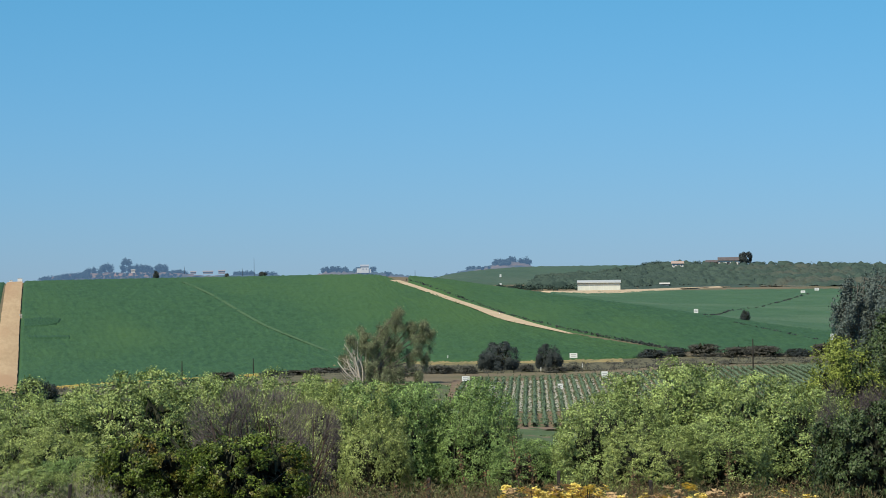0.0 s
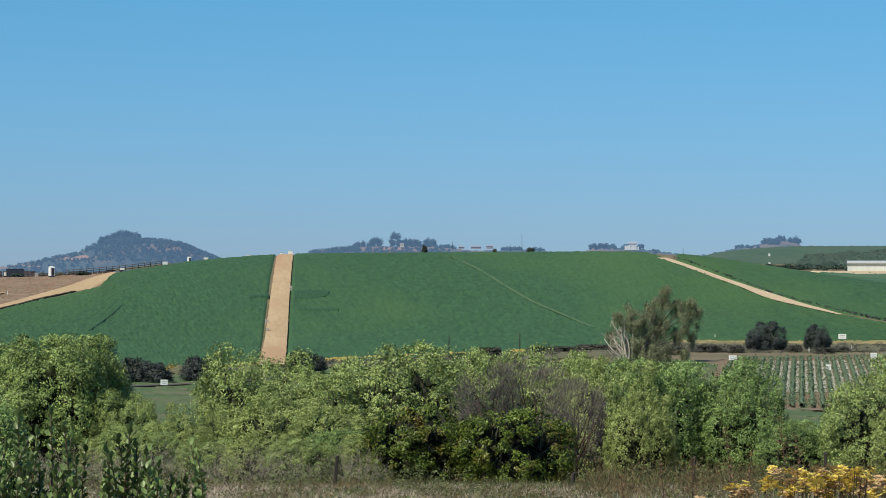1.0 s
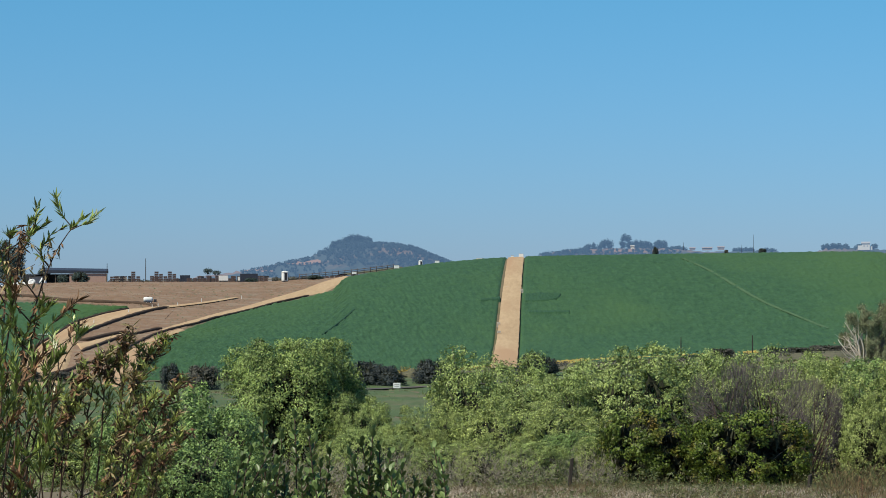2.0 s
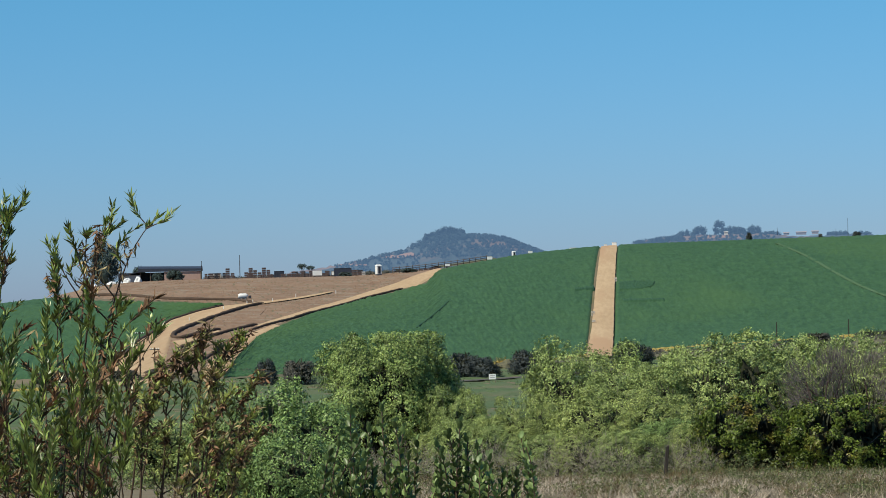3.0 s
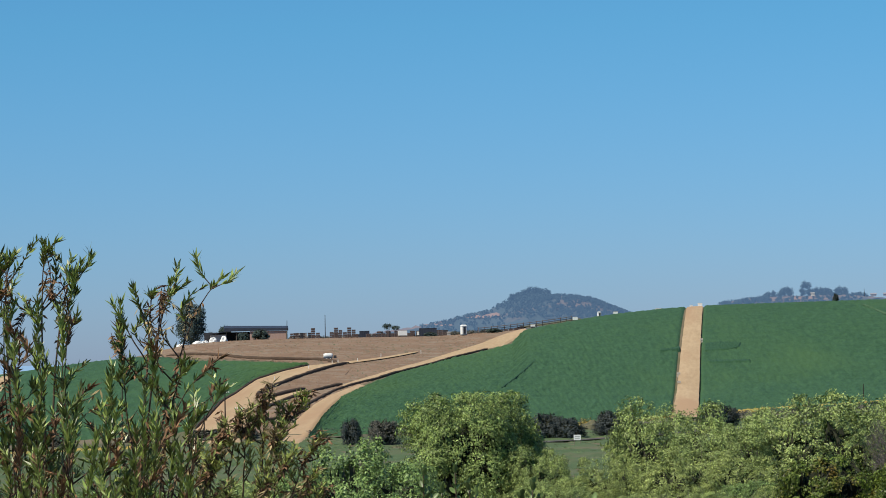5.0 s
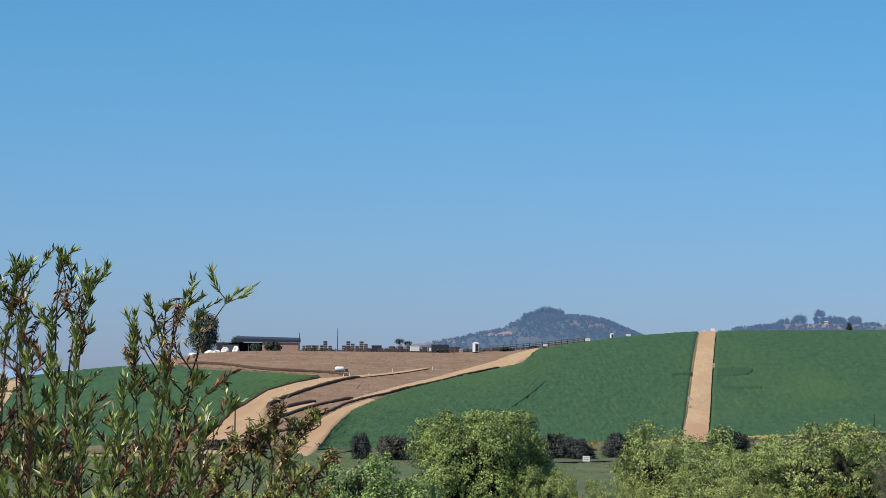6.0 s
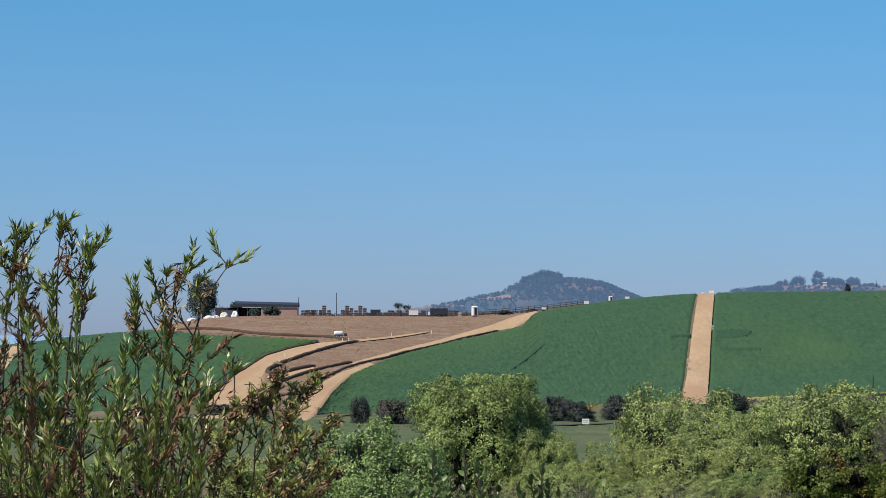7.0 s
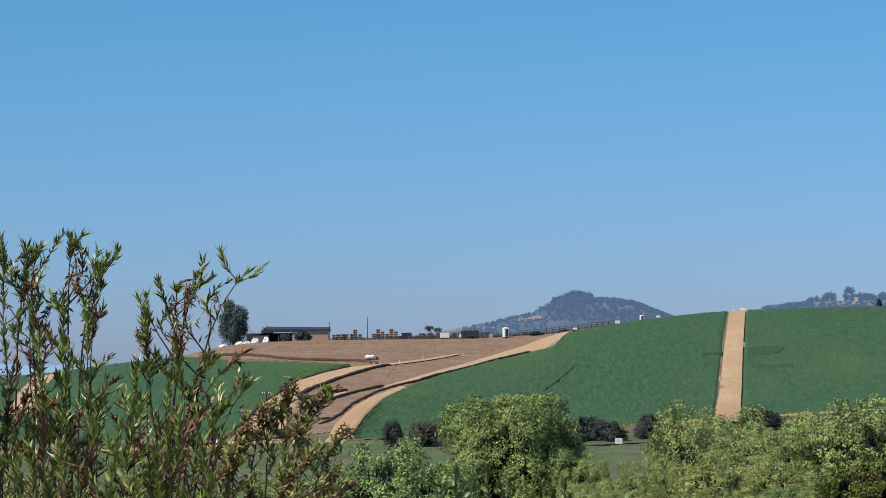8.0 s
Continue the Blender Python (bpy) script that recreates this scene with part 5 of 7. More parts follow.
barn()
yard = [
    shrub_kind("dark green bush before the barn", M_YARD, 54, "bushes at the barn", 3.2, 4.2, 0.3, 0.2, 140, 24),
    tree("yard_tree", 12.5, 8.4, "tall dark tree beside the barn", "tree", M_YARD, 55, 420, 26, 0.5, 0.32, 0.7, 1.2, 2, lumps=9, stem_r=0.25),
    tree("palm_tree", 4.4, 2.6, "small distant palm above the farmyard", "palm", M_YARD, 56, 30, 16, 0.9, 0.12, 0.25, 3.4, 1, lumps=4, stem_r=0.14, limbs=0, group="palms"),
]
plant_row(yard, [(0, -9.22, 915, 0.8, 0.75, 0), (0, -8.87, 912, 1.1, 0.95, 60), (1, -10.3, 955, 0.98, 1.15, 0), (0, -9.6, 950, 1.0, 1.5, 130), (2, -6.28, 960, 1.0, 1.0, 0), (2, -6.1, 962, 0.9, 0.85, 50), (0, -5.4, 905, 0.9, 0.4, 10), (0, -4.1, 900, 1.0, 0.4, 70), (0, -9.9, 948, 0.8, 1.0, 190)])


def container(az, d, w, h, mat_, label):
    x, y = bearing(az, d)
    ob = thing("container", x, y, label, "container", "containers in the yard", turn=-az)
    part("shell", box(w, 2.4, h, 0, 0, 0.05, 0.03), mat_, ob)
    for i in range(int(w / 0.6)):
        part("rib", box(0.12, 0.06, h - 0.3, -w / 2 + 0.4 + i * 0.6, -1.23, 0.2), mat_, ob)
    part("roof", box(w + 0.1, 2.5, 0.1, 0, 0, h + 0.055), M_DARK, ob)


container(-5.45, 918, 5.8, 2.6, M_ROOF, "dark steel container on the plateau")
container(-8.05, 945, 4.0, 2.0, M_GREYWALL, "pale grey container behind the bins")
container(-6.75, 940, 3.4, 2.2, M_ROOF, "dark steel container among the bins")


def tarp_pile(az, d, w, h, seed):
    x, y = bearing(az, d)
    rng = np.random.default_rng(seed)
    bm = bmesh.new()
    bmesh.ops.create_icosphere(bm, subdivisions=3, radius=1.0)
    for v in bm.verts:
        k = 1 + 0.35 * noise.noise(v.co * 1.7 + Vector((seed, 0, 0)))
        v.co = Vector((v.co.x * w / 2 * k, v.co.y * 1.4 * k, max(v.co.z, -0.25) * h * k))
    ob = tagged(part("tarpaulin", bm, M_WHITE), "white tarpaulin heap beside the barn", "tarpaulin", "tarpaulin heaps")
    ob.location = (x, y, ground_z(x, y) + 0.1)


for i, (az, d, w, h) in enumerate(((-9.85, 912, 3.0, 1.5), (-10.15, 905, 3.4, 0.8), (-9.62, 910, 2.2, 1.8), (-10.5, 900, 3.2, 0.7), (-10.0, 900, 2.0, 0.7))):
    tarp_pile(az, d, w, h, i + 3)


M_FENCE = mat("brown_fence_rails", (0.13, 0.095, 0.08), (0.24, 0.18, 0.15), 3, 20, 0.9)
strip("dry_bank", [(-3.55, 926), (-3.25, 932), (-2.9, 938), (-2.6, 944), (-2.4, 948)], 6.0, 0.15, M_BANK, "low bank of dry brown earth behind the fence", "bank", crown=0.8)


def yard_fence():
    pts = [(-4.42, 900), (-3.9, 908), (-3.4, 916), (-2.9, 924), (-2.5, 932)]
    ends = np.array([bearing(*p) for p in pts])
    s = np.concatenate([[0], np.cumsum(np.hypot(*np.diff(ends, axis=0).T))])
    x0, y0 = ends[0]
    ob = thing("fence", x0, y0, "brown wooden post and rail fence on the crest", "fence")
    n = 16
    q = np.linspace(0, s[-1], n)
    X, Y = np.interp(q, s, ends[:, 0]), np.interp(q, s, ends[:, 1])
    Z = ground_zs(X, Y)
    zb = ground_z(x0, y0)
    for i in range(n):
        part("post", box(0.22, 0.22, 2.4, X[i] - x0, Y[i] - y0, Z[i] - zb - 0.2), M_FENCE, ob)
    for r in (0.7, 1.3, 1.9):
        for i in range(n - 1):
            a, b = np.array([X[i] - x0, Y[i] - y0, Z[i] - zb + r]), np.array([X[i + 1] - x0, Y[i + 1] - y0, Z[i + 1] - zb + r])
            part("rail", tube([a, (a + b) / 2, b], (0.09, 0.09, 0.09), 5), M_FENCE, ob)


yard_fence()


def dirt_mound(az, d, w, h):
    x, y = bearing(az, d)
    bm = bmesh.new()
    bmesh.ops.create_icosphere(bm, subdivisions=4, radius=1.0)
    for v in bm.verts:
        k = 1 + 0.3 * noise.noise(v.co * 2.1) + 0.08 * noise.noise(v.co * 9)
        v.co = Vector((v.co.x * w / 2 * k, v.co.y * 2.0 * k, max(v.co.z, -0.2) * h * k))
    ob = tagged(part("dirt_mound", bm, M_BANK, smooth=True), "low mound of grey-brown dirt among bushes", "dirt mound")
    ob.location = (x, y, ground_z(x, y) + 0.1)


dirt_mound(-2.08, 552, 6.0, 1.5)
thicket("mound_flowers", [(-2.4, 556), (-1.85, 556)], [(-2.4, 560), (-1.85, 560)], 40, M_YELLOW, "yellow flowers behind the dirt mound", "flowers", 58, 0.3, 0.24, (1.2, 2.4), (0.3, 0.6), 24)

M_DARKCROP = mat("wet_crop", (0.017, 0.054, 0.020), (0.044, 0.108, 0.042), 0.2, 1.5, 0.7, 0.6, 1.5)
# small ditch lines and wetter rows in the crop
strip("ditch", [(-3.97, 678), (-3.78, 697), (-3.61, 714), (-3.42, 738), (-3.28, 758)], 0.45, 0.62, M_DARKCROP, "dark ditch in the crop field", "ditch")
band("wet_crop", [(0.18, 786), (0.38, 787), (0.67, 790), (0.9, 798)], [(0.18, 810), (0.4, 813), (0.67, 813), (0.95, 811)], 0.74, M_DARKCROP, "darker wet patch of crop beside the road", "crop", 40, 20, 0.1, 21)
band("wet_row", [(0.25, 752), (0.56, 752), (0.85, 754), (1.13, 755)], [(0.25, 761), (0.56, 762), (0.85, 762), (1.13, 763)], 0.78, M_DARKCROP, "darker wet crop row beside the road", "crop", 40, 6, 0.08, 22)
band("wet_row_left", [(-0.74, 780), (-0.51, 784), (-0.3, 788)], [(-0.72, 790), (-0.51, 794), (-0.3, 799)], 0.78, M_DARKCROP, "darker wet crop row beside the road", "crop", 24, 6, 0.08, 23)


# ---- far: shed, ridge woods, houses, distant hills ----
def house(name, az, d, w, dep, h, rise, wall, roof, label, z=None, category="house", windows=3, group=""):
    x, y = bearing(az, d)
    ob = thing(name, x, y, label, category, group, turn=-az, z=z)
    part("wall", box(w, dep, h + 0.8, 0, 0, -0.8), wall, ob)
    bm = bmesh.new()
    for sx in (-w / 2 - 0.4, w / 2 + 0.4):
        for yy, zz in ((-dep / 2 - 0.5, h), (0, h + rise), (dep / 2 + 0.5, h)):
            bm.verts.new((sx, yy, zz))
            bm.verts.new((sx, yy, zz + 0.25))
    v = list(bm.verts)
    for q in ((0, 6, 8, 2), (2, 8, 10, 4), (1, 3, 9, 7), (3, 5, 11, 9), (0, 1, 7, 6), (4, 10, 11, 5), (0, 2, 3, 1), (2, 4, 5, 3), (6, 7, 9, 8), (8, 9, 11, 10)):
        bm.faces.new([v[i] for i in q])
    bmesh.ops.recalc_face_normals(bm, faces=bm.faces[:])
    part("roof", bm, roof, ob)
    for i in range(windows):
        wx = (i + 0.5) / windows * w - w / 2
        f = part("window", box(w / windows * 0.42, 0.06, h * 0.4, wx, -dep / 2 - 0.03, h * 0.35), M_DARK, ob, "dark window")
        part("sill", box(w / windows * 0.5, 0.1, 0.1, wx, -dep / 2 - 0.06, h * 0.32), M_WHITE, f)
    return ob


# far plaster and roofs; a bluish emission imitates the haze before them
M_FARHOUSE = mat("haze_glow_plaster", (0.20, 0.17, 0.165), (0.30, 0.26, 0.25), 0.4, 3, 0.9, glow=(0.13, 0.21, 0.35, 0.4))
M_HAZEWHITE = mat("haze_glow_white", (0.42, 0.41, 0.39), (0.52, 0.51, 0.49), 0.4, 3, 0.9, glow=(0.16, 0.25, 0.38, 0.35))
M_HAZEROOF = mat("haze_glow_roof", (0.22, 0.22, 0.23), (0.30, 0.30, 0.31), 0.4, 3, 0.9, glow=(0.16, 0.25, 0.38, 0.45))
M_PINK = mat("pinkish_plaster", (0.34, 0.25, 0.21), (0.48, 0.37, 0.31), 0.4, 3, 0.85)
M_TILE = mat("brown_roof", (0.085, 0.072, 0.072), (0.16, 0.135, 0.13), 0.6, 4, 0.8)
M_PALE = mat("pale_plaster", (0.52, 0.50, 0.46), (0.70, 0.68, 0.64), 0.4, 3, 0.8)
M_SHEDROOF = mat("pale_metal_roof", (0.42, 0.44, 0.43), (0.58, 0.60, 0.58), 0.3, 3, 0.5)


M_SHEDWALL = mat("cream_metal_wall", (0.56, 0.58, 0.50), (0.70, 0.72, 0.64), 0.3, 3, 0.6)


def shed():
    x, y = bearing(11.91, 1290)
    ob = thing("farm_shed", x, y, "long white farm shed with a pale metal roof", "shed", turn=-11.91)
    part("wall", box(19.6, 9, 4.3, 0, 0, -0.6), M_SHEDWALL, ob, "white front wall")
    for i in range(9):
        part("seam", box(0.12, 0.08, 3.6, -8.6 + i * 2.15, -4.53, 0), M_WHITE, ob)
    bm = box(20.2, 10.4, 0.5, 0, 0, 3.75)
    for v in bm.verts:
        v.co.z += (v.co.y + 5) * 0.09
    part("roof", bm, M_SHEDROOF, ob, "pale metal roof")
    # added dark strip that draws the dark line between roof and wall
    part("gutter", box(20.0, 0.16, 0.22, 0, -5.12, 3.52, 0.02), M_DARK, ob, "dark strip between roof and wall")


shed()
house("house", 13.52, 1575, 6.4, 6, 1.9, 1.3, M_PALE, M_PINK, "small white house among trees on the ridge", group="houses on the ridge", z=EYE + 1575 * 0.01815 + 1.2)
house("house", 14.55, 1630, 11.5, 9, 3.0, 1.9, M_PALE, M_TILE, "house with a brown roof on the ridge", group="houses on the ridge", z=EYE + 1630 * 0.0187 + 0.6)
house("house", 14.22, 1640, 7.0, 8, 2.6, 1.2, M_PINK, M_TILE, "low house with a brown roof on the ridge", group="houses on the ridge", z=EYE + 1640 * 0.0187 + 0.2)
house("cottage", 13.25, 1372, 4.4, 3, 0.9, 0.5, M_GREYWALL, M_PALE, "small pale hut at the edge of the yard", windows=1)

def canopy(name, near, far, count, tall, wide, material, label, seed, cols=280, rows=150):
    """Woodland seen from afar: one uneven sheet of many rounded crowns between two edges of (bearing, distance)."""
    rng = np.random.default_rng(seed)
    n, f = np.array(near, dtype=float), np.array(far, dtype=float)
    u, w = np.linspace(0, 1, cols)[:, None], np.linspace(0, 1, rows)[None, :]

    def edge(e, k):
        return np.interp(u[:, 0], np.linspace(0, 1, len(e)), e[:, k])[:, None]
    az = edge(n, 0) * (1 - w) + edge(f, 0) * w
    d = edge(n, 1) * (1 - w) + edge(f, 1) * w
    x, y = d * np.sin(np.radians(az)), d * np.cos(np.radians(az))
    up = np.zeros(x.shape)
    for _ in range(count):
        i, j = int(rng.integers(cols)), int(rng.integers(rows))
        r, h = rng.uniform(*wide), rng.uniform(*tall)
        a, b, c, e = max(0, i - 14), i + 15, max(0, j - 6), j + 7
        q = ((x[a:b, c:e] - x[i, j]) ** 2 + (y[a:b, c:e] - y[i, j]) ** 2) / r ** 2
        up[a:b, c:e] = np.maximum(up[a:b, c:e], h * np.sqrt(np.clip(1 - q, 0, 1)))
    z = ground_zs(x, y) + 0.2 + up * np.clip(np.arange(rows) / 4, 0.1, 1) + rng.normal(0, 0.2, x.shape)
    return tagged(part(name, (np.stack([x, y, z], -1).reshape(-1, 3), grid_faces(cols, rows)[:, ::-1]), material, smooth=True), label, "woodland", kind="stuff")


canopy("ridge_woods", [(10.5, 1318), (12.0, 1338), (13, 1370), (14.6, 1380), (16.3, 1330), (19.5, 1330)], [(10.6, 1400), (12.0, 1500), (13.4, 1660), (14.6, 1690), (16.5, 1690), (19.5, 1690)], 2400, (1.2, 3.6), (2.0, 5.0), M_WOODS,
       "grey-green woodland covering the ridge", 81)
thicket("ridge_crest_woods", [(12.8, 1610), (13.2, 1620), (14, 1620), (15.3, 1620), (19.5, 1620)], [(12.8, 1690), (13.2, 1690), (14, 1690), (15.3, 1690), (19.5, 1690)], 240, M_WOODS,
        "woodland along the crest of the ridge", "woodland", 82, 0.6, 0.5, (1.4, 3.8), (1.5, 3.5), 110, up=2)
thicket("shed_hedge", [(9.8, 1270), (10.8, 1300), (12.4, 1340)], [(9.8, 1290), (10.8, 1330), (12.4, 1360)], 70, M_WOODS, "dark hedge behind the shed", "hedge", 83, 0.8, 0.6, (1.4, 3.0), (1.2, 2.4), 40)
HEDGE_UP = [(14.03, 880), (14.3, 950), (14.55, 1001), (15.12, 1040), (15.69, 1103), (16.15, 1175)]
HEDGE_DOWN = [(14.03, 859), (14.77, 840), (15.57, 820), (16.36, 790)]
thicket("field_hedge", HEDGE_UP, [(a, d + 4) for a, d in HEDGE_UP], 130, M_OAK, "low dark hedge across the upper field", "hedge", 84, 0.5, 0.35, (0.4, 0.9), (0.5, 1.0), 16)
thicket("track_hedge", [(7.95, 940), (8.95, 886), (9.95, 836), (11.2, 792), (12.5, 758), (13.5, 726)], [(7.96, 942), (8.96, 888), (9.96, 838), (11.2, 794), (12.5, 758), (13.5, 728)], 260, M_OAK,
        "dark weedy edge along the track", "weeds", 85, 0.4, 0.25, (0.5, 1.1), (0.3, 0.7), 16)
thicket("row_end_hedge", HEDGE_DOWN, [(a, d + 3) for a, d in HEDGE_DOWN], 90, M_OAK, "dark weedy edge between fields", "weeds", 86, 0.4, 0.25, (0.4, 0.8), (0.4, 0.8), 16)
lone = tree("ridge_tree", 5.6, 6.4, "round dark tree on the ridge skyline", "tree", M_OAK, 87, 160, 14, 0.9, 0.6, 0.4, 0.8, 2, lumps=9, stem_r=0.25)
plant_row([lone], [(0, 14.9, 1650, 1.0, 1.1, 0)], sink=-1.6)


def hill(name, d, depth, crest, label, mat_=None, base=-30.0):
    """A distant hill: crest as (bearing, elevation in thousandths of the distance)."""
    c = np.array(crest, dtype=float)
    az = np.linspace(c[0, 0], c[-1, 0], 90)
    top = np.interp(az, c[:, 0], c[:, 1]) / 1000 * d
    ker = np.array([1, 2, 3, 2, 1]) / 9
    top = np.convolve(np.pad(top, 2, mode="edge"), ker, mode="valid")
    w = np.linspace(-1, 1, 25)
    A, Wt = np.meshgrid(az, w, indexing="ij")
    D = d + Wt * depth
    rng = np.random.default_rng(int(d))
    Zr = base + (top[:, None] - base) * np.cos(Wt * np.pi / 2) ** 0.8 + rng.normal(0, 0.6, A.shape)
    X, Y = D * np.sin(np.radians(A)), D * np.cos(np.radians(A))
    v = np.stack([X, Y, EYE + Zr], -1).reshape(-1, 3)
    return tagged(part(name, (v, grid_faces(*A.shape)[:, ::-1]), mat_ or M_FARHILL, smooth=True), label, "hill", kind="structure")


def hill_trees(name, crest, d, depth, rows, label, seed, leaf=1.3, per=26):
    """Trees on a distant crest: (first bearing, last bearing, low, high in thousandths, count, tree height)."""
    rng = np.random.default_rng(seed)
    crest = np.array(crest, dtype=float)
    pts, out = [], []
    for a0, a1, e0, e1, n, h in rows:
        u = rng.uniform(0, 1, n)
        az, e = a0 + (a1 - a0) * u, rng.uniform(np.minimum(e0, e1), np.maximum(e0, e1), n)
        if h >= 4:
            e = e0 + (e - e0) * (1 - (2 * u - 1) ** 2) ** 0.25
        for a, el in zip(az, e):
            top = float(np.interp(a, crest[:, 0], crest[:, 1]))
            if h < 4:
                el = min(el, top + rng.uniform(-1.6, 0.25))
            r = np.clip((el / 1000 * d + 30) / (top / 1000 * d + 30), 0, 1) ** 1.25
            x, y = bearing(a, d - 14 - depth * math.acos(r) * 2 / math.pi)
            n_leaf = per if h < 4 else 2 * per
            q = unit(rng.normal(0, 1, (n_leaf, 3))) * rng.uniform(0.3, 1, (n_leaf, 1)) * [h * 0.5, h * 0.5, h * 0.5]
            pts.append(q + [x, y, EYE + el / 1000 * d])
            out.append(q)
    geo = leaves(rng, np.concatenate(pts), np.concatenate(out) + [0, 0, 0.4], leaf, leaf * 0.8, corners=3)
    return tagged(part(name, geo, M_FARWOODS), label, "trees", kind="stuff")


# distant backdrop; haze of several kilometres of air is painted as bluish glow
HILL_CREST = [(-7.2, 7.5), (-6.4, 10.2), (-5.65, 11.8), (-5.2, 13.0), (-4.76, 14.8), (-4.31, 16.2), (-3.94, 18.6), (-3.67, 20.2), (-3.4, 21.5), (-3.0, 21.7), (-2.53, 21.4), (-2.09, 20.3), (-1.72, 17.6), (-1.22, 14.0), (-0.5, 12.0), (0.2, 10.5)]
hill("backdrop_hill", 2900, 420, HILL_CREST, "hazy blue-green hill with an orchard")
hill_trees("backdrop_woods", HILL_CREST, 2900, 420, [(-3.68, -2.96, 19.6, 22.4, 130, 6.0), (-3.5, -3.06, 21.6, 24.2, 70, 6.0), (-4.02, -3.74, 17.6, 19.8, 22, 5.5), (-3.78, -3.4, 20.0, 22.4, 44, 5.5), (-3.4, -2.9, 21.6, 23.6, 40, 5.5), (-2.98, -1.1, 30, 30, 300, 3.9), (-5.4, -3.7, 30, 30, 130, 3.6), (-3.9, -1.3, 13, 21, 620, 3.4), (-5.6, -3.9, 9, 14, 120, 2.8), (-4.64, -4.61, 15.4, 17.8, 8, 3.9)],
           "hazy orchard and trees on the far hill", 91)
# same painted haze: a bluish emission over the earth colour
M_BARESLOPE = mat("haze_glow_slope", (0.17, 0.105, 0.085), (0.25, 0.16, 0.125), 0.02, 0.1, 1.0, glow=(0.125, 0.205, 0.345, 0.45))


def bare_slope(name, az0, az1, e0, e1, d, depth, seed):
    """A patch of bare reddish earth on the far hill, of uneven outline."""
    rng = np.random.default_rng(seed)
    crest = np.array(HILL_CREST)
    v = []
    u = np.linspace(0, 1, 24)
    wave = np.convolve(rng.normal(0, 1, 28), np.ones(5) / 5, mode="valid")
    for t, k in zip(u, wave):
        az = az0 + (az1 - az0) * t
        top = float(np.interp(az, crest[:, 0], crest[:, 1]))
        half = (e1 - e0) / 2 * math.sin(math.pi * (0.06 + 0.88 * t)) ** 0.5 * (1 + 0.35 * k)
        mid = (e0 + e1) / 2 + 0.5 * k
        for s in np.linspace(-1, 1, 7):
            el = min(mid + s * half, top - 0.2)
            r = np.clip((el / 1000 * d + 30) / (top / 1000 * d + 30), 0, 1) ** 1.25
            x, y = bearing(az, d - 9 - depth * math.acos(r) * 2 / math.pi)
            v.append((x, y, EYE + el / 1000 * d))
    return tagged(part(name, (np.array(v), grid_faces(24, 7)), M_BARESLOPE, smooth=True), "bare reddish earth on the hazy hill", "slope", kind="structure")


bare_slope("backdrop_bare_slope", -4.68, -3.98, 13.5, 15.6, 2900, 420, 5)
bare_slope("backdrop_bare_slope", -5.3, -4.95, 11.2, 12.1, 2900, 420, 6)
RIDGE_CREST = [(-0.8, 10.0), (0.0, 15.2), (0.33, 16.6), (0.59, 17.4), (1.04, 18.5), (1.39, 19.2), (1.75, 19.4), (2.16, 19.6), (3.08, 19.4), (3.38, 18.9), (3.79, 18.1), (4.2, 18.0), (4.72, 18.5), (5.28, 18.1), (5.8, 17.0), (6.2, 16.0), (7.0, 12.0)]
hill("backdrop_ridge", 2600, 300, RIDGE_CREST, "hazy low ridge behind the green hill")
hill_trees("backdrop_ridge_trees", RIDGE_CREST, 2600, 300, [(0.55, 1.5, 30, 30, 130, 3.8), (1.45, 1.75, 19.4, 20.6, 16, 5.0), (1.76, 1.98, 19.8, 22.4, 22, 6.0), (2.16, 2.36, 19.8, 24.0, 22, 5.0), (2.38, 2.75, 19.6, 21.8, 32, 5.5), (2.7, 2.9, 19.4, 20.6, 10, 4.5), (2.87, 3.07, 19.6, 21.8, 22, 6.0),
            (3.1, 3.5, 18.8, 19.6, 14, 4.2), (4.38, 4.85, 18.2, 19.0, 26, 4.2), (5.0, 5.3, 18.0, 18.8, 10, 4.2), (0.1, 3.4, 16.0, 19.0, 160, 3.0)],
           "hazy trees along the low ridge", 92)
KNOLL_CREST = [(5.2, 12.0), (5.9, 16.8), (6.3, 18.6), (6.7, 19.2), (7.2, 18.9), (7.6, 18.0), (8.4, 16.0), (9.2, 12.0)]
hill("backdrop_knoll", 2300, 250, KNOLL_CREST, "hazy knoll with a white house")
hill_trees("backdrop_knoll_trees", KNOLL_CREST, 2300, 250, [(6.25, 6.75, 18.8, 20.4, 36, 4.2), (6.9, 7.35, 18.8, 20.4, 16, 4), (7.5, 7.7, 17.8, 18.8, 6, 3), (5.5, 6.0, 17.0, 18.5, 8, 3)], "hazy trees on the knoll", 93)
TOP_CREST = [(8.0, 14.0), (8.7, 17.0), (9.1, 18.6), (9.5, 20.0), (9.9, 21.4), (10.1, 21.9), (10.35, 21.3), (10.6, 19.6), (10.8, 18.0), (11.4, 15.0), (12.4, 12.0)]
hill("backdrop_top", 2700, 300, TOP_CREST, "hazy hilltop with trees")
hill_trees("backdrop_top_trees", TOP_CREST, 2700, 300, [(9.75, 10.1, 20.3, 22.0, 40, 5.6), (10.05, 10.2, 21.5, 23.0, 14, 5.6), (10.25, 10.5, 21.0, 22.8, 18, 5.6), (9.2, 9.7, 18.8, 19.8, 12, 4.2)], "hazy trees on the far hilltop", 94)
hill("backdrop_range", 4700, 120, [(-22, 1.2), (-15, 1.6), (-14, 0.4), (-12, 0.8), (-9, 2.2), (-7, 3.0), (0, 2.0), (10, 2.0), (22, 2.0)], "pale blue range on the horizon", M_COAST)

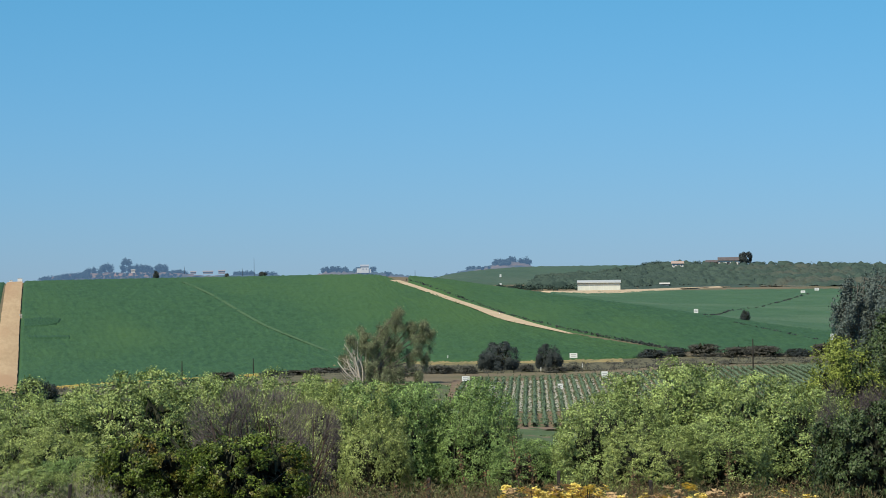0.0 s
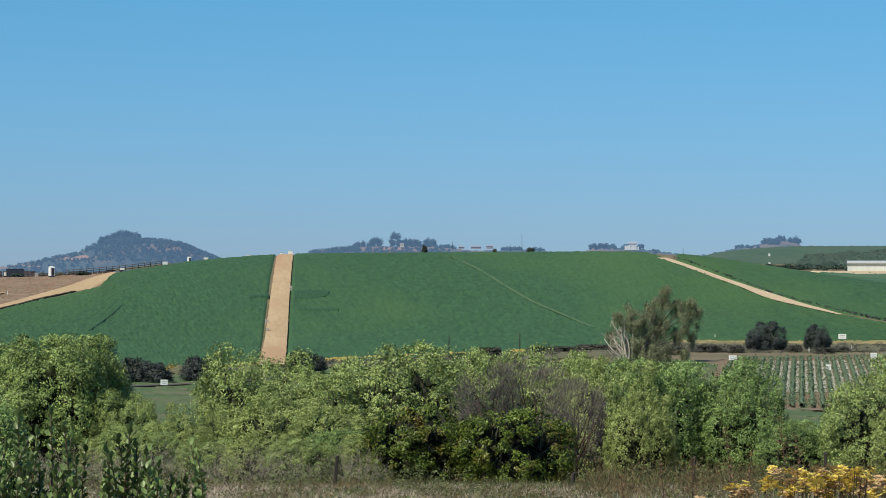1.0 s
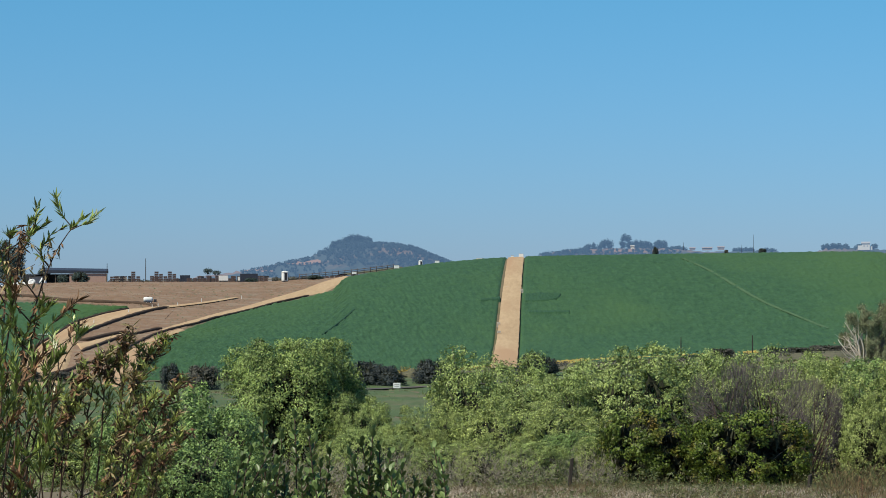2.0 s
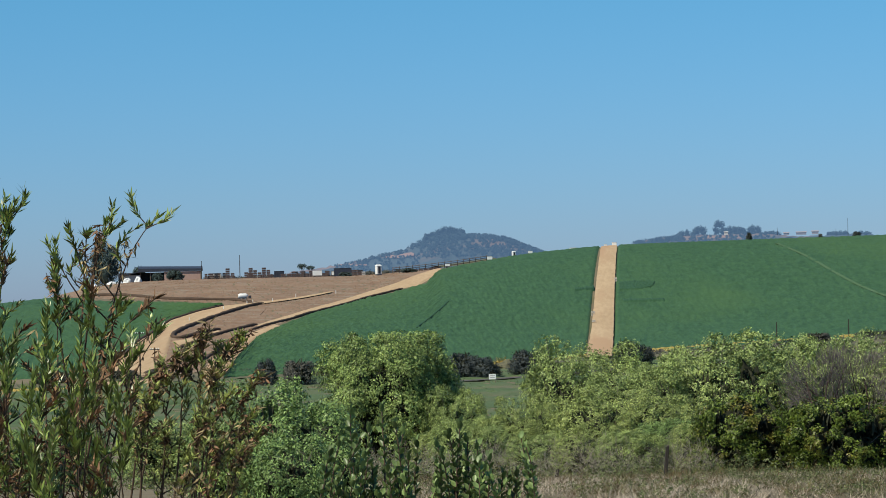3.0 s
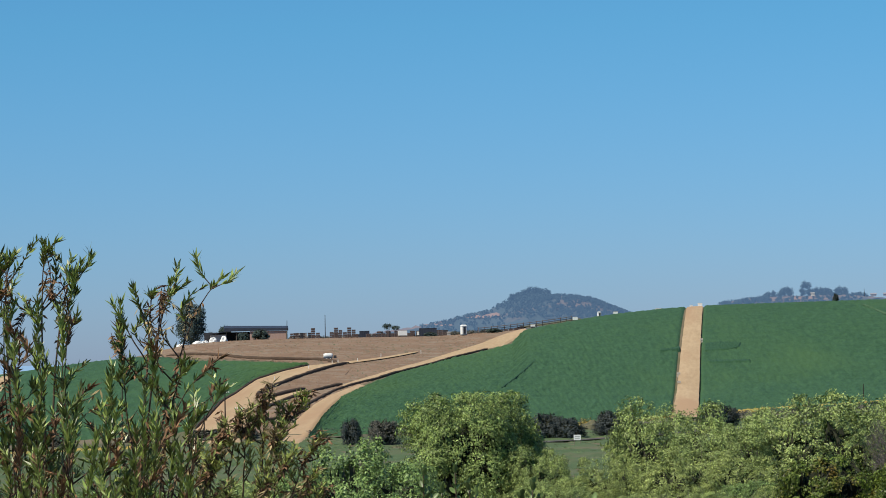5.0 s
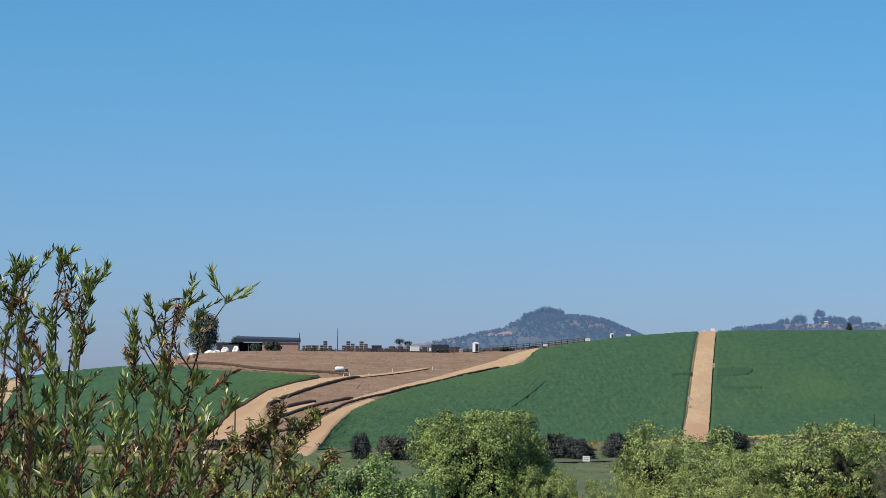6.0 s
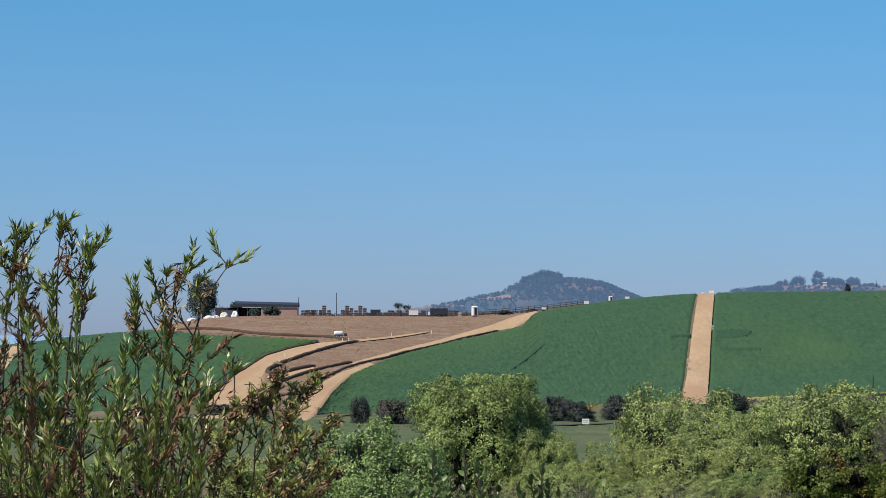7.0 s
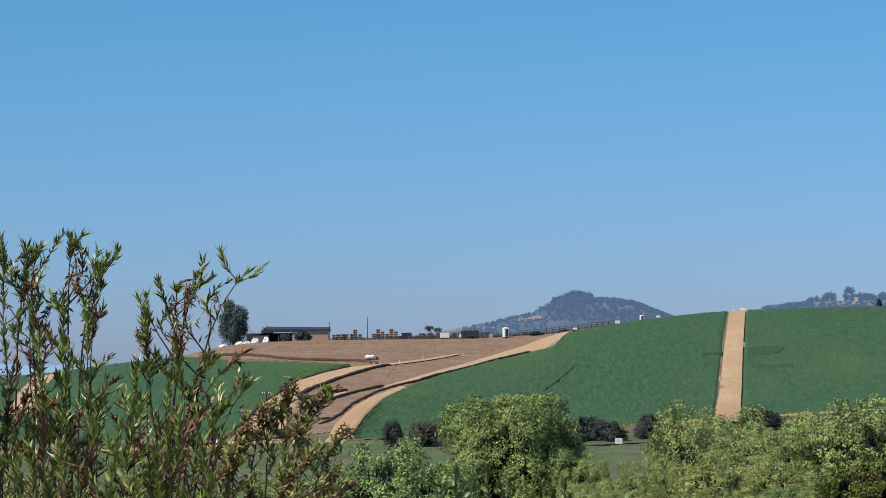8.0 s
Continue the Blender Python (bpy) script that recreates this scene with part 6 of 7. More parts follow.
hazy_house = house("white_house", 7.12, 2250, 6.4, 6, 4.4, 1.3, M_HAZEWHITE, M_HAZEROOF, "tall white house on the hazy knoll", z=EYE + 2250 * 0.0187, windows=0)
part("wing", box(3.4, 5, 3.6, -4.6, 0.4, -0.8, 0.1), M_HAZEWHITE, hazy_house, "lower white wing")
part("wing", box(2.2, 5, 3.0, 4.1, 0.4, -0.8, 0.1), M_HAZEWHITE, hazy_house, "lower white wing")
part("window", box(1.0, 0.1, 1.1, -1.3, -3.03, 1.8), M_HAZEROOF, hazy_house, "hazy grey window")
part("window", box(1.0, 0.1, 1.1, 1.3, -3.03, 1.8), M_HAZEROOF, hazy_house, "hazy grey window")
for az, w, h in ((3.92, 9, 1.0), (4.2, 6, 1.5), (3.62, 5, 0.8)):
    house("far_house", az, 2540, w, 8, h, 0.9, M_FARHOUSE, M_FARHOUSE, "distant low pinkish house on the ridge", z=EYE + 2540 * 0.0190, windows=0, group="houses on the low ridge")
house("far_house", 2.4, 2540, 3.2, 4, 1.6, 0.5, M_PALE, M_PALE, "distant white house among trees", z=EYE + 2540 * 0.0196, windows=2, group="houses on the low ridge")
for az, d, e, h in ((4.86, 2500, 0.0185, 14), (4.62, 2500, 0.0185, 5), (8.15, 2250, 0.0172, 4.5), (3.44, 2500, 0.0195, 5)):
    x, y = bearing(az, d)
    m = thing("radio_mast", x, y, "thin grey radio mast on the skyline", "mast", "radio masts", z=EYE + d * e)
    part("shaft", tube([(0, 0, -2), (0, 0, h / 2), (0, 0, h)], (0.22, 0.16, 0.1), 5), M_DARK, m)
thicket("yard_skyline", [(-8.3, 985), (-7, 985), (-5, 985), (-4.2, 990)], [(-8.3, 1010), (-7, 1010), (-5, 1010), (-4.2, 1010)], 170, M_SCRUB, "dark shrubs behind the farmyard", "shrubs", 95, 0.5, 0.35, (0.8, 2.0), (0.8, 1.8), 40)


# ---- foreground: tall reedy shrubs, sumac shoots, yellow flowers ----
M_REED = mat("narrow_green_leaves", (0.010, 0.026, 0.006), (0.37, 0.47, 0.11), 6, 30, 0.38, island=0.7, translucent=0.1, spec=0.55)
M_YREED = mat("yellowing_narrow_leaves", (0.04, 0.06, 0.014), (0.52, 0.58, 0.16), 6, 30, 0.42, island=0.65, translucent=0.2, spec=0.45)
M_DRY = mat("dry_brown_leaves", (0.022, 0.013, 0.010), (0.36, 0.20, 0.10), 8, 40, 0.75, island=0.6, translucent=0.08)
M_STRAW = mat("straw_leaves", (0.16, 0.12, 0.05), (0.46, 0.37, 0.19), 8, 40, 0.7, island=0.5, translucent=0.1)
M_LEATHER = mat("leathery_leaves", (0.022, 0.048, 0.012), (0.25, 0.34, 0.11), 8, 40, 0.42, spec=0.4, translucent=0.06, each=0.5)
M_PETAL = mat("yellow_petals", (0.66, 0.47, 0.06), (0.90, 0.76, 0.24), 20, 90, 0.6, island=0.3, translucent=0.2)
M_TAN = mat("faded_petals", (0.40, 0.26, 0.12), (0.64, 0.46, 0.25), 20, 90, 0.7, island=0.3, translucent=0.2)


def lances(rng, at, d, length, width, curve=0.12):
    """Narrow four-cornered leaves at points, pointing along d."""
    n = len(at)
    d = unit(d)
    f = unit(np.cross(np.cross(d, [0, 0, 1.0]), d) + rng.normal(0, 0.45, (n, 3)))
    s = unit(np.cross(d, f))
    L = (length * rng.uniform(0.6, 1.2, n))[:, None]
    w = (width * rng.uniform(0.75, 1.2, n))[:, None]
    bend = f * L * curve * rng.uniform(-1.2, 0.6, (n, 1))
    v = np.stack([at, at + d * L * 0.42 + s * w * 0.5 + bend * 0.3, at + d * L + bend, at + d * L * 0.42 - s * w * 0.5 + bend * 0.3], 1)
    return v.reshape(-1, 3), np.arange(4 * n).reshape(-1, 4)


def stem_path(rng, foot, tip, bend, n=16):
    u = np.linspace(0, 1, n)[:, None]
    p = foot * (1 - u) + tip * u
    side = rng.normal(0, bend, 3) * [1, 1, 0.2]
    return p + np.sin(u * np.pi) * side + rng.normal(0, 0.006, (n, 3)) * u


def on_path(P, u):
    k = np.clip(u * (len(P) - 1), 0, len(P) - 1.001)
    i = k.astype(int)
    f = (k - i)[:, None]
    return P[i] * (1 - f) + P[i + 1] * f, unit(P[i + 1] - P[i])


def tuft(rng, P, u0, u1, n, length, width, open_, sense=1.0):
    u = np.sort(rng.uniform(u0, u1, n))
    at, t = on_path(P, u)
    a = np.arange(n) * 2.4 + rng.uniform(0, 6)
    ring = np.stack([np.cos(a), np.sin(a), np.zeros(n)], 1)
    return lances(rng, at, t * sense + ring * (open_ * rng.uniform(0.5, 1.3, n))[:, None], length, width)


ONE_LANCE = None


def reed_shrub(label, az, d, tips, seed, dry, low=1.9, low_shoots=16, leaf_mat=None):
    """A tall shrub of wand-like stems with narrow leaves. tips: bearing, height in thousandths of the distance, distance, then for an
    arching stem how far it bows; a thin stem carries few leaves."""
    global ONE_LANCE
    rng = np.random.default_rng(seed)
    x0, y0 = bearing(az, d)
    z0 = ground_z(x0, y0)
    top = thing("reedy_shrub", x0, y0, label, "shrub", "reedy shrubs by the path")
    if ONE_LANCE is None:
        ONE_LANCE = mesh_of("leaf", *lances(np.random.default_rng(5), np.zeros((1, 3)), np.array([[0, 0, 1.0]]), 0.05, 0.0075))
        ONE_LANCE.materials.append(M_REED)
    for a, e, dd, *bow in tips:
        x, y = bearing(a - (0.2 if bow else 0), dd)
        tip = np.array([x - x0, y - y0, EYE + (e - 9) / 1000 * dd - z0])
        foot = np.array([tip[0] * 0.72 - (bow[0] * 0.9 if bow else 0), tip[1] * 0.6 + rng.normal(0, 0.15), -0.1])
        P = stem_path(rng, foot, tip, 0.05, 22)
        if bow:
            u = np.linspace(0, 1, 22)[:, None]
            ctrl = tip - [bow[0], 0, bow[0] * 0.55]
            P = foot * (1 - u) ** 2 + ctrl * 2 * u * (1 - u) + tip * u * u
        wob = np.cumsum(np.cumsum(rng.normal(0, 1, (22, 3)), 0), 0) * [0.0022, 0.002, 0.0]
        P = P + (wob - wob[-1] * np.linspace(0, 1, 22)[:, None]) * np.linspace(0.3, 1, 22)[:, None]
        length = np.linalg.norm(tip - foot)
        st = part("stem", tube(P, np.linspace(0.0085, 0.0014, len(P)), 5), M_TWIG, top, smooth=True)
        k = 1 / length
        sparse = bool(bow)
        head = rng.uniform(0.18, 0.34)
        withered, brown, straw = [], [], []
        green = [tuft(rng, P, 1 - head * k, 1.0, 22 if sparse else 74, 0.050, 0.0098, 0.6)]
        if rng.uniform() < dry - 0.75:
            withered, green = green, withered
        # steep side shoots below the head
        for i in range(2 if sparse else int(rng.integers(3, 6))):
            q, t = on_path(P, np.array([1 - (0.08 + 0.3 * rng.uniform()) * k]))
            reach = rng.uniform(0.07, 0.17)
            S = stem_path(rng, q[0], q[0] + unit(t[0] + rng.normal(0, 1, 3) * [0.5, 0.5, 0.1]) * reach, 0.014, 5)
            part("shoot", tube(S, np.linspace(0.0025, 0.001, 5), 4), M_TWIG, st, smooth=True)
            (green if rng.uniform() > dry - 0.5 else withered).append(tuft(rng, S, 0.25, 1.0, int(110 * reach) + 16, 0.048, 0.0095, 0.6))
        # the older growth further down
        shoots, deep = (low_shoots // 3, 0.9) if sparse else (low_shoots, low)
        for i in range(shoots):
            below = head + 0.22 + (deep - head - 0.16) * (i + rng.uniform()) / shoots
            q, t = on_path(P, np.array([max(0.06, 1 - below * k)]))
            reach = rng.uniform(0.10, 0.22) + 0.10 * min(below, 1.2)
            S = stem_path(rng, q[0], q[0] + unit(rng.normal(0, 1, 3) * [0.45, 0.45, 0.15] + [0, 0, 0.9]) * reach, 0.03, 7)
            part("shoot", tube(S, np.linspace(0.0035, 0.0012, 7), 4), M_TWIG, st, smooth=True)
            pick = rng.uniform()
            if pick < dry * (0.22 + 0.3 * below):
                brown.append(tuft(rng, S, 0.15, 1.0, 36, 0.036, 0.011, 1.1, rng.choice([-0.6, 0.6])))
            elif pick < dry * (0.3 + 0.5 * below):
                straw.append(tuft(rng, S, 0.1, 1.0, 22, 0.046, 0.0085, 0.8, rng.choice([-0.8, 0.8])))
            else:
                green.append(tuft(rng, S, max(0.1, 1 - 0.2 / reach), 1.0, 36, 0.048, 0.0100, 0.65))
        brown.append(tuft(rng, P, max(0.05, 1 - deep * k), 1 - (head + 0.1) * k, int((24 if sparse else 60) * dry), 0.036, 0.010, 1.0, -0.7))
        straw.append(tuft(rng, P, max(0.05, 1 - deep * k), 1 - (head + 0.1) * k, int((18 if sparse else 40) * dry), 0.048, 0.0080, 0.7, -0.9))
        if green:
            part("foliage", mesh_join(green), leaf_mat or M_REED, st)
        part("dry_foliage", mesh_join(brown + withered), M_DRY, st, "brown withered leaves")
        part("straw_foliage", mesh_join(straw), M_STRAW, st, "pale straw leaves")
        for i in range(8):
            q, t = on_path(P, np.array([1 - rng.uniform(0, 0.14) * k]))
            ob = part("leaf", ONE_LANCE, None, st)
            ang = i * 2.4
            dr = Vector(t[0]) + Vector((math.cos(ang), math.sin(ang), 0)) * 0.6
            ob.matrix_basis = Matrix.Translation(q[0]) @ dr.to_track_quat("Z", "Y").to_matrix().to_4x4()
    return top


reed_shrub("tall reedy shrub with narrow green and withered brown leaves", -12.0, 11.2,
           [(-8.97, 40, 11.0, 0.40), (-10.44, 33, 11.0, 0.06), (-9.98, 35, 10.9, 0.14), (-11.3, 32, 11.1), (-11.34, 22, 11.0), (-11.93, 43, 11.2, 0.1), (-12.27, 42, 11.2), (-12.61, 47, 11.3, 0.03), (-12.51, 30, 10.9), (-12.9, 32, 11.0),
            (-13.3, 46, 11.2, 0.04), (-13.73, 49, 11.2), (-13.43, 44, 11.2, 0.12), (-14.18, 55, 11.2), (-10.66, 17, 10.8)], 101, 0.62)
reed_shrub("dense reedy shrub with narrow leaves and bare stems", -12.6, 10.6,
           [(-13.6, 29, 10.7), (-13.37, 20, 10.5), (-14.7, 45, 10.8), (-15.2, 50, 10.8), (-14.8, 18, 10.5), (-8.95, 0, 10.7, 0.3), (-9.42, 5, 10.8, 0.22), (-9.65, 9, 10.8, 0.15), (-9.4, -8, 10.6, 0.25),
            (-12.8, 8, 10.5), (-13.9, 9, 10.6), (-12.4, -3, 10.3), (-11.3, -5, 10.3), (-10.6, -10, 10.2), (-13.3, -4, 10.3), (-14.3, -8, 10.2), (-11.8, -16, 10.1), (-10.1, -20, 10.1), (-13.0, -20, 10.1), (-12.1, 2, 10.7),
            (-11.0, -24, 10.0), (-12.6, -30, 10.0), (-13.8, -26, 10.0), (-14.9, -6, 10.4), (-9.9, -32, 10.0), (-10.8, 0, 10.6), (-11.5, 4, 10.9), (-14.4, -32, 10.0), (-13.2, -36, 10.0), (-12.0, -36, 10.0), (-11.4, -34, 10.0), (-10.5, -36, 10.0), (-14.0, -2, 10.6), (-13.0, 2, 10.6), (-12.3, -12, 10.4), (-11.0, -12, 10.4), (-10.2, -8, 10.5), (-13.6, -14, 10.4), (-14.6, -20, 10.3), (-12.9, -10, 10.3), (-11.6, -8, 10.4)], 102, 0.88, 1.5, 12)
def withered_shrub(az, d, tips, seed):
    """A reedy shrub whose stems lean one way: green tips, withered clumps below them, fresh leafy shoots low down."""
    rng = np.random.default_rng(seed)
    x0, y0 = bearing(az, d)
    z0 = ground_z(x0, y0)
    top = thing("reedy_shrub", x0, y0, "reedy shrub with green tips and withered red-brown leaves", "shrub", "reedy shrubs by the path")
    for a, e, dd, lean, brownness in tips:
        x, y = bearing(a + 0.15, dd)
        tip = np.array([x - x0, y - y0, EYE + (e - 3) / 1000 * dd - z0])
        foot = np.array([tip[0] - lean - 0.12, tip[1] * 0.7, -0.1])
        u = np.linspace(0, 1, 24)[:, None]
        ctrl = np.array([tip[0] - lean * 0.95, tip[1] * 0.85, tip[2] - 0.10 - lean * 0.7])
        P = foot * (1 - u) ** 2 + ctrl * 2 * u * (1 - u) + tip * u * u
        wob = np.cumsum(rng.normal(0, 1, (24, 3)), 0) * [0.005, 0.005, 0.0]
        P = P + (wob - wob[-1] * u) * u
        k = 1 / np.linalg.norm(np.diff(P, axis=0), axis=1).sum()
        st = part("stem", tube(P, np.linspace(0.0075, 0.0014, len(P)), 5), M_TWIG, top, smooth=True)
        green, brown, straw = [tuft(rng, P, 1 - 0.10 * k, 1.0, 30, 0.032, 0.0075, 0.8)], [], []
        brown.append(tuft(rng, P, 1 - (0.13 + 0.22 * brownness) * k, 1 - 0.06 * k, int(12 + 50 * brownness), 0.029, 0.011, 1.1, -0.7))
        straw.append(tuft(rng, P, 1 - 0.7 * k, 1 - 0.2 * k, 12, 0.046, 0.0085, 0.9, -0.6))
        for i in range(16):
            below = 0.04 + 0.6 * (i + rng.uniform()) / 16
            q, t = on_path(P, np.array([1 - below * k]))
            reach = rng.uniform(0.04, 0.08) + 0.07 * below
            S = stem_path(rng, q[0], q[0] + unit(t[0] * 0.8 + rng.normal(0, 1, 3) * [0.42, 0.42, 0.2] + [0.08, 0, 0.35]) * reach, 0.02, 6)
            part("shoot", tube(S, np.linspace(0.003, 0.001, 6), 4), M_TWIG, st, smooth=True)
            pick = rng.uniform()
            if pick < brownness * (0.55 if below < 0.25 else 0.2):
                brown.append(tuft(rng, S, 0.2, 1.0, 16, 0.028, 0.011, 1.1, -0.6))
            elif pick > 0.82:
                straw.append(tuft(rng, S, 0.2, 1.0, 14, 0.046, 0.0085, 0.9, rng.choice([-0.8, 0.8])))
            else:
                green.append(tuft(rng, S, 0.2, 1.0, 20, 0.032, 0.0075, 0.8))
        part("foliage", mesh_join(green), M_YREED, st)
        part("dry_foliage", mesh_join(brown), M_DRY, st, "brown withered leaves")
        part("straw_foliage", mesh_join(straw), M_STRAW, st, "pale straw leaves")
    return top


# bearing, height, distance, lean, share of withered leaves
withered_shrub(-8.5, 10.5, [(-7.65, -8.6, 10.5, 0.28, 0.3), (-7.31, -23.5, 10.4, 0.30, 0.9), (-7.35, -43, 10.3, 0.25, 0.9), (-7.96, -13, 10.5, 0.15, 0.2), (-8.46, -9, 10.5, 0.05, 1.0), (-9.02, -15.5, 10.5, 0.08, 0.4),
               (-9.36, -20, 10.4, 0.15, 1.0), (-9.5, -28, 10.4, 0.08, 1.0), (-8.8, -17, 10.5, 0.06, 0.5), (-9.64, -33, 10.3, 0.05, 0.3), (-8.23, -22, 10.4, 0.12, 0.3), (-8.03, -31, 10.3, 0.16, 0.4),
               (-7.46, -37, 10.3, 0.2, 0.3), (-9.3, -43, 10.2, 0.03, 0.3), (-8.6, -40, 10.2, 0.06, 0.8), (-7.75, -50, 10.1, 0.12, 0.3), (-8.9, -55, 10.0, 0.05, 0.3), (-8.2, -48, 10.1, 0.1, 0.5)], 103)


def sumac_shoots():
    rng = np.random.default_rng(111)
    az, d = -3.9, 20.0
    x0, y0 = bearing(az, d)
    z0 = ground_z(x0, y0)
    top = thing("sumac_bush", x0, y0, "leathery green sumac with upright oval-leaved shoots", "bush")
    kinds = []
    for i in range(4):
        bm = bmesh.new()
        L, w = 0.052 + 0.007 * i, 0.034 + 0.005 * (i % 2)
        rows = []
        for u, k in ((0.0, 0.08), (0.2, 0.7), (0.45, 1.0), (0.7, 0.86), (0.9, 0.45), (1.0, 0.04)):
            cup = 0.25 * w * k
            z = L * u
            yb = 0.12 * L * u * u
            rows.append([bm.verts.new((-w / 2 * k, cup + yb, z)), bm.verts.new((0, yb, z)), bm.verts.new((w / 2 * k, cup + yb, z))])
        for a, b in zip(rows, rows[1:]):
            for j in (0, 1):
                bm.faces.new((a[j], a[j + 1], b[j + 1], b[j]))
        me = bpy.data.meshes.new("leaf")
        for f in bm.faces:
            f.smooth = True
        bm.to_mesh(me)
        bm.free()
        me.materials.append(M_LEATHER)
        kinds.append(me)
    n = 0
    tips = [(-5.38, -39.4), (-4.72, -38.9), (-4.98, -46.5), (-5.61, -50.4), (-5.78, -53.4), (-5.15, -49.5), (-4.46, -44.9), (-4.26, -47.0), (-4.03, -51.6), (-3.13, -45.3), (-3.36, -49.1), (-2.78, -52.8),
            (-2.53, -56.8), (-3.59, -51.7), (-2.99, -50.7), (-1.88, -51.4), (-2.27, -62.9), (-1.79, -60.9), (-2.15, -65)]
    # lower shoots of the two clumps
    for mid, half, count in ((-4.9, 0.85, 46), (-3.1, 0.6, 26), (-2.05, 0.3, 6)):
        tips += [(mid + rng.uniform(-half, half), rng.triangular(-76, -66, -50)) for _ in range(count)]
    for count, (a, e) in enumerate(tips):
        joined = []
        dd = rng.uniform(19.6, 20.5)
        x, y = bearing(a, dd)
        tip = np.array([x - x0, y - y0, EYE + e / 1000 * dd - z0])
        foot = np.array([tip[0] * 0.9 + rng.normal(0, 0.16), tip[1] * 0.6, -0.1])
        P = stem_path(rng, foot, tip, 0.10)
        st = part("shoot", tube(P, np.linspace(0.014, 0.004, len(P)), 5), M_TWIG, top, smooth=True)
        length = np.linalg.norm(tip - foot)
        m = 24
        for i in range(m):
            s = 0.021 * i + rng.uniform(0, 0.012)
            q, t = on_path(P, np.array([max(0.05, 1 - s / length)]))
            ang = i * 2.4 + rng.normal(0, 0.3)
            open_ = 0.5 + 0.09 * min(i, 8)
            dr = (Vector(t[0]) + Vector((math.cos(ang), math.sin(ang), 0)) * open_).normalized()
            place = Matrix.Translation(q[0]) @ dr.to_track_quat("Z", "Y").to_matrix().to_4x4() @ Matrix.Rotation(rng.normal(0, 0.5), 4, "Z")
            n += 1
            if count < 15:
                part("leaf", kinds[n % 4], None, st).matrix_basis = place
            else:
                me = kinds[n % 4]
                joined.append((np.array([place @ v.co for v in me.vertices]), np.array([list(p.vertices) for p in me.polygons])))
        if joined:
            part("foliage", mesh_join(joined), M_LEATHER, st, smooth=True)


sumac_shoots()


def flower_heads():
    """Three shapes of a flat flower cluster, each of many small ray flowers."""
    made = []
    for i in range(3):
        rng = np.random.default_rng(120 + i)
        n = 16
        c = rng.normal(0, 1, (n, 3)) * [0.014, 0.014, 0.006]
        k = np.repeat(np.arange(n), 6)
        a = np.tile(np.arange(6) * np.pi / 3, n) + rng.normal(0, 0.2, n * 6)
        d = np.stack([np.cos(a), np.sin(a), rng.uniform(-0.1, 0.5, n * 6)], 1)
        s = unit(np.cross(d, [0, 0, 1.0])) * 0.0028
        at = c[k]
        v = np.stack([at, at + d * 0.007 + s * 1.5, at + d * 0.013, at + d * 0.007 - s * 1.5], 1).reshape(-1, 3)
        me = mesh_of("flower_head", v, np.arange(len(v)).reshape(-1, 4))
        me.materials.append(M_TAN if i == 2 else M_PETAL)
        made.append(me)
    return made


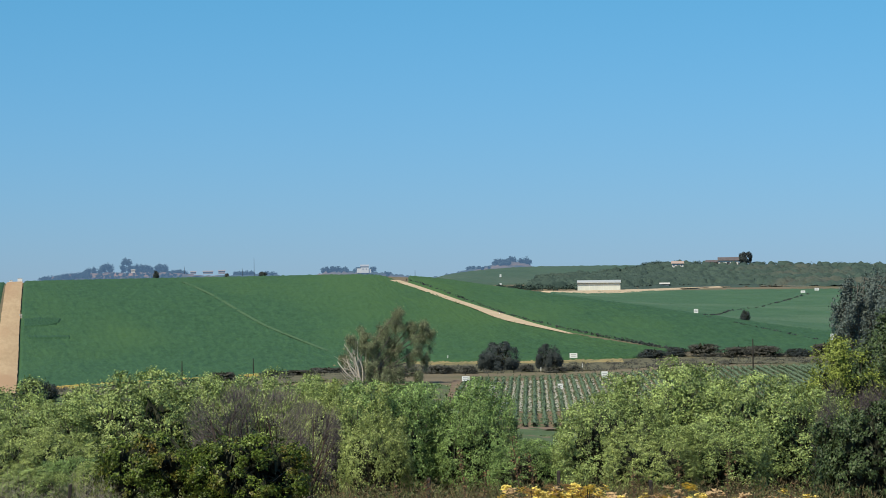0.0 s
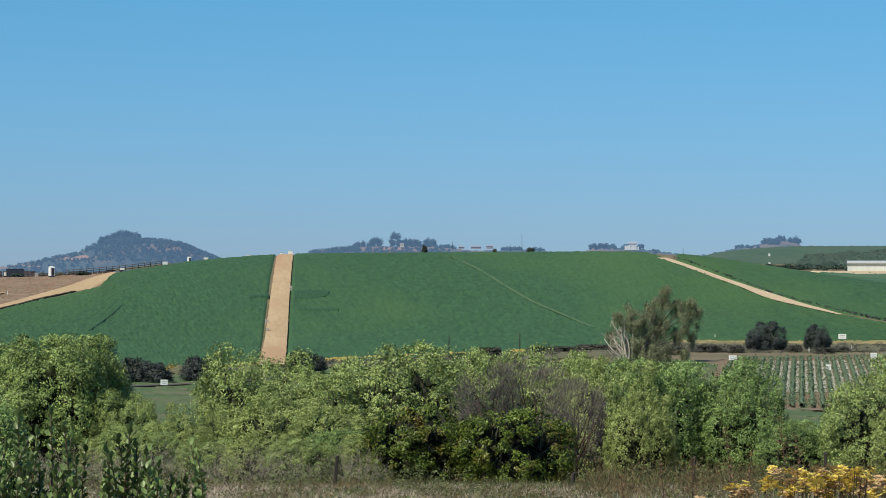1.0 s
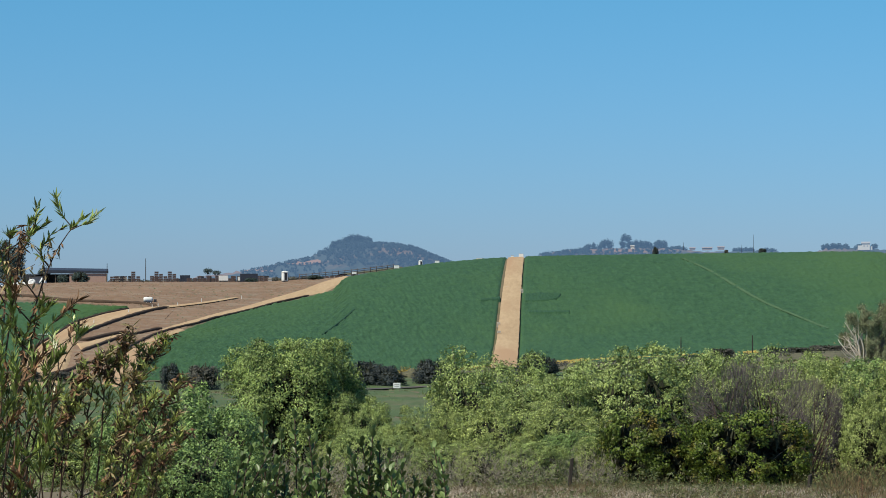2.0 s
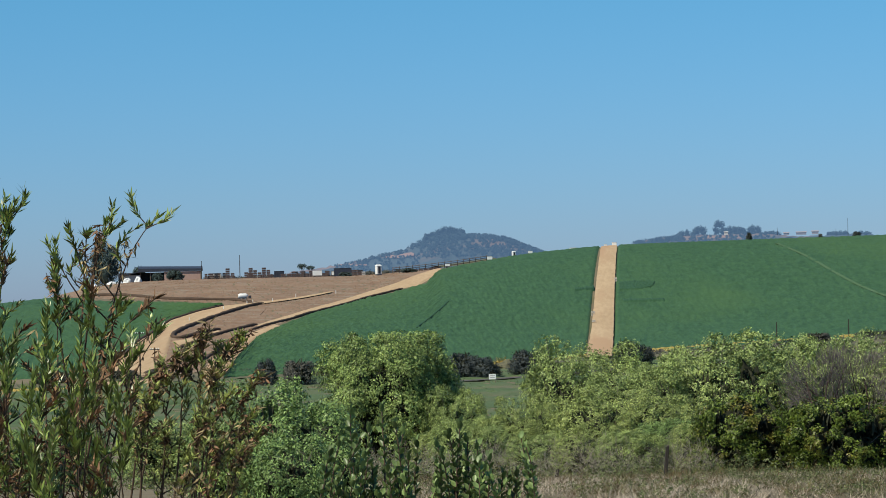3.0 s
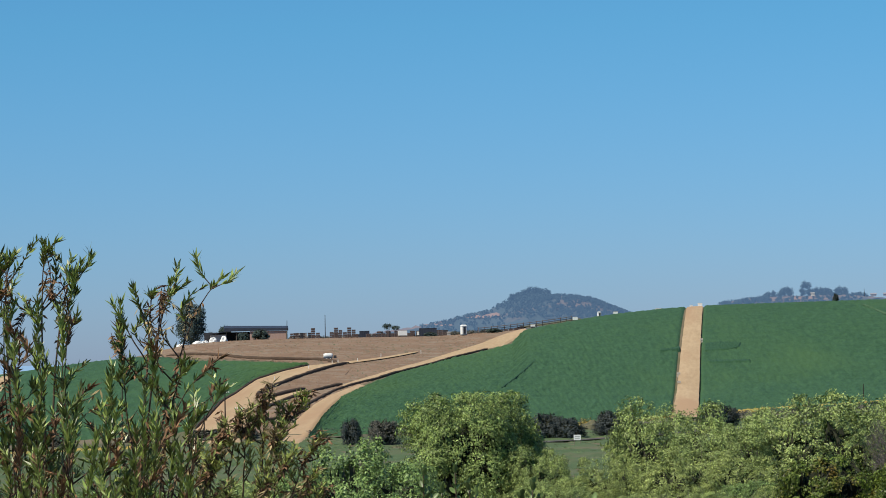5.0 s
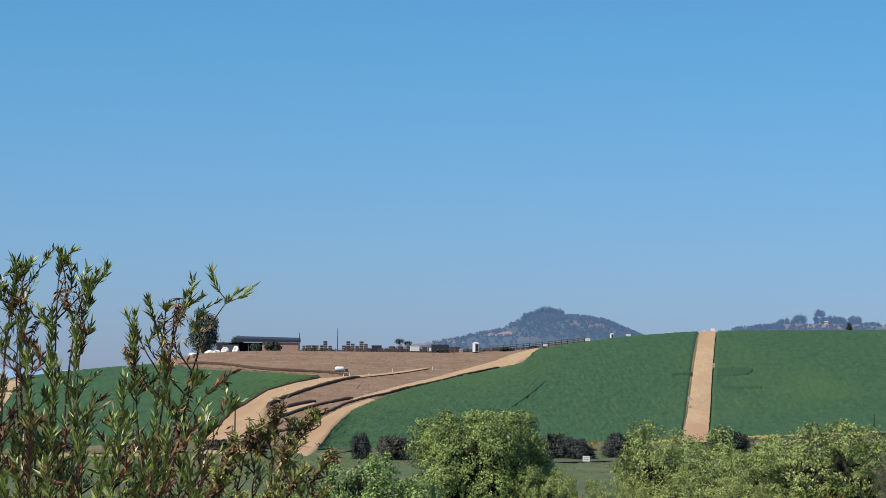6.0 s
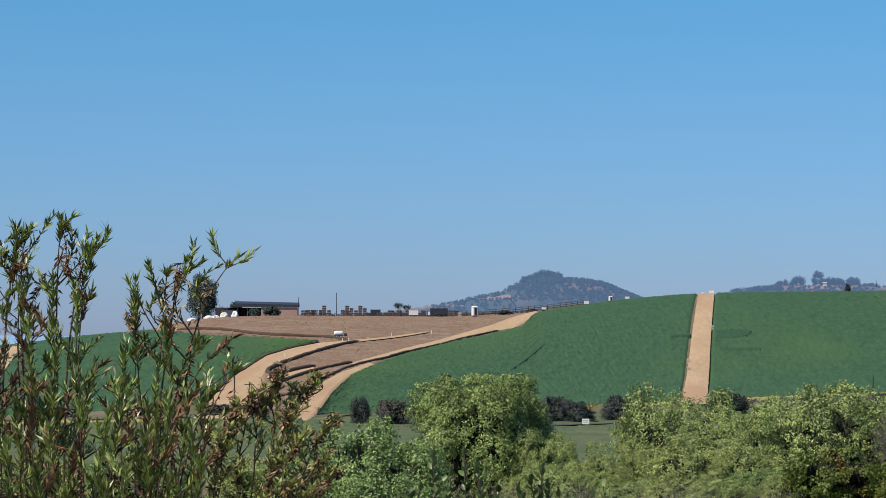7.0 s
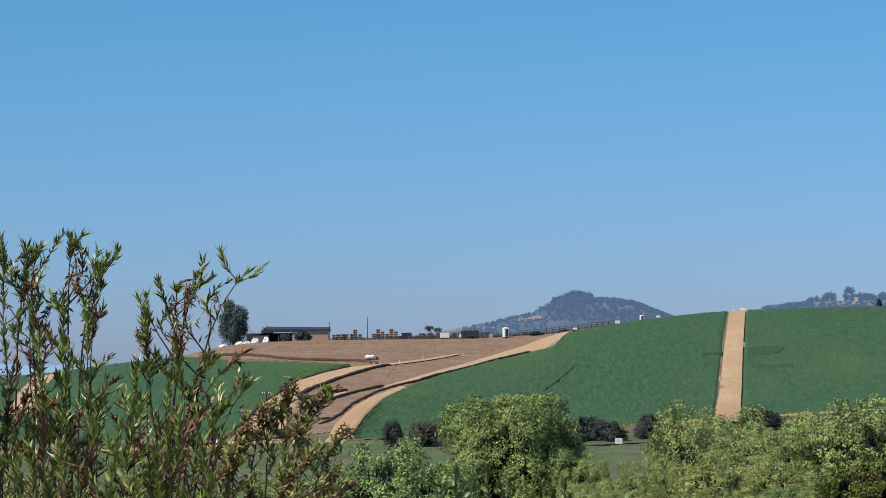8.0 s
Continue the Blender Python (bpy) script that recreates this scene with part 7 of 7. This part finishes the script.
def flowers():
    heads = flower_heads()
    rng = np.random.default_rng(130)
    spots = ((9.38, -63, 6), (9.67, -59.5, 9), (10.07, -62, 7), (10.39, -56.6, 9), (10.65, -60, 9), (10.91, -57, 11), (11.17, -56.5, 11), (11.49, -55.5, 12), (11.34, -59, 12), (11.74, -61, 8), (11.97, -60, 10),
             (12.14, -62, 7), (12.65, -58.5, 8), (12.82, -61.5, 6), (14.03, -56.1, 7), (13.96, -60, 6), (14.69, -62, 4), (14.98, -59, 6), (16.14, -61, 6), (8.65, -68, 5))
    for a, e, n in spots:
        dd = rng.uniform(11.6, 12.6)
        x, y = bearing(a, dd)
        z = ground_z(x, y)
        top = thing("yellow_flower", x, y, "bushy yellow flowers with faded tan heads", "flowers", "yellow flowers in the foreground", turn=rng.uniform(0, 360))
        h = EYE + (e - 2.5) / 1000 * dd - z
        leafy = []
        for i in range(n):
            end = np.array([rng.normal(0, 0.07), rng.normal(0, 0.08), h - abs(rng.normal(0, 0.055))])
            P = stem_path(rng, np.array([rng.normal(0, 0.02), rng.normal(0, 0.02), -0.05]), end, 0.03, 9)
            st = part("stem", tube(P, np.linspace(0.004, 0.0016, 9), 4), M_TWIG if i % 3 else M_OLIVE, top, smooth=True)
            ob = part("flower_head", heads[2 if rng.uniform() < 0.4 else i % 2], None, st)
            ob.matrix_basis = Matrix.Translation(end) @ pose(0, 0, 0, rng.normal(0, 14), rng.normal(0, 14), rng.uniform(0, 360)) @ Matrix.Scale(rng.uniform(0.8, 1.4), 4)
            leafy.append(tuft(rng, P, 0.25, 0.97, 30, 0.032, 0.007, 1.0))
        part("foliage", mesh_join(leafy), M_OLIVE, top)


flowers()


def dry_stalk(az, d, h, seed):
    rng = np.random.default_rng(seed)
    x, y = bearing(az, d)
    top = thing("dry_stalk", x, y, "dead brown seed stalk standing in scrub", "stalk", "dead seed stalks")
    P = stem_path(rng, np.zeros(3), np.array([rng.normal(0, 0.06), 0, h]), 0.04, 9)
    part("stem", tube(P, np.linspace(0.012, 0.004, 9), 5), M_TWIG, top, smooth=True)
    u = rng.uniform(0.55, 1.0, 160)
    at, t = on_path(P, u)
    at = at + rng.normal(0, 0.03, at.shape)
    tagged(part("seed_head", leaves(rng, at, rng.normal(0, 1, at.shape), 0.03, 0.02), M_DRY, top, "dark brown seed head"), kind="stuff")


for i, (az, d, h) in enumerate(((10.2, 34, 2.1), (10.55, 35, 1.9), (9.6, 36, 1.7), (9.1, 40, 2.0), (8.4, 38, 1.6), (7.8, 42, 1.5), (12.6, 36, 1.7), (13.6, 38, 1.8), (14.5, 40, 1.9), (15.6, 36, 1.5), (6.9, 44, 1.2))):
    dry_stalk(az, d, h, 140 + i)
thicket("foreground_scrub", [(6.5, 20), (10, 18), (14, 18), (19, 18)], [(6.5, 44), (10, 46), (14, 46), (19, 46)], 420, M_RUST, "brown and green dry scrub on the near slope", "scrub", 150, 0.09, 0.009, (0.3, 0.95), (0.2, 0.45), 70, up=1.4, twiggy=True)
thicket("foreground_weeds", [(6.5, 26), (10, 26), (14, 26), (19, 26)], [(6.5, 60), (10, 60), (14, 60), (19, 60)], 300, M_OLIVE, "olive green weeds on the near slope", "weeds", 151, 0.08, 0.02, (0.3, 1.0), (0.2, 0.5), 60)
